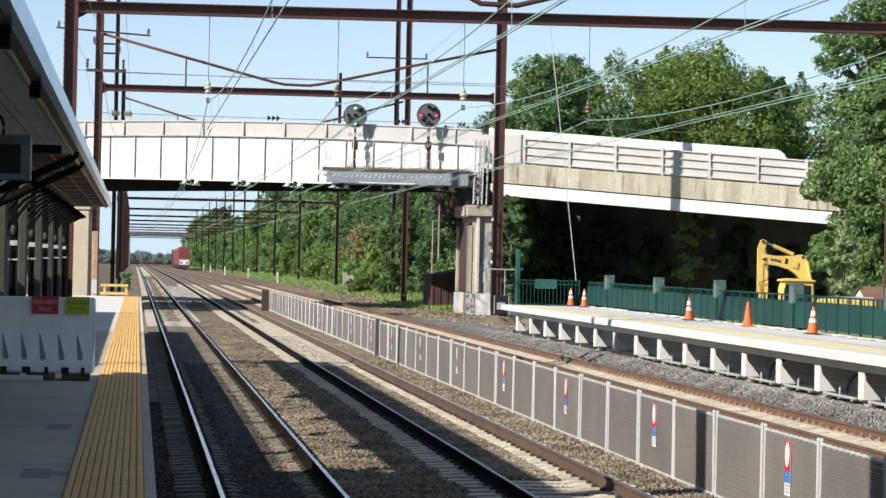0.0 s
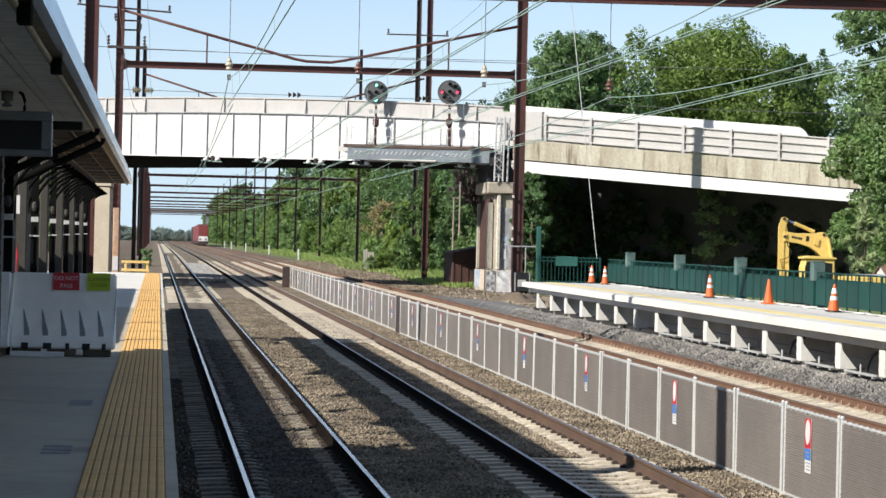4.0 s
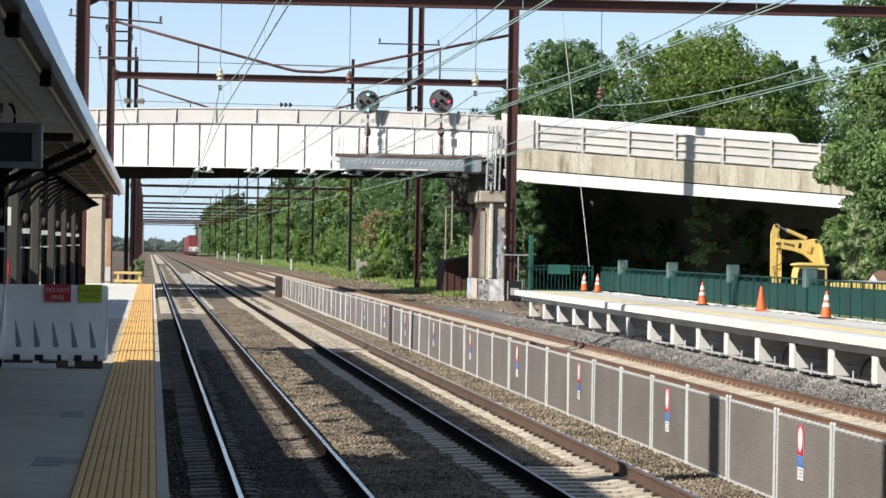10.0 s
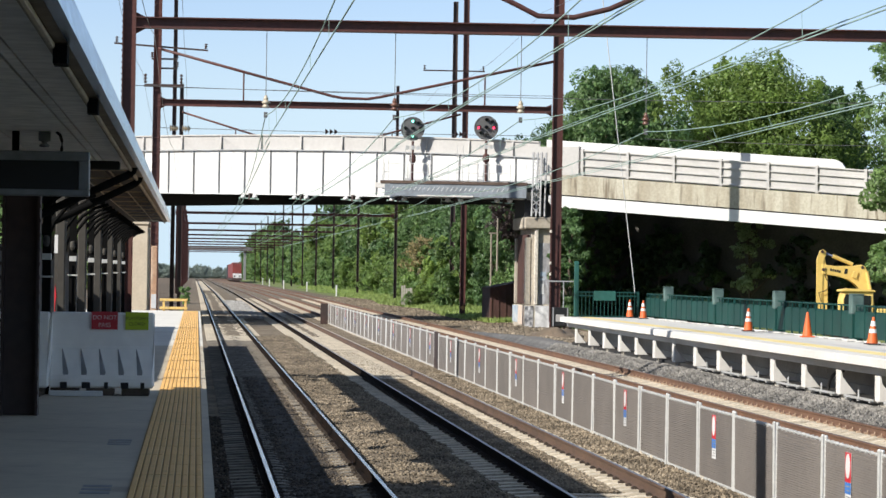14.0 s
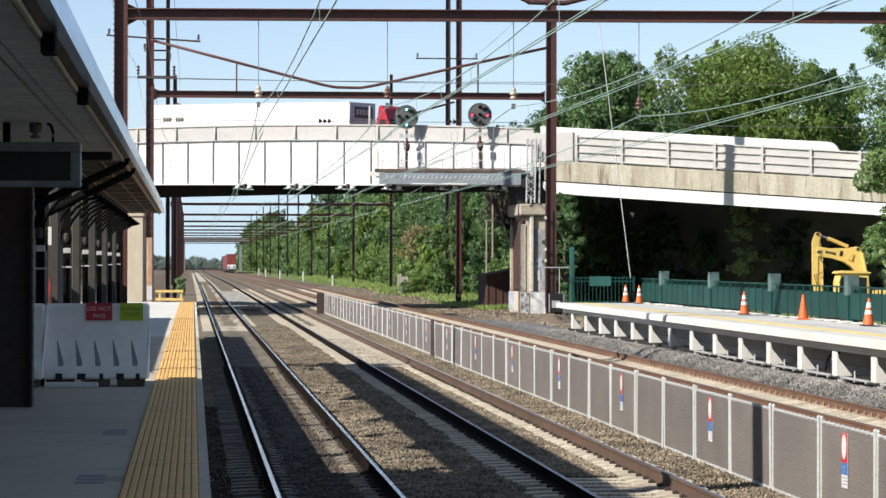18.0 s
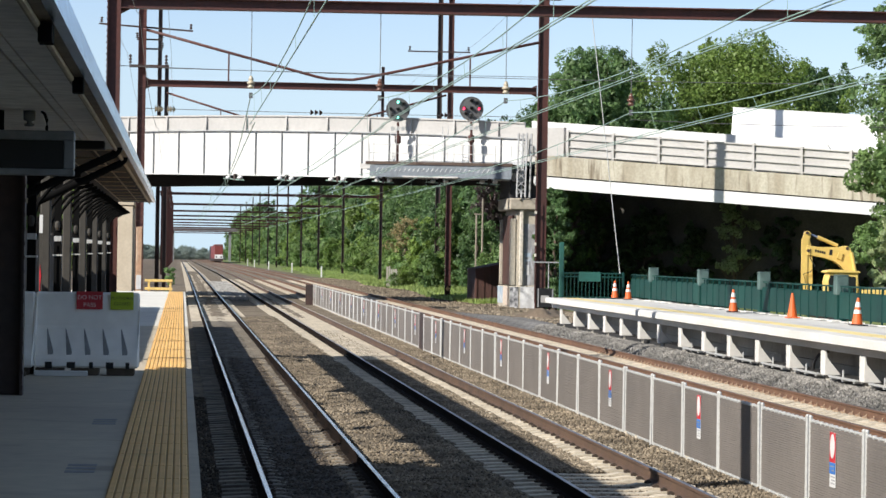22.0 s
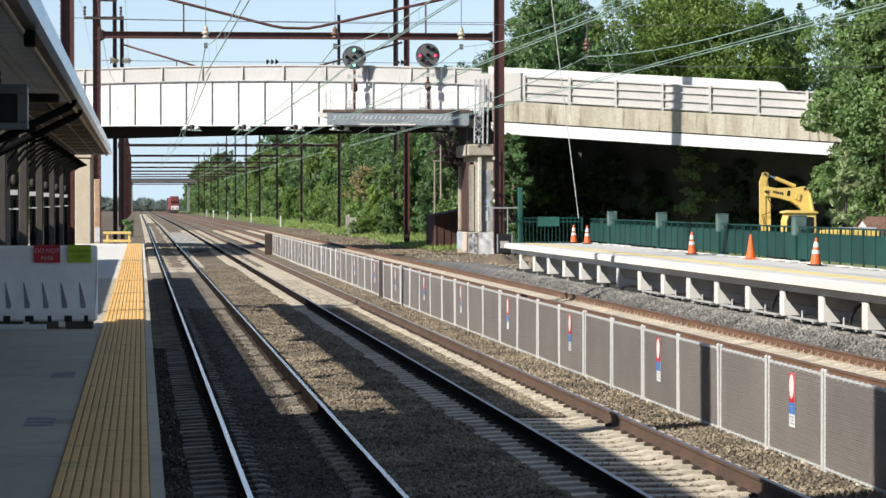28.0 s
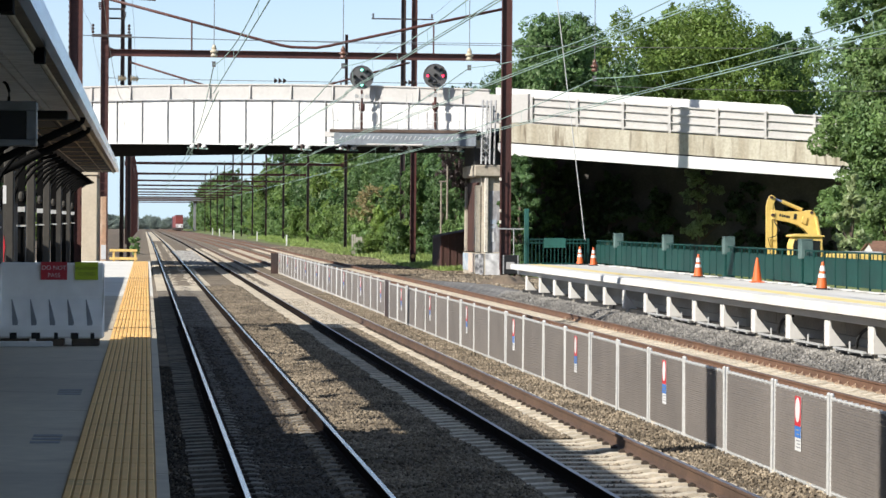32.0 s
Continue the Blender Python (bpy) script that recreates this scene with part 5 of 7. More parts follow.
        part("conduit", bm, M_GALV, post, "thin pale rod standing in for the post's edge highlight")
    for ya, yb in ((36.5, 35.7), (40.4, 39.9)):
        bm = empty_bm()
        tube(bm, [(-0.80, ya, 4.36), (-0.80, ya, 4.20), (-0.82, ya, 4.13), (-0.88, ya, 4.08), (-1.0, ya - 0.1, 4.02), (-1.9, yb, 3.56), (-2.2, yb, 3.41)], 0.05, 10)
        part("downpipe", bm, M_BLACKMETAL, c, smooth=True)
    # wide roof and building; the tower is unseen, added to shade track and fence
    b = thing("station_building", (0, 0, 0), "plain dark station building with an unseen tower placed for its shadow", "building", kind="structure")
    for name, dims in (("wall", (-8.9, -4.2, -6, 35.2, 1.22, 5.2)), ("tower", (-5.4, -3.4, -6, 21.33, 5.36, 13.0)), ("roof", (-9.2, -2.75, -6.2, 35.4, 5.2, 5.35)), ("back_wall", (-6.4, -6.1, 35.5, 77.0, -0.4, 5.3)), ("side_wall", (-3.4, -3.2, 40.0, 79.5, 1.22, 3.25))):
        bm = empty_bm()
        box(bm, *dims)
        part(name, bm, M_BRICKWALL, b)
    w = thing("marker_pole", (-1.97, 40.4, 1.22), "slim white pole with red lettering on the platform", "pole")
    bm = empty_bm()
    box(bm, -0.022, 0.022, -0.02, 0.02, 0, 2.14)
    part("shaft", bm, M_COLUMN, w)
    bm = empty_bm()
    box(bm, -0.024, 0.024, -0.026, -0.021, 1.86, 2.12)
    part("plate", bm, M_SIGNWHITE, w, "small white plate")
    bm = empty_bm()
    prism(bm, [(-0.012, 0.9), (0.008, 0.92), (-0.004, 1.1), (0.012, 1.26), (-0.006, 1.42), (-0.014, 1.3), (-0.01, 1.1)], -0.026, -0.021)
    part("lettering_bar", bm, M_SIGNRED, w, "worn red lettering")
    d = thing("display_board", (-1.78, 27.0, 3.77), "unlit black hanging display board in a grey frame", "display")
    bm = empty_bm()
    box(bm, -0.70, 0.66, -0.12, 0.12, -0.15, 0.12)
    part("screen", bm, M_SCREEN, d)
    for dims in ((-0.76, 0.76, 0.121, 0.21), (-0.76, 0.76, -0.21, -0.151), (-0.76, -0.701, -0.15, 0.12), (0.661, 0.76, -0.15, 0.12)):
        bm = empty_bm()
        box(bm, dims[0], dims[1], -0.14, 0.14, dims[2], dims[3])
        part("frame_bar", bm, M_GREYFRAME, d, bevel=0.008)
    bm = empty_bm()
    lathe(bm, [(0.0, 0.25), (0.045, 0.255), (0.05, 0.275), (0.025, 0.285), (0.025, 0.30), (0.056, 0.31), (0.058, 0.398), (0.0, 0.399)], (0.33, 0, 0), 16)
    part("dome_camera", bm, M_GREYFRAME, d, "small dome camera on the hanger", smooth=True)
    bm = empty_bm()
    tube(bm, [(0.44, 0, 0.399), (0.475, 0, 0.37), (0.495, 0, 0.31), (0.495, 0, 0.25), (0.49, 0, 0.2)], 0.014, 8)
    part("cable", bm, M_BLACKMETAL, d, "black looped cable", smooth=True)
    for x in (-0.4, 0.06):
        bm = empty_bm()
        rod(bm, (x, 0, 0.21), (x, 0, 0.40), 0.035, 8)
        part("hanger", bm, M_BLACKMETAL, d)


def barrier(x, y, label):
    t = thing("water_barrier", (x, y, 1.22), label, "barrier", "plastic barriers across the platform")
    bm = empty_bm()
    half = 0.675
    prof = [(-0.30, 0.10), (-0.31, 0.24), (-0.14, 0.62), (-0.105, 1.08), (0.105, 1.08), (0.14, 0.62), (0.31, 0.24), (0.30, 0.10)]
    prism(bm, prof, -half, half, axis="x")
    body = part("body", bm, M_WHITEPLASTIC, t, bevel=0.025)
    for k in range(5):
        bm = empty_bm()
        xx = -0.49 + k * 0.24
        v = [(xx - 0.01, -0.292, 0.27), (xx + 0.055, -0.292, 0.27), (xx + 0.062, -0.27, 0.31), (xx - 0.022, -0.152, 0.60), (xx - 0.032, -0.150, 0.60)]
        f = [bm.verts.new(p) for p in v] + [bm.verts.new((p[0], p[1] + 0.05, p[2] + 0.012)) for p in v]
        bm.faces.new(f[:5])
        bm.faces.new(f[:4:-1])
        for i in range(5):
            j = (i + 1) % 5
            bm.faces.new((f[i], f[i + 5], f[j + 5], f[j]))
        bmesh.ops.translate(bm, verts=bm.verts[:], vec=(0, -0.008, 0))
        part("groove", bm, M_GROOVE, body)
    # black boxes stand in for the shade in the lower notches
    for c, w in ((-0.49, 0.09), (-0.2, 0.11), (0.06, 0.05), (0.3, 0.1), (0.53, 0.05)):
        bm = empty_bm()
        box(bm, c - w / 2, c + w / 2, -0.306, -0.2, 0.095, 0.175)
        part("notch_shade", bm, M_BLACKRUB, body)
    for a, b in ((-0.66, -0.3), (-0.2, 0.16), (0.26, 0.62)):
        bm = empty_bm()
        box(bm, a, b, -0.26, 0.26, 0.0, 0.10)
        part("foot", bm, M_BARK, t, "dark timber block under the barrier", bevel=0.012)
    return t


# grey stands in for the shade inside the barrier's moulded slots
M_GROOVE = material("shadowed_groove", (0.33, 0.34, 0.35), 0.6, grain=5, bump=0.03)
M_SIGNLIME = material("lime_sign", (0.60, 0.74, 0.03), 0.5, grain=5, bump=0.0, spread=0.05)
M_INKRED = material("ink_pink", (0.92, 0.66, 0.66), 0.6, grain=5, bump=0.0)
M_INKDARK = material("ink_dark", (0.09, 0.13, 0.02), 0.6, grain=5, bump=0.0)


def words(lines, size, centre, mat, parent):
    for k, line in enumerate(lines):
        cu = bpy.data.curves.new("lettering", "FONT")
        cu.body, cu.size, cu.align_x, cu.extrude = line, size, "CENTER", 0.001
        ob = new("lettering", cu)
        cu.materials.append(mat)
        ob.parent = parent
        ob.matrix_basis = pose(centre[0], centre[1], centre[2] - k * size * 1.25, 90, 0, 0)


def build_barriers():
    right = barrier(-1.195, 37.3, "white plastic water barrier carrying a red and a lime notice")
    barrier(-2.55, 37.2, "white plastic water barrier across the closed platform")
    barrier(-3.95, 37.2, "white plastic water barrier across the closed platform")
    bm = empty_bm()
    box(bm, -1.86, -1.17, 36.72, 36.86, 1.221, 1.29)
    ob = new("white_plank", meshed("white_plank", bm, M_WHITEBAND, bevel=0.01))
    tagged(ob, "short white-painted plank lying before the plastic barrier", "plank")
    for x0, x1, mat, ink, lines in ((-1.34, -1.00, M_SIGNRED, M_INKRED, ("DO NOT", "PASS")), (-0.90, -0.60, M_SIGNLIME, M_INKDARK, ("PLATFORM", "CLOSED"))):
        bm = empty_bm()
        box(bm, x0 + 1.195, x1 + 1.195, -0.155, -0.148, 0.86, 1.09)
        board = part("notice", bm, mat, right, "small " + ("red" if mat == M_SIGNRED else "lime green") + " notice board")
        words(lines, 0.078 if len(lines[0]) < 8 else 0.058, ((x0 + x1) / 2 + 1.195, -0.158, 0.99), ink, board)
    bm = empty_bm()
    box(bm, -3.2, -1.95, 36.5, 36.68, 1.22, 1.28)
    ob = new("timber_baulk", meshed("timber_baulk", bm, M_BARK, bevel=0.01))
    tagged(ob, "dark timber baulk lying before the plastic barriers", "timber")


# ---- far platform furniture ----
def cone_thing(x, y, label, plain=False, lean=0.0):
    t = thing("traffic_cone", (x, y, 1.222), label, "traffic cone", "cones on the far platform")
    bm = empty_bm()
    box(bm, -0.18, 0.18, -0.18, 0.18, 0, 0.035)
    part("base", bm, M_BLACKRUB if not plain else M_ORANGE, t, bevel=0.008)
    bm = empty_bm()
    h = 0.70
    lathe(bm, [(0.145, 0.036), (0.14, 0.06), (0.032, h), (0.027, h + 0.005)], sides=20)
    part("cone", bm, M_ORANGE, t, smooth=False)
    if not plain:
        for a, b in ((0.30, 0.40), (0.47, 0.60)):
            bm = empty_bm()
            def rad(z):
                return 0.14 - 0.108 * (z - 0.06) / 0.64 + 0.005
            lathe(bm, [(rad(a), a), (rad(b), b)], sides=20)
            part("reflective_band", bm, M_WHITEBAND, t)
    t.rotation_euler = (0, radians(lean), 0)
    return t


def build_cones():
    cone_thing(17.10, 110.2, "orange and white traffic cone beside the railing")
    cone_thing(17.22, 107.6, "orange and white traffic cone near another cone")
    cone_thing(16.98, 85.7, "weathered orange and white cone on the platform")
    cone_thing(17.22, 78.4, "plain faded orange cone without bands", plain=True)
    cone_thing(17.16, 70.5, "grubby orange and white cone, slightly tilted", lean=2)


def build_green_fence():
    X = 17.85
    def section(ya, yb, solid):
        t = thing("platform_railing", (X, ya, 1.0), "dark green platform railing " + ("faced with solid panels" if solid else "of open steel pickets"), "railing", "green railings on the far platform")
        L = yb - ya
        for z, r in ((1.165, 0.022), (0.995, 0.018)):
            bm = empty_bm()
            box(bm, -0.03, 0.03, 0, L, z - r, z + r)
            part("rail", bm, M_GREENPAINT, t)
        if solid:
            n = max(1, int(L / 1.05))
            for k in range(n):
                bm = empty_bm()
                a, b = L * k / n, L * (k + 1) / n
                box(bm, -0.05, -0.03, a + 0.008, b - 0.008, 0.30, 0.977)
                part("panel", bm, M_GREENPAINT, t)
                bm = empty_bm()
                box(bm, -0.065, -0.02, a - 0.02, a + 0.02, 0.20, 1.16)
                part("post", bm, M_GREENPAINT, t)
            k = 0.1
            while k < L:
                bm = empty_bm()
                box(bm, -0.012, 0.012, k, k + 0.022, 1.013, 1.143)
                part("top_picket", bm, M_GREENPAINT, t)
                k += 0.42
        else:
            k = 0.0
            bm = empty_bm()
            box(bm, -0.03, 0.03, 0, L, 0.22, 0.27)
            part("bottom_rail", bm, M_GREENPAINT, t)
            while k < L:
                bm = empty_bm()
                box(bm, -0.012, 0.012, k, k + 0.025, 0.2, 1.28)
                part("picket", bm, M_GREENPAINT, t)
                k += 0.32
        bm = empty_bm()
        box(bm, -0.06, 0.06, -0.04, 0.04, 0.2, 1.16)
        part("end_post", bm, M_GREENPAINT, t)
    pillars = (55.4, 65.58, 75.42, 85.6, 95.75, 105.9)
    section(46, 55.1, True)
    for a, b in zip(pillars, pillars[1:]):
        section(a + 0.25, b - 0.25, True)
    section(106.2, 110.6, True)
    end = thing("end_railing", (15.06, 110.45, 1.0), "dark green open picket railing across the platform end", "railing")
    for z in (1.20, 1.06, 0.25):
        bm = empty_bm()
        box(bm, 0, 2.45, -0.02, 0.02, z - 0.025, z + 0.025)
        part("rail", bm, M_GREENPAINT, end)
    for k in range(17):
        bm = empty_bm()
        box(bm, k * 0.15, k * 0.15 + 0.028, -0.012, 0.012, 0.2, 1.2)
        part("picket", bm, M_GREENPAINT, end)
    for x in (0.0, 2.4):
        bm = empty_bm()
        box(bm, x - 0.04, x + 0.04, -0.04, 0.04, 0.22, 1.25)
        part("post", bm, M_GREENPAINT, end)
    for y in pillars:
        t = thing("railing_pillar", (X, y, 1.0), "grey-green square pillar between railing panels", "pillar", "pillars of the green railing")
        bm = empty_bm()
        box(bm, -0.12, 0.22, -0.19, 0.19, 0.93, 1.44)
        part("shaft", bm, M_GREENCAP, t, bevel=0.02)
        bm = empty_bm()
        box(bm, -0.122, 0.222, -0.192, 0.192, 1.441, 1.48)
        part("cap", bm, M_GREENCAP, t, bevel=0.012)
        bm = empty_bm()
        box(bm, -0.10, 0.20, -0.17, 0.17, 0.2, 0.928)
        part("base", bm, M_GREENPAINT, t, bevel=0.01)
    bm = empty_bm()
    box(bm, 15.70, 16.56, 110.39, 110.425, 1.87, 2.25)
    ob = new("green_panel_sign", meshed("green_panel_sign", bm, M_GREENPAINT2, bevel=0.01))
    tagged(ob, "blank green sign panel fixed on open railing", "sign")
    bm = empty_bm()
    box(bm, 14.93, 15.11, 110.52, 110.67, 1.22, 3.41)
    ob = new("green_post", meshed("green_post", bm, M_GREENPAINT2, bevel=0.02))
    tagged(ob, "tall plain green steel post at the railing end", "post")
    # rubble strip along the foot of the railing
    r = np.random.default_rng(3)
    t = thing("kerb_strip", (0, 0, 0), "broken pale concrete edging along the railing foot", "edging")
    for k in range(44):
        bm = empty_bm()
        y = 47 + k * 1.45 + r.uniform(0, 0.3)
        box(bm, 17.5 + r.uniform(-0.05, 0.05), 17.72, y, y + r.uniform(0.5, 1.2), 1.22, 1.235 + r.uniform(0.0, 0.03))
        part("edging_piece", bm, M_WHITECON, t)


M_GREENPAINT2 = material("mid_green_paint", (0.015, 0.095, 0.075), 0.6, grain=5, coarse=0.8, bump=0.05)


# ---- excavator, case, container, shed ----
def build_excavator():
    t = thing("excavator", (27.85, 122, -0.35), "yellow tracked excavator with raised boom behind the green railing", "excavator")
    bm = empty_bm()
    prism(bm, [(-0.70, 4.12), (-0.58, 4.44), (-0.44, 4.50), (-0.28, 4.40), (-0.30, 4.22), (-0.40, 4.12), (-0.44, 3.3), (-0.42, 1.2), (-0.68, 1.2), (-0.71, 2.6)], -0.17, -0.13)
    part("stick_plate", bm, M_YELLOW, t, bevel=0.015)
    bm = empty_bm()
    prism(bm, [(-0.66, 4.05), (-0.50, 4.40), (-0.34, 4.34), (-0.32, 3.9), (-0.20, 3.4), (-0.16, 1.2), (-0.64, 1.2)], -0.125, 0.16)
    part("stick", bm, M_YELLOW, t, bevel=0.02)
    bm = empty_bm()
    prism(bm, [(-0.50, 3.86), (0.10, 3.78), (0.42, 3.79), (0.95, 3.80), (1.30, 3.86), (1.46, 3.76), (1.60, 3.45), (1.76, 2.80), (1.86, 2.2), (1.92, 1.3), (1.42, 1.3), (1.40, 2.2), (1.30, 2.72), (1.02, 3.02), (0.72, 3.22), (0.25, 3.33), (-0.46, 3.42)], -0.22, 0.22)
    boom = part("boom", bm, M_YELLOW, t, bevel=0.03)
    # dark plate on the boom's face, drawn for the shade in a pin hole
    bm = empty_bm()
    prism(bm, [(0.50, 3.44), (0.64, 3.44), (0.66, 3.66), (0.54, 3.68)], -0.235, -0.221)
    part("pin_hole_shade", bm, M_SIGNALDARK, boom)
    bm = empty_bm()
    prism(bm, [(0.85, 3.30), (1.05, 3.22), (1.12, 3.52), (0.92, 3.58)], -0.29, -0.221)
    part("boom_bracket", bm, M_YELLOW, boom, bevel=0.01)
    bm = empty_bm()
    rod(bm, (1.50, -0.30, 3.55), (1.74, -0.30, 2.3), 0.085, 10)
    part("boom_ram", bm, M_YELLOW, t)
    bm = empty_bm()
    rod(bm, (0.02, -0.05, 4.22), (0.92, -0.05, 3.86), 0.085, 12)
    ram = part("ram_cylinder", bm, M_YELLOW, t)
    bm = empty_bm()
    rod(bm, (-0.40, -0.05, 4.38), (0.02, -0.05, 4.22), 0.042, 10)
    part("ram_rod", bm, M_RAMROD, ram, "blue-grey ram rod")
    for x, z in ((-0.47, 4.40), (-0.42, 3.62), (1.32, 3.74)):
        bm = empty_bm()
        bmesh.ops.create_cone(bm, cap_ends=True, segments=12, radius1=0.07, radius2=0.07, depth=0.5, matrix=Matrix.Translation((x, 0, z)) @ Matrix.Rotation(math.pi / 2, 4, "X"))
        part("pin", bm, M_STEEL_DARK, t)
    bm = empty_bm()
    prism(bm, [(-0.5, -0.02), (0.0, -0.1), (-0.05, 0.55), (-0.8, 0.5), (-0.9, 0.1)], -0.4, 0.4)
    bucket = part("bucket", bm, M_STEEL_DARK, t, bevel=0.02)
    bucket.location = (0.25, 0, 0.75)
    bm = empty_bm()
    tube(bm, [(-0.32, -0.25, 3.7), (-0.34, -0.27, 3.3), (-0.12, -0.28, 2.95), (-0.3, -0.26, 2.7), (-0.62, -0.24, 2.6), (-0.5, -0.22, 2.2)], 0.022, 6)
    part("hose", bm, M_BLACKRUB, t)
    bm = empty_bm()
    for k, x in enumerate((-0.12, -0.02, 0.08, 0.18, 0.27)):
        box(bm, x, x + 0.075, -0.226, -0.221, 3.56 - 0.02 * k, 3.67 - 0.02 * k)
    part("marking", bm, M_SIGNALDARK, t, "dark lettering band on the boom")
    bm = empty_bm()
    prism(bm, [(0.22, 0.9), (1.60, 0.9), (1.60, 2.66), (0.30, 2.66), (0.2, 2.3)], -1.2, -0.30)
    cab = part("cab", bm, M_YELLOW, t, bevel=0.04)
    bm = empty_bm()
    prism(bm, [(0.30, 1.7), (0.66, 1.7), (0.66, 2.56), (0.36, 2.56), (0.28, 2.3)], -1.215, -1.20)
    prism(bm, [(0.76, 1.7), (1.48, 1.7), (1.48, 2.5), (0.76, 2.56)], -1.215, -1.20)
    part("cab_window", bm, M_DARKGLASS, cab)
    bm = empty_bm()
    prism(bm, [(0.14, 2.665), (1.68, 2.665), (1.66, 2.74), (1.2, 2.80), (0.5, 2.81), (0.16, 2.76)], -1.3, -0.30)
    part("cab_roof", bm, M_YELLOW, t, bevel=0.03)
    bm = empty_bm()
    box(bm, 1.76, 4.4, -1.3, 1.3, 0.95, 1.95)
    part("engine_house", bm, M_YELLOW, t, bevel=0.06)
    bm = empty_bm()
    box(bm, 2.0, 4.3, -1.25, 1.25, 1.951, 2.05)
    part("hood", bm, M_STIFF, t, bevel=0.05)
    for y in (-1.2, 0.6):
        bm = empty_bm()
        prism(bm, [(0.2, 0.3), (0.5, 0.0), (3.9, 0.0), (4.2, 0.3), (4.1, 0.65), (3.8, 0.8), (0.6, 0.8), (0.3, 0.65)], y, y + 0.6)
        part("crawler_track", bm, M_BLACKRUB, t, bevel=0.03)
    bm = empty_bm()
    box(bm, 1.2, 3.2, -0.7, 0.7, 0.5, 0.95)
    part("undercarriage", bm, M_STEEL_DARK, t)


M_RAMROD = material("blue_grey_rod", (0.16, 0.2, 0.36), 0.4, grain=5, bump=0.0)
M_DARKGLASS = material("dark_glass", (0.012, 0.014, 0.016), 0.08, grain=5, bump=0.0)
M_RUSTBOX = material("rusty_sheet", (0.085, 0.035, 0.026), 0.8, second=(0.05, 0.024, 0.02), grain=8, coarse=1.2, bump=0.2, streak=0.4)
M_ROOFBROWN = material("brown_shingle", (0.22, 0.12, 0.08), 0.9, grain=8, coarse=1.0, bump=0.3)


def build_yard():
    t = thing("steel_container", (18.75, 176, -0.3), "rusty dark steel container standing behind the bridge pier", "container")
    bm = empty_bm()
    prism(bm, [(-0.26, 0), (2.2, 0), (2.2, 2.78), (-0.26, 2.28)], 0, 5)
    part("shell", bm, M_RUSTBOX, t, bevel=0.02)
    for k in range(6):
        bm = empty_bm()
        x = -0.22 + k * 0.45
        box(bm, x, x + 0.08, -0.05, -0.001, 0.05, 2.22 + 0.2 * (x + 0.26))
        part("rib", bm, M_RUSTBOX, t)
    c = thing("relay_cabinet", (19.62, 150.9, -0.28), "small dark grey equipment case on a post", "cabinet")
    bm = empty_bm()
    box(bm, -0.42, 0.42, -0.25, 0.25, 0.35, 1.38)
    part("case", bm, M_SIGNALDARK, c, bevel=0.03)
    for x in (-0.42, 0.36):
        bm = empty_bm()
        box(bm, x, x + 0.06, -0.29, -0.252, 0.36, 1.37)
        part("frame_bar", bm, M_STIFF, c)
    bm = empty_bm()
    box(bm, -0.25, 0.2, -0.27, -0.255, 0.62, 1.0)
    part("label_plate", bm, M_GREYPAINT, c)
    bm = empty_bm()
    for x in (-0.25, 0.25):
        box(bm, x - 0.05, x + 0.05, -0.05, 0.05, -0.4, 0.35)
    part("stand", bm, M_STEEL_RED, c)
    d = thing("pole_marker", (18.55, 194.75, 0.46), "small orange diamond marker on a pole", "marker")
    bm = empty_bm()
    prism(bm, [(-0.16, 0), (0, -0.18), (0.16, 0), (0, 0.18)], -0.02, 0.02)
    part("plate", bm, M_MARKER, d)
    s = thing("shed", (33.8, 128, -0.3), "small white shed with a brown pitched roof beyond the railing", "shed")
    bm = empty_bm()
    prism(bm, [(0, 0), (3, 0), (3, 1.74), (1.5, 2.33), (0, 1.74)], 0, 3.2, axis="x")
    part("gable_wall", bm, M_WHITEPAINT, s)
    for a, b in (((-0.18, 1.70), (1.5, 2.36)), ((1.5, 2.36), (3.18, 1.70))):
        bm = empty_bm()
        prism(bm, [a, b, (b[0], b[1] + 0.07), (a[0], a[1] + 0.07)], -0.12, 3.35, axis="x")
        part("roof_slope", bm, M_ROOFBROWN, s)
    bm = empty_bm()
    box(bm, 0.9, 1.5, -0.04, -0.001, 0.8, 1.4)
    part("window", bm, M_DARKGLASS, s)
    # heap of spoil at the pier's foot
    bm = empty_bm()
    bmesh.ops.create_icosphere(bm, subdivisions=4, radius=1)
    for v in bm.verts:
        n = noise.noise(v.co * 2.2) * 0.25 + noise.noise(v.co * 6) * 0.1
        v.co = Vector((v.co.x * 1.35, v.co.y * 4.5, v.co.z * 0.78)) * (1 + n)
    ob = new("spoil_mound", meshed("spoil_mound", bm, M_SOIL, smooth=True))
    ob.location = (16.1, 125, -0.35)
    tagged(ob, "low heap of brown spoil and gravel by the pier", "spoil heap")
    # white marker posts and a broken fence by the far verge
    for y, x, h in ((346, 17.4, 1.3), (434, 17.3, 1.3), (512, 16.2, 1.2), (590, 15.7, 1.2), (640, 15.5, 1.2)):
        bm = empty_bm()
        box(bm, -0.09, 0.09, -0.09, 0.09, -0.4, h)
        ob = new("marker_post", meshed("marker_post", bm, M_SIGNWHITE, bevel=0.02))
        ob.location = (x, y, -0.2)
        tagged(ob, "short white marker post on the grass verge", "post", "marker posts on the verge")
    f = thing("verge_fence", (18.0, 245.5, 0), "short weathered pale board fence in the bushes", "fence")
    for k in range(7):
        bm = empty_bm()
        box(bm, k * 0.19, k * 0.19 + 0.15, 0, 0.03, -0.4, 1.68 + 0.1 * math.sin(k * 2) - 0.07 * k)
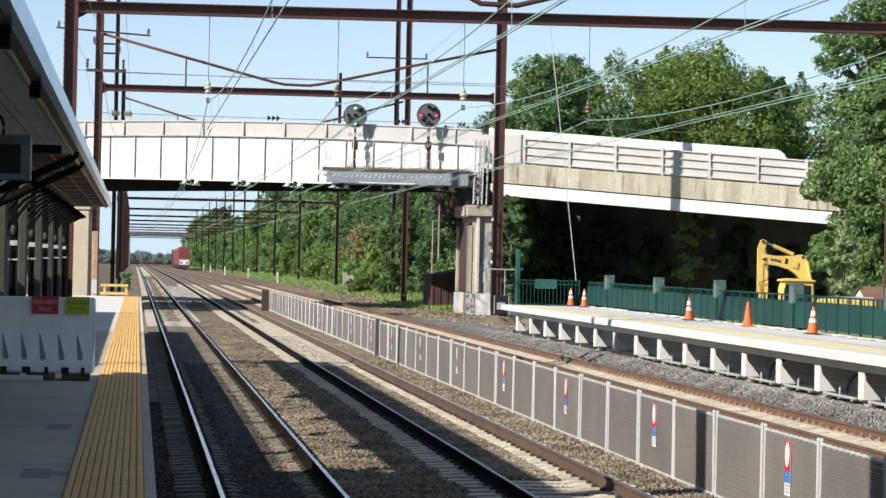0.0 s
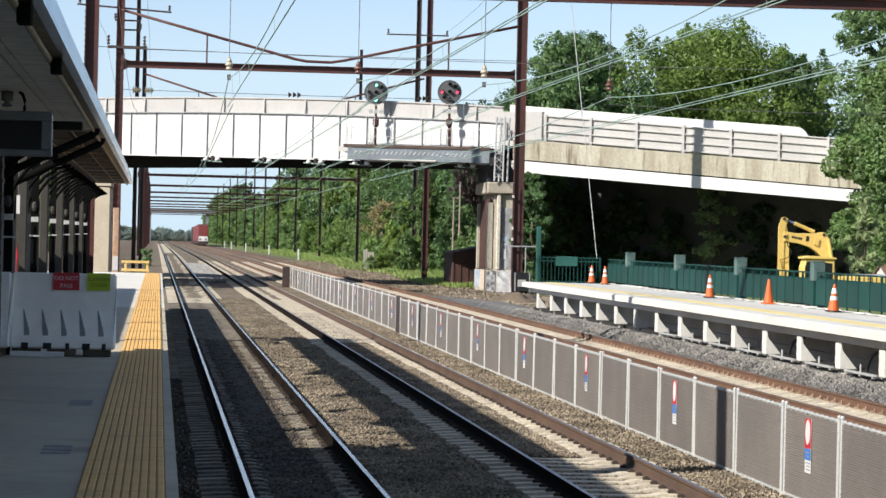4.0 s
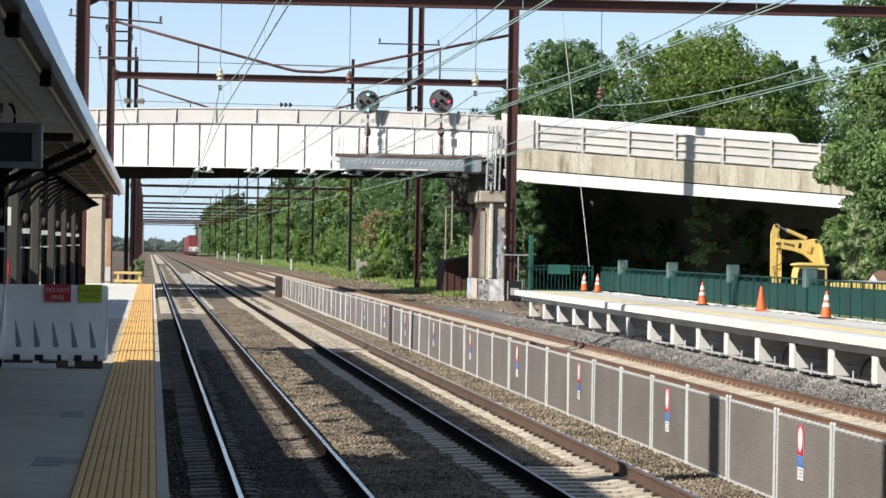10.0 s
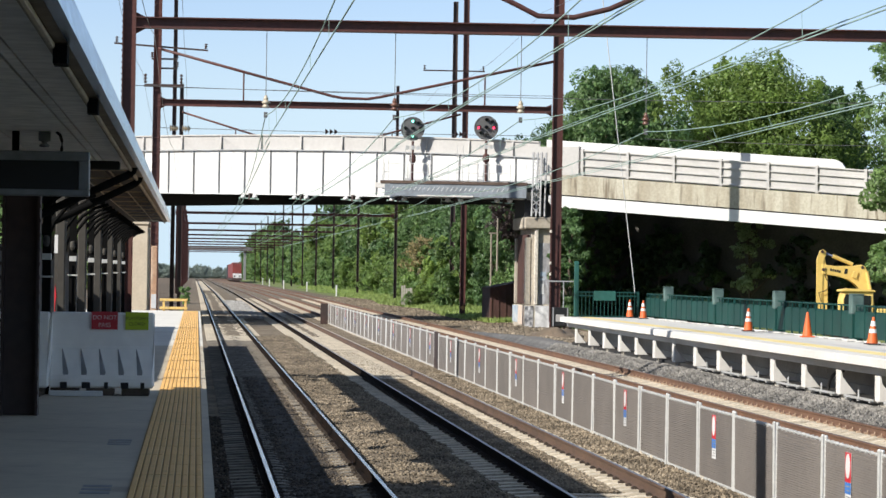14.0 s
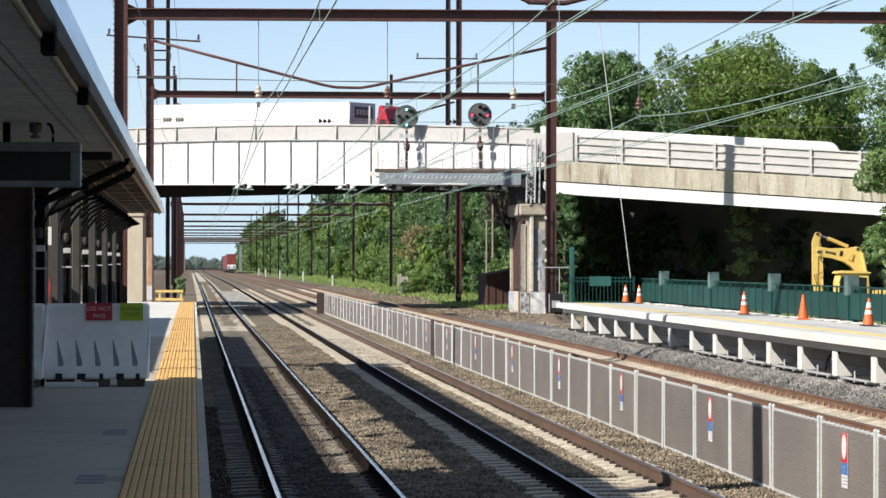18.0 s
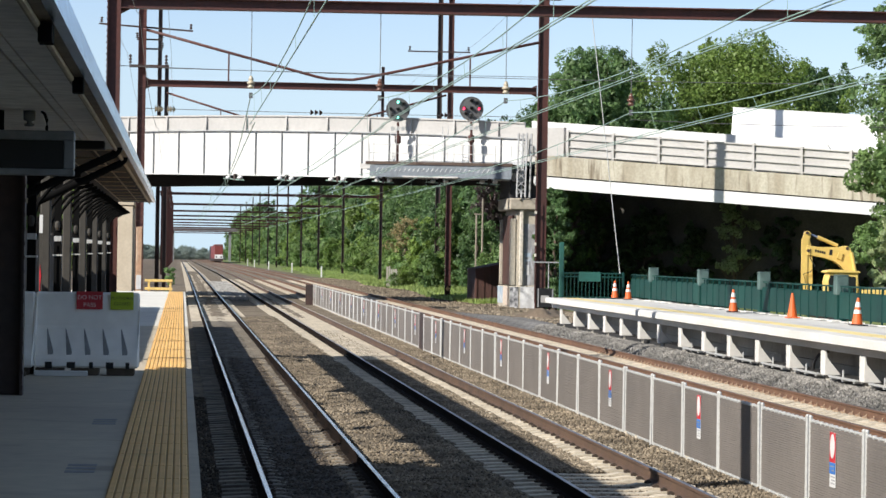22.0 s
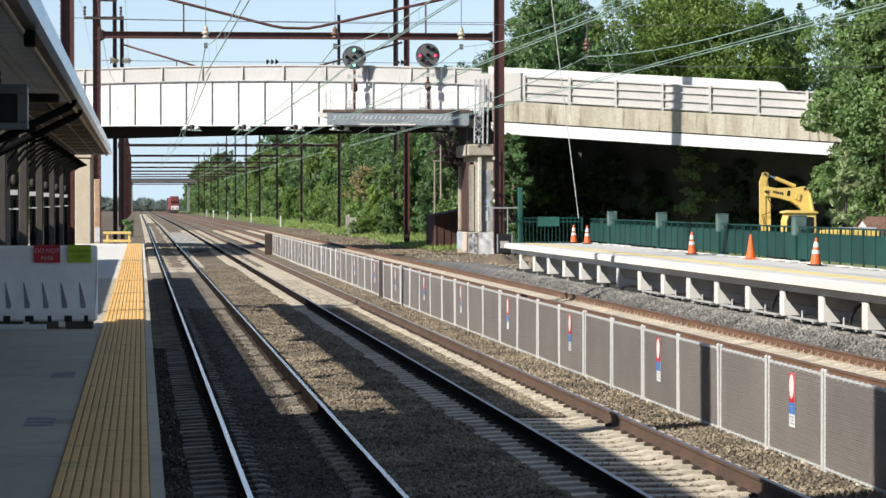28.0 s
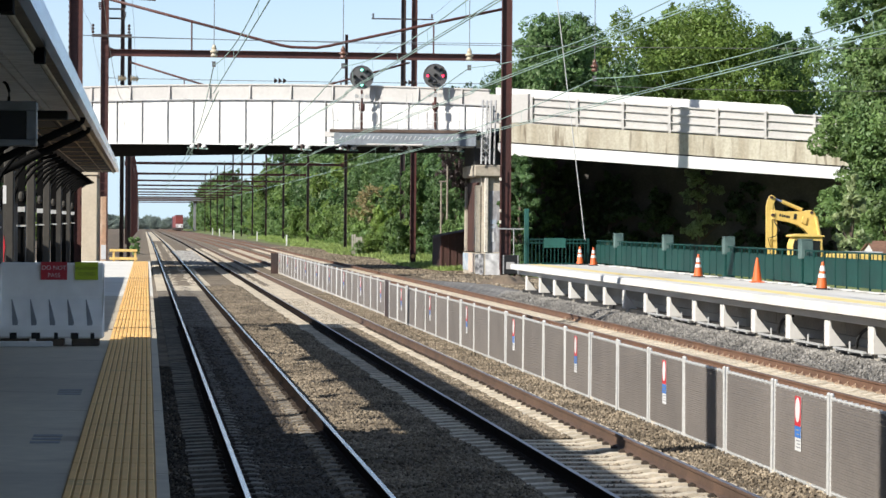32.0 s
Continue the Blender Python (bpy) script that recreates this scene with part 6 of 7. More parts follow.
        part("board", bm, M_CONCRETE, f)
    p = thing("utility_pole", (22.75, 214, 0), "weathered grey wooden utility pole with crossarm among trees", "utility pole")
    for x, h in ((-0.25, 5.86), (0.22, 7.1)):
        bm = empty_bm()
        rod(bm, (x, 0, -0.4), (x, 0, h), 0.09, 8, 0.07)
        part("pole", bm, M_POLEWOOD, p)
    bm = empty_bm()
    box(bm, -0.42, 0.26, -0.06, 0.06, 5.88, 5.98)
    part("arm", bm, M_POLEWOOD, p)


M_MARKER = material("orange_marker", (0.75, 0.42, 0.15), 0.6, grain=5, bump=0.0)
M_POLEWOOD = material("weathered_pole_wood", (0.30, 0.26, 0.21), 0.9, second=(0.22, 0.19, 0.15), grain=9, coarse=1, bump=0.2)


# ---- trees ----
def crown_mesh(name, seed, radius, height, blobs, leaves, size, mat, low=0.25):
    """A crown: leaf blades scattered through and over many uneven clumps."""
    rng = np.random.default_rng(seed)
    c, s = [], []
    for _ in range(int(blobs * 1.5)):
        u = rng.random()
        z = low + (1 - low) * u
        spread = math.sin(math.pi * min(1.0, 0.16 + 0.80 * u)) ** 0.7
        a, q = rng.uniform(0, 2 * math.pi), math.sqrt(rng.random())
        q *= 0.82 + 0.24 * math.sin(3 * a + seed + 5 * u) + 0.14 * math.sin(7 * a + 2 * seed - 9 * u)
        c.append((radius * spread * q * math.cos(a), radius * spread * q * math.sin(a), height * z * (1 + 0.05 * math.sin(4 * a + seed))))
        s.append(radius * rng.uniform(0.10, 0.24))
    # leafy sprays standing out of the clumps
    for i in rng.choice(len(c), int(blobs * 2.2)):
        d = rng.normal(size=3) * np.array([1, 1, 0.8]) + np.array([0, 0, 0.45])
        d /= np.linalg.norm(d)
        for reach, wide in ((0.95, 0.36), (1.2, 0.27), (1.42, 0.17)):
            q = np.array(c[i]) + d * s[i] * reach
            if q[2] > height * low * 0.6:
                c.append(tuple(q))
                s.append(s[i] * wide * rng.uniform(0.8, 1.2))
    c, s = np.array(c), np.array(s)
    k = rng.choice(len(c), leaves, p=s ** 1.8 / (s ** 1.8).sum())
    d = rng.normal(size=(leaves, 3))
    d /= np.linalg.norm(d, axis=1)[:, None]
    r = s[k] * (0.55 + 0.5 * rng.random(leaves) ** 0.5)
    p = c[k] + d * r[:, None] * np.array([1, 1, 0.8])
    n = d + rng.normal(size=(leaves, 3)) * 0.6 + np.array([0, 0, 0.35])
    n /= np.linalg.norm(n, axis=1)[:, None]
    u = np.cross(n, rng.normal(size=(leaves, 3)))
    u /= np.linalg.norm(u, axis=1)[:, None]
    w = np.cross(n, u)
    h = (size * rng.uniform(0.5, 1.3, leaves))[:, None]
    g = h * rng.uniform(0.45, 0.8, leaves)[:, None]
    v = np.stack([p - u * h - w * g * 0.6, p + u * h, p + w * g * 1.5], 1).reshape(-1, 3)
    f = np.arange(leaves * 3).reshape(-1, 3)
    return soup(name, v, f, mat), c


def tree(x, y, z, seed, radius, height, mat, label, blobs=70, leaves=16000, size=0.26, low=0.25, name="tree"):
    t = thing(name, (x, y, z), label, "tree" if name == "tree" else "bush", "trees beside the line" if name == "tree" else "bushes on the bank")
    me, clumps = crown_mesh("crown", seed, radius, height, blobs, leaves, size, mat, low)
    crown = new("crown", me)
    crown.parent = t
    bm = empty_bm()
    r0 = max(0.07, height * 0.022)
    pts = [(0, 0, -0.5), (r0 * 0.5, 0, height * 0.25), (-r0 * 0.4, r0, height * 0.5), (r0 * 0.3, 0, height * 0.8)]
    for i, (a, b) in enumerate(zip(pts, pts[1:])):
        rod(bm, a, b, r0 * (1 - i * 0.27), 8, r0 * (0.73 - i * 0.27) if i < 2 else r0 * 0.15)
    rng = random.Random(seed)
    for q in rng.sample(list(map(tuple, clumps[:int(blobs * 1.5)])), 14):
        f = min(0.75, max(0.15, q[2] / height - 0.2))
        rod(bm, (0, 0, height * f), q, r0 * 0.38, 5, r0 * 0.08)
    part("trunk", bm, M_BARK, t)
    return t


def placed(ob, x, y, z, turn, scale, tall=1.0):
    c = copy_thing(ob, pose(x, y, z, 0, 0, turn))
    c.scale = (scale, scale, scale * tall)
    return c


def build_trees():
    # two big trees behind the bridge
    tree(29.8, 205, 0, 11, 5.9, 16.9, M_LEAF_H, "tall green tree with an open crown behind the bridge", 120, 60000, 0.15, 0.3)
    tree(42.0, 212, 0, 12, 9.1, 18.3, M_LEAF_B, "broad sunlit green tree behind the bridge railing", 170, 130000, 0.135, 0.25)
    tree(49.2, 216, 0, 15, 5.6, 16.6, M_LEAF_A, "green tree among others behind the bridge", 110, 60000, 0.15, 0.2)
    tree(56.5, 224, 0, 18, 6.5, 12.5, M_LEAF_A, "leafy tree beyond the end of the bridge", 80, 20000, 0.2, 0.1)
    tree(35.5, 222, 0, 19, 6.0, 16.5, M_LEAF_A, "tall dark green tree behind the bridge", 70, 20000, 0.2, 0.3)
    # near trees beside the yard
    tree(42.0, 141, -0.3, 13, 6.6, 22.5, M_LEAF_E, "large leafy tree behind the yard", 180, 90000, 0.13, 0.1)
    tree(37.9, 138, -0.3, 57, 4.6, 18.5, M_LEAF_E, "tall leafy tree overhanging the bridge railing", 190, 120000, 0.12, 0.15)
    tree(36.2, 135, -0.3, 53, 3.5, 12.4, M_LEAF_E, "low spreading tree hiding the end of the bridge", 90, 60000, 0.12, 0.05)
    tree(31.3, 123, -0.3, 14, 0.95, 5.1, M_LEAF_D, "pale young tree with narrow silvery leaves", 34, 4200, 0.12, 0.1)
    tree(42.3, 129.7, -0.3, 16, 4.6, 12.2, M_LEAF_E, "leafy tree beyond the yard", 80, 26000, 0.16, 0.05)
    tree(24.0, 178, 0, 17, 3.4, 9.0, M_LEAF_B, "bushy sunlit tree beside the bridge pier", 60, 22000, 0.14, 0.1)
    tree(21.4, 160.3, -0.2, 51, 1.35, 6.6, M_LEAF_A, "leafy shrub growing up beside the bridge pier", 60, 22000, 0.10, 0.03, "bush")
    tree(-0.45, 126, -0.25, 54, 0.55, 2.3, M_LEAF_L, "small bright bush beyond the platform end", 20, 1500, 0.07, 0.1, "bush")
    # growth under the side span, its shade put into the dark leaf colour
    dark = tree(36.4, 166.8, 0, 21, 2.2, 5.2, M_LEAF_C, "bush under the bridge, shade put into its leaf colour", 40, 6000, 0.15, 0.05, "bush")
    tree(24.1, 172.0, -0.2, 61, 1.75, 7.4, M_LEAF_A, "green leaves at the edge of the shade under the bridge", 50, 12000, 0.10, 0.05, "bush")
    # pale leaves here stand in for sky light caught by the bush
    tree(33.2, 167.5, -0.2, 62, 1.7, 6.6, M_LEAF_D, "leafy bush under the bridge, pale colour standing in for sky light", 24, 2600, 0.11, 0.3, "bush")
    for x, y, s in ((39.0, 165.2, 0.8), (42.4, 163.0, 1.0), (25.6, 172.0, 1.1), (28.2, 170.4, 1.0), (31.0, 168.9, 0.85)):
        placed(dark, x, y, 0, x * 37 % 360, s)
    # bank on the far side of the line
    a = tree(27.0, 262, 0, 31, 5.0, 11.5, M_LEAF_A, "leafy tree on the railway bank", 90, 31000, 0.15, 0.04)
    b = tree(30.0, 285, 0, 32, 5.6, 13.5, M_LEAF_F, "leafy dark green tree on the railway bank", 90, 31000, 0.155, 0.04)
    c = tree(24.6, 246, 0, 33, 2.8, 4.4, M_LEAF_B, "round leafy bush on the verge", 40, 11000, 0.12, 0.0, "bush")
    a2 = tree(27.5, 372, 0, 41, 5.0, 11.5, M_LEAF_B, "leafy tree on the railway bank", 60, 8000, 0.30, 0.04)
    b2 = tree(31.0, 392, 0, 42, 5.6, 13.5, M_LEAF_A, "leafy dark green tree on the railway bank", 60, 8000, 0.31, 0.04)
    d = tree(23.8, 270, 0, 34, 2.6, 4.6, M_LEAF_L, "bright lime green bush on the verge", 36, 9000, 0.13, 0.0, "bush")
    e = tree(28.4, 300, 0, 35, 4.2, 10.0, M_LEAF_A, "leafy tree with hanging boughs on the railway bank", 45, 11000, 0.20, 0.02)
    tree(22.6, 282, 0, 36, 2.3, 6.2, M_LEAF_T, "bush with tan blossom among the green bank", 40, 2600, 0.12, 0.45, "bush")
    tree(24.8, 224.5, 0, 37, 1.9, 9.4, M_LEAF_P, "small tree with dark purple leaves behind the pier", 60, 9000, 0.10, 0.55)
    r = random.Random(8)
    y = 236.0
    while y < 1420:
        for base, x0, s0 in ((a if y < 345 else a2, 26.8, 0.85), (b if y < 345 else b2, 31.5, 1.0)):
            s = s0 * r.uniform(0.8, 1.15) * (1 if y < 420 else 1.1 if y < 860 else 1.3)
            placed(base, x0 + r.uniform(-1.2, 1.5) - (1.0 if y > 860 else 0), y + r.uniform(-3, 3), dip(y), r.uniform(0, 360), s, r.uniform(0.9, 1.15))
        if y < 600:
            placed(c, 23.5 + r.uniform(-0.5, 1.0), y + r.uniform(-3, 3), 0, r.uniform(0, 360), r.uniform(0.6, 1.15))
            placed(d, 22.6 + r.uniform(-0.7, 1.4), y + r.uniform(2, 8), 0, r.uniform(0, 360), r.uniform(0.4, 1.1), r.uniform(0.8, 1.4))
            placed(e, 26.2 + r.uniform(-0.8, 2.5), y + r.uniform(-4, 7), 0, r.uniform(0, 360), r.uniform(0.55, 1.0), r.uniform(0.85, 1.3))
        y += 11 if y < 330 else 19 if y < 500 else 32
    for x, y, s in ((23.2, 196, 0.9), (25.5, 205, 1.1), (23.6, 209.5, 0.72), (24.5, 226, 1.0), (28.2, 190, 1.0), (23.6, 300, 0.9), (23.0, 340, 0.8)):
        placed(c, x, y, 0, x * 91 % 360, s)
    for x, y, s in ((28, 230, 0.95), (33, 240, 1.1), (37, 250, 1.2), (44, 238, 1.2)):
        placed(b, x, y, 0, x * 53 % 360, s)
    for x, y, s in ((18.5, 243.4, 0.26), (19.4, 244.0, 0.36), (19.3, 251, 0.36), (20.2, 250, 0.42), (21.2, 252, 0.5), (20.9, 236, 0.4)):
        placed(d, x, y, -0.1, x * 77 % 360, s)
    for x, y, s in ((21.7, 230, 0.62), (23.4, 222, 0.55)):
        placed(e, x, y, 0, x * 131 % 360, s, 1.1)
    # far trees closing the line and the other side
    # the far trees' paleness is distance haze put into the leaf colour
    far = tree(-70, 1290, 0, 43, 5.0, 6.4, M_LEAF_S, "distant tree closing the line, haze put into its leaf colour", 90, 5000, 0.34, 0.0)
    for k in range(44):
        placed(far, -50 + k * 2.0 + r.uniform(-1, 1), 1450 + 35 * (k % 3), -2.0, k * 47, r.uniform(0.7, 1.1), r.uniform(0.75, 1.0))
    for k in range(10):
        placed(a2, -13 - 2.5 * (k % 3), 190 + k * 55, 0, k * 61, 0.9 + 0.1 * (k % 3))


M_LEAF_H = leafy("ash_leaves", (0.065, 0.13, 0.042), (0.23, 0.33, 0.10))
M_LEAF_G = leafy("grass_blades", (0.15, 0.21, 0.04), (0.45, 0.52, 0.12))
M_LEAF_L = leafy("lime_leaves", (0.085, 0.155, 0.04), (0.28, 0.39, 0.105))
M_LEAF_T = leafy("tan_blossom_leaves", (0.06, 0.10, 0.03), (0.50, 0.36, 0.19))
M_LEAF_P = leafy("purple_leaves", (0.035, 0.027, 0.026), (0.10, 0.07, 0.066))
# pale, low-contrast grey-green that stands in for haze over the far trees
M_LEAF_S = leafy("hazed_leaves", (0.20, 0.25, 0.22), (0.31, 0.37, 0.32))
M_LEAF_F = leafy("deep_green_leaves", (0.03, 0.070, 0.026), (0.13, 0.205, 0.070))
M_LEAF_E = leafy("broad_leaves", (0.07, 0.135, 0.034), (0.28, 0.37, 0.115))


def grass_tufts():
    """Long grass and weeds on the verge."""
    rng = np.random.default_rng(9)
    n = 42000
    y = 172 + 330 * rng.random(n) ** 1.6
    x = 17.9 + 6.2 * rng.random(n) ** 0.8 + 0.6 * np.sin(y * 0.09)
    base = np.stack([x, y, np.full(n, -0.15)], -1)
    h = rng.uniform(0.15, 0.75, n) * (0.4 + 0.6 * (x - 17.9) / 6.2)
    a = rng.uniform(0, 2 * math.pi, n)
    side = np.stack([np.cos(a), np.sin(a), 0 * a], -1) * rng.uniform(0.04, 0.10, n)[:, None]
    tip = base + np.stack([rng.normal(0, 0.12, n), rng.normal(0, 0.12, n), h], -1)
    v = np.stack([base - side, base + side, tip], 1).reshape(-1, 3)
    ob = new("verge_grass", soup("verge_grass", v, np.arange(3 * n).reshape(-1, 3), M_LEAF_G))
    tagged(ob, "long green grass and weeds on the verge", "grass", kind="stuff")


# ---- road approaches ----
def build_approaches():
    bm = empty_bm()
    prism(bm, [(-330, -0.4), (-43.1, -0.4), (-43.1, 9.14), (-330, 9.14)], 0.1, 14)
    structure("embankment_west", bm, M_SOIL, "plain earth embankment carrying the road", "embankment").matrix_basis = CROSSING
    bm = empty_bm()
    prism(bm, [(36.9, -0.4), (230, -0.4), (230, 0.2), (98, 0.2), (36.9, fall(8.3, 36.8))], 0.1, 9.5)
    structure("embankment_east", bm, M_SOIL, "plain earth embankment carrying the road", "embankment").matrix_basis = CROSSING
    # added wall, set close behind the deck so the opening reads as shade
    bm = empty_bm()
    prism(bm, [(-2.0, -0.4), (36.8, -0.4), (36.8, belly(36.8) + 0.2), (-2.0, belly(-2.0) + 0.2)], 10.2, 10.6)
    structure("wall_abutment", bm, M_BRICKWALL, "added dark wall filling the shade under the bridge", "wall").matrix_basis = CROSSING
    bm = empty_bm()
    box(bm, 24.3, 25.7, 0.6, 9.2, -0.4, 4.95)
    structure("wall_pier", bm, M_PIERCON, "concrete end pier of the side span", "pier").matrix_basis = CROSSING


def build_overpass():
    t = thing("distant_overpass", (9.5, 1150, 0), "grey concrete overpass crossing the line far away", "bridge", kind="structure")
    for name, dims in (("deck", (-14, 15, -4, 4, 10.2, 11.0)), ("parapet", (-14, 15, -4.2, -4.001, 10.4, 12.0)), ("pier", (-12.5, -11.5, -3, 3, -2.0, 10.2)), ("pier", (10.5, 11.5, -3, 3, -2.0, 10.2))):
        bm = empty_bm()
        box(bm, *dims)
        part(name, bm, M_GREYFRAME, t)


# ---- moving things ----
M_TRUCKWHITE = material("trailer_white", (0.80, 0.80, 0.79), 0.5, second=(0.77, 0.77, 0.76), grain=3, coarse=0.4, bump=0.02, spread=0.03)
M_TRUCKRED = material("truck_red", (0.42, 0.02, 0.035), 0.3, grain=4, bump=0.0, spread=0.06)
# grey that puts part of the front face's shade into its colour
M_TRUCKGREY = material("shaded_trailer_front", (0.52, 0.53, 0.56), 0.55, grain=4, bump=0.02)
M_TRAINRED = material("weathered_red_paint", (0.21, 0.036, 0.03), 0.6, second=(0.15, 0.03, 0.026), grain=4, coarse=0.6, bump=0.03, spread=0.08)
M_WAGON = material("dark_blue_wagon", (0.02, 0.028, 0.042), 0.95, grain=4, coarse=0.5, bump=0.05)


def wheel(parent, x, y, z, r, w):
    bm = empty_bm()
    bmesh.ops.create_cone(bm, cap_ends=True, segments=18, radius1=r, radius2=r, depth=w, matrix=Matrix.Rotation(math.pi / 2, 4, "X"))
    tyre = part("tyre", bm, M_BLACKRUB, parent)
    tyre.location = (x, y, z)
    bm = empty_bm()
    bmesh.ops.create_cone(bm, cap_ends=True, segments=14, radius1=r * 0.55, radius2=r * 0.5, depth=w + 0.04, matrix=Matrix.Rotation(math.pi / 2, 4, "X"))
    part("rim", bm, M_GALV, tyre)


def build_truck():
    """Origin on the road under the trailer's front corner; it heads along +x."""
    t = thing("semi_truck", (-150, BY + 4.2, 8.4), "white box trailer truck with red sleeper tractor", "truck")
    bm = empty_bm()
    box(bm, -16.7, -0.05, -1.28, 1.28, 1.2, 4.02)
    part("trailer_box", bm, M_TRUCKWHITE, t, bevel=0.03)
    bm = empty_bm()
    box(bm, -0.045, 0.0, -1.27, 1.27, 1.2, 4.0)
    part("trailer_front", bm, M_TRUCKGREY, t)
    bm = empty_bm()
    box(bm, 0.0, 0.08, -1.0, 1.0, 2.9, 3.85)
    unit = part("cooling_unit", bm, M_TRUCKGREY, t, "grey cooling unit with dark marking", bevel=0.05)
    bm = empty_bm()
    box(bm, 0.081, 0.095, -0.9, 0.9, 3.05, 3.75)
    for k in range(5):
        box(bm, 0.096, 0.102, -0.72 + k * 0.3, -0.52 + k * 0.3, 3.25, 3.58, 1)
    part("marking_panel", bm, [M_SIGNALDARK, M_GREYPAINT], unit, "dark panel with pale marks")
    bm = empty_bm()
    for z in (1.2, 3.98):
        box(bm, -16.72, -0.03, -1.30, -1.281, z, z + 0.06)
    part("edge_rail", bm, M_GALV, t)
    bm = empty_bm()
    box(bm, -16.2, 1.69, -0.5, 0.5, 0.95, 1.19)
    part("chassis", bm, M_STEEL_DARK, t)
    bm = empty_bm()
    prism(bm, [(1.95, 2.53), (3.05, 2.53), (2.85, 3.0), (2.6, 3.6), (2.35, 3.78), (2.15, 3.74)], -1.15, 1.15)
    cab = part("cab", bm, M_TRUCKRED, t, bevel=0.06)
    bm = empty_bm()
    prism(bm, [(3.035, 2.60), (3.055, 2.60), (2.90, 2.93), (2.88, 2.92)], -1.0, 1.0)
    part("windscreen", bm, M_DARKGLASS, cab)
    bm = empty_bm()
    box(bm, 2.3, 2.75, -1.175, -1.155, 2.62, 2.9)
    part("side_window", bm, M_DARKGLASS, cab)
    bm = empty_bm()
    prism(bm, [(1.72, 0.9), (3.3, 0.9), (3.35, 1.6), (3.25, 2.3), (3.05, 2.52), (1.72, 2.5)], -1.18, 1.18)
    hood = part("hood", bm, M_TRUCKRED, t, bevel=0.08)
    for y0, y1 in ((-1.0, -0.55), (0.2, 0.9)):
        bm = empty_bm()
        box(bm, 3.26, 3.34, y0, y1, 1.85, 2.3)
        part("headlight", bm, M_GREYPAINT, hood, "pale headlight", bevel=0.02)
    bm = empty_bm()
    box(bm, 3.36, 3.42, -0.6, 0.6, 1.0, 1.7)
    part("grille", bm, M_GALV, t)
    for y in (-1.05, 1.05):
        bm = empty_bm()
        rod(bm, (1.4, y, 1.0), (1.4, y, 3.75), 0.07, 8)
        part("exhaust_pipe", bm, M_GALV, t)
        for x in (-15.0, -13.7, 0.5, 1.65, 2.75):
            wheel(t, x, y, 0.52, 0.52, 0.35)
    return t


def build_train():
    cars = []
    for k in range(8):
        if k < 2:
            t = thing("rail_vehicle", (12.62, 760 + k * 19, 0), "tall red rail vehicle with white lower end", "rail vehicle", "receding freight train")
            body, L, H = M_TRAINRED, 18.0, 5.7
        else:
            t = thing("freight_wagon", (12.62, 760 + k * 19, 0), "red boxy freight wagon in a train" if k < 6 else "dark blue freight wagon in a train", "railway wagon", "receding freight train")
            body, L, H = (M_TRAINRED if k < 6 else M_WAGON), 17.5, 5.4
        bm = empty_bm()
        prism(bm, [(-1.3, 1.1), (1.3, 1.1), (1.3, H - 0.15), (1.2, H), (-1.2, H), (-1.3, H - 0.15)], 0, L)
        part("body", bm, body, t, bevel=0.06)
        if k < 2:
            bm = empty_bm()
            box(bm, -1.25, 1.25, -0.03, -0.002, 1.15, 2.45)
            part("front_panel", bm, M_SIGNWHITE, t, "white lower front panel")
            for x in (-0.95, 0.95):
                bm = empty_bm()
                box(bm, x * 0.8 - 0.25, x * 0.8 + 0.25, -0.05, -0.031, 1.35, 1.9)
                part("front_marking", bm, M_SIGNALGREY, t)
            bm = empty_bm()
            box(bm, -1.28, 1.28, -0.05, -0.003, 5.3, 5.45)
            part("roof_edge", bm, M_SIGNALGREY, t)
        bm = empty_bm()
        prism(bm, [(-1.35, 0.35), (1.35, 0.35), (1.45, 1.1), (-1.45, 1.1)], -0.4, L)
        part("underframe", bm, M_STEEL_DARK, t)
        for y in (1.2, 3.4, L - 3.4, L - 1.2):
            for x in (-0.75, 0.75):
                bm = empty_bm()
                bmesh.ops.create_cone(bm, cap_ends=True, segments=16, radius1=0.5, radius2=0.5, depth=0.14, matrix=Matrix.Translation((x, y, 0.5)) @ Matrix.Rotation(math.pi / 2, 4, "Y"))
                part("wheel", bm, M_STEEL_DARK, t)
        cars.append(t)
    return cars


# ---- build ----
build_ground()
build_tracks()
build_shoulder()
build_near_platform()
build_canopy()
build_far_platform()
build_bridge()
build_approaches()
build_overpass()
build_catenary()
build_wires()
build_signals()
build_barriers()
build_cones()
build_green_fence()
build_excavator()
build_yard()
build_trees()
grass_tufts()
build_fence()
truck = build_truck()
train = build_train()
stones("ballast_stones", "loose brown-grey ballast stones between the rails", M_STONE, [(6.5, 7.85, 16, 120, -0.24, 19000), (7.95, 8.3, 30, 90, -0.24, 2000), (5.32, 6.08, 40, 110, -0.205, 12000), (5.05, 6.35, 16, 45, -0.235, 6000), (2.22, 2.5, 14, 115, -0.206, 4500)], 0.033)
stones("oily_ballast_stones", "dark oil-stained ballast stones along the platform track", M_OILSTONE, [(0.3, 1.0, 14, 60, -0.24, 7000), (1.17, 2.24, 14, 115, -0.206, 22000)], 0.034)
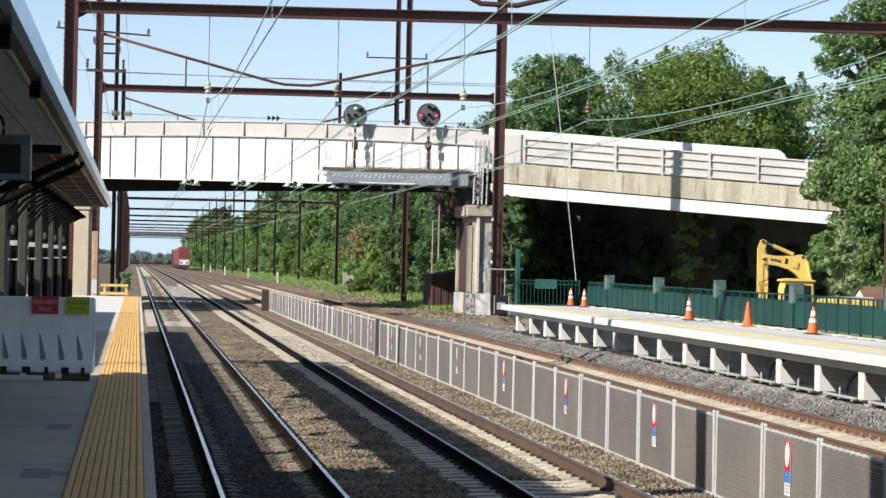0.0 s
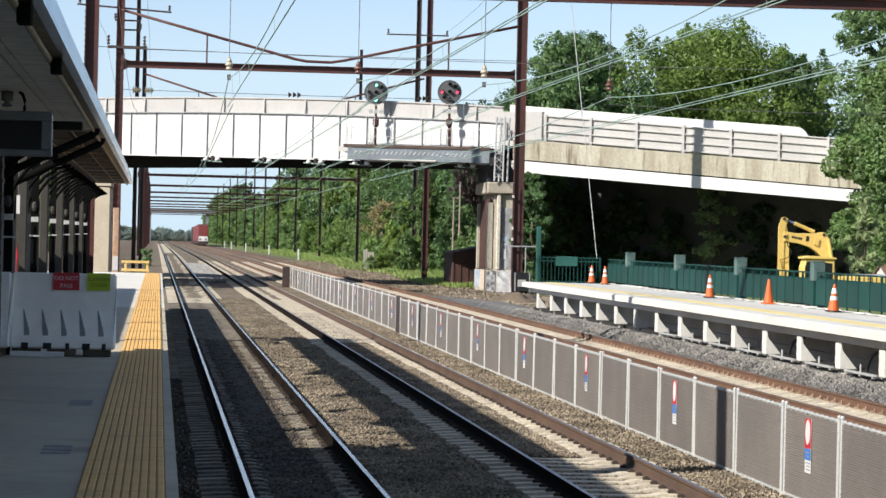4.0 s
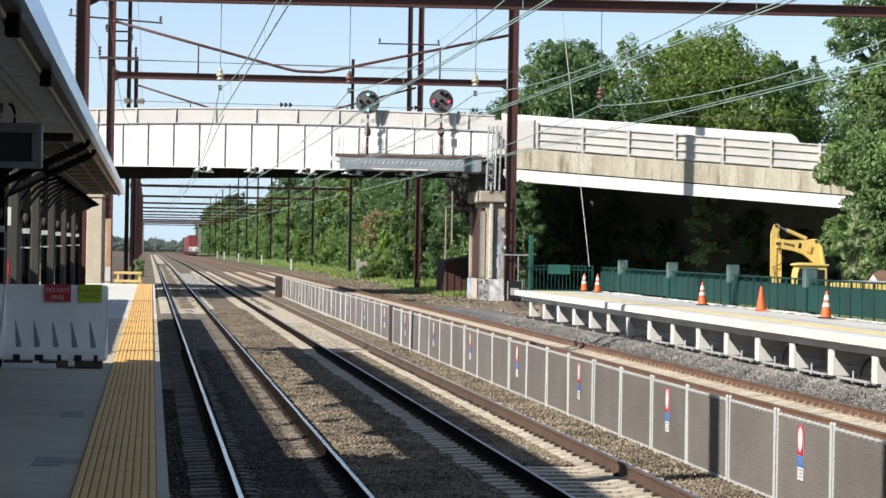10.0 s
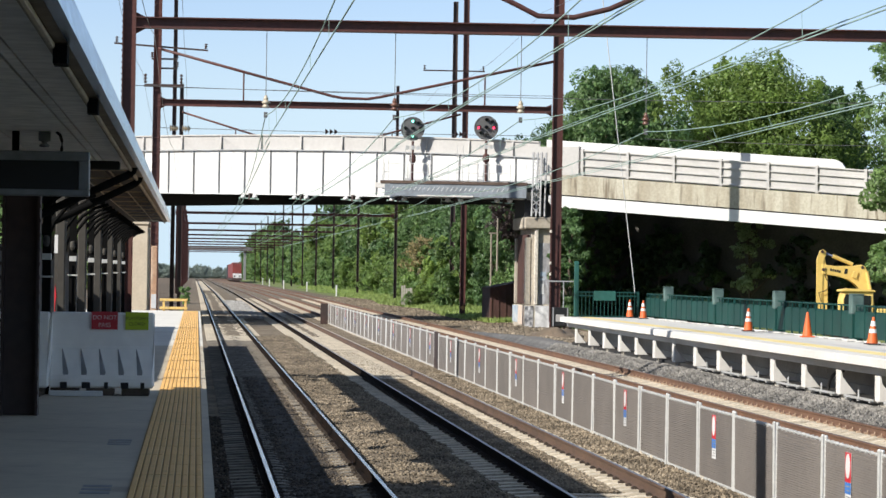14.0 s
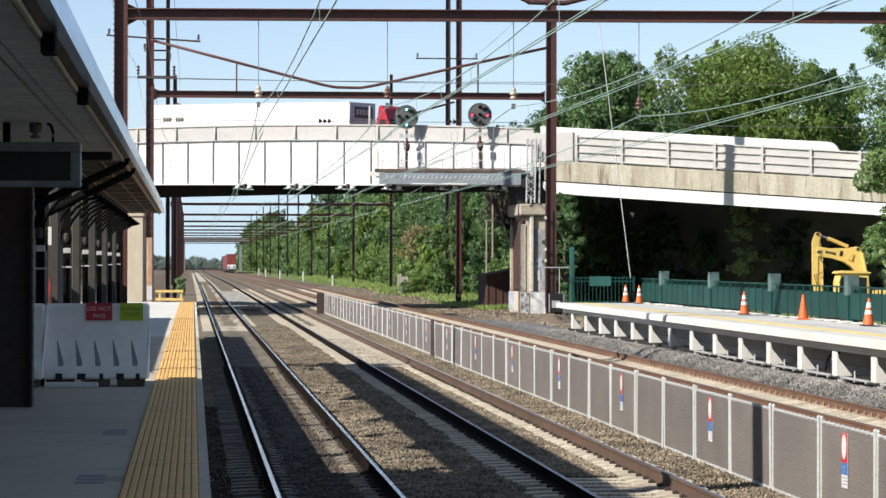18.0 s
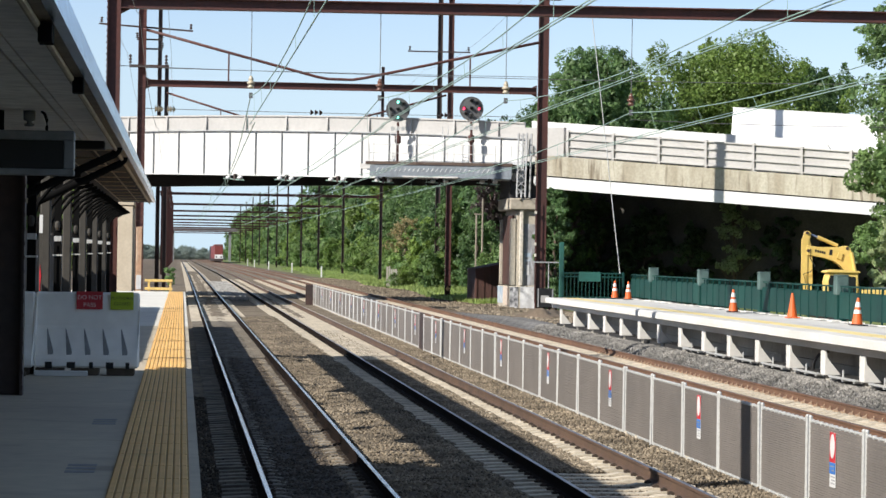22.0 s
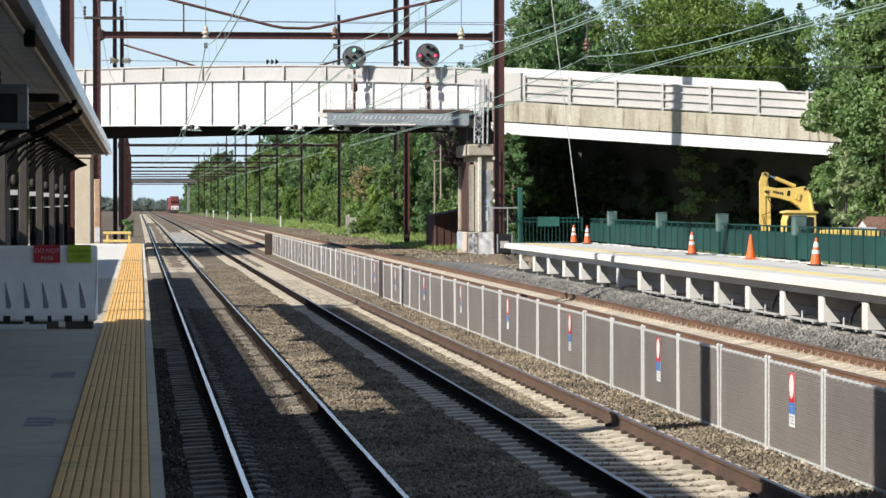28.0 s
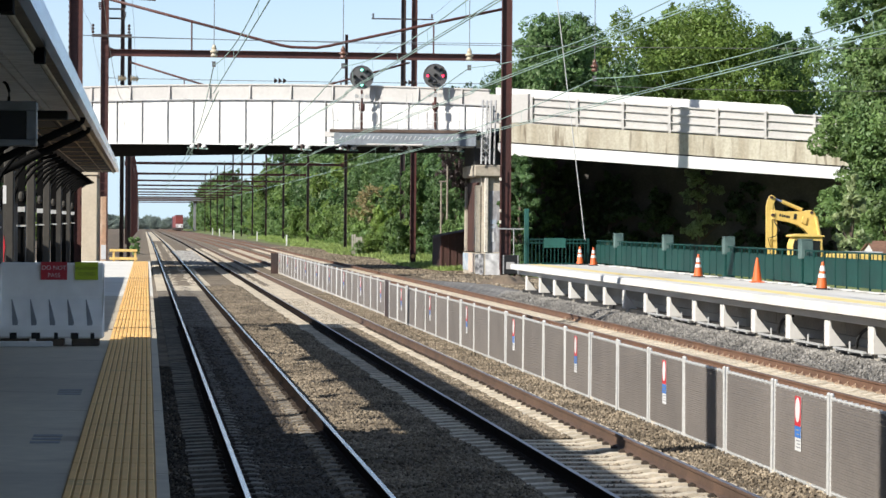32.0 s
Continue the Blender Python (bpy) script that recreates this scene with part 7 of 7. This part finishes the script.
stones("shoulder_stones", "loose brown ballast stones heaped between two tracks", M_STONE, [(2.68, 4.5, 14, 80, 0.008, 44000), (2.68, 4.5, 80, 130, 0.008, 11000)], 0.031, follow="shoulder")
stones("pale_spill", "pale crushed stone spilled between two tracks", M_WHITESTONE, [(2.8, 4.6, 178, 275, -0.2, 4200)], 0.085)
stones("rubble", "broken stones and gravel scattered by the bridge pier", M_STONE, [(15.2, 21.0, 112, 162, 0.03, 6000), (14.2, 19.5, 162, 330, 0.03, 9000)], 0.075, follow=True)
stones("grey_ballast_stones", "loose new grey ballast stones beside the far platform", M_GREYSTONE, [(13.6, 15.4, 38, 112, 0.012, 26000)], 0.038, follow=True)


def motions():
    # the truck runs along its lane 3.4 m behind the girder; u is its way along the crossing
    lane = 3.4
    seen = ((15.5, -11.5), (16.5, -3.0), (17.8, 7.9), (19.0, 17.9), (19.6, 23.05), (20.6, 32.85), (21.5, 42.8), (22.5, 54.7))
    way = []
    for t, side in seen:
        r = side / (BY + 2.4)
        y = (BY + math.tan(SKEW) * 20.1 + lane / math.cos(SKEW)) / (1 + math.tan(SKEW) * r)
        way.append((t, (r * y - 20.1) * math.cos(SKEW) - (y - BY) * math.sin(SKEW)))
    (ta, ua), (tb, ub) = way[0], way[1]
    before = (ub - ua) / (tb - ta)
    (tc, uc), (td, ud) = way[-2], way[-1]
    after = (ud - uc) / (td - tc)
    way = [(t, ua + before * (t - ta)) for t in (0.0, 8.0, 13.0)] + way + [(t, ud + after * (t - td)) for t in (26.0, 32.0)]
    rows = []
    for t, u in way:
        slope = (road(u + 1) - road(u - 13)) / 14 if u < 45 else -0.05
        z = road(max(u, -43)) + 0.01 if u < 60 else 3.9 - 0.05 * (u - 60) * 0.5
        rows.append((t, CROSSING @ pose(u + 0.7, lane, z, 0, math.degrees(math.atan(-slope)), -9)))
    walk(truck, rows)
    for k, car in enumerate(train):
        walk(car, [(t, pose(12.62, y + 19 * k, dip(y + 19 * k))) for t, y in ((0, 729), (9, 795), (19, 873), (32, 1010))])


motions()
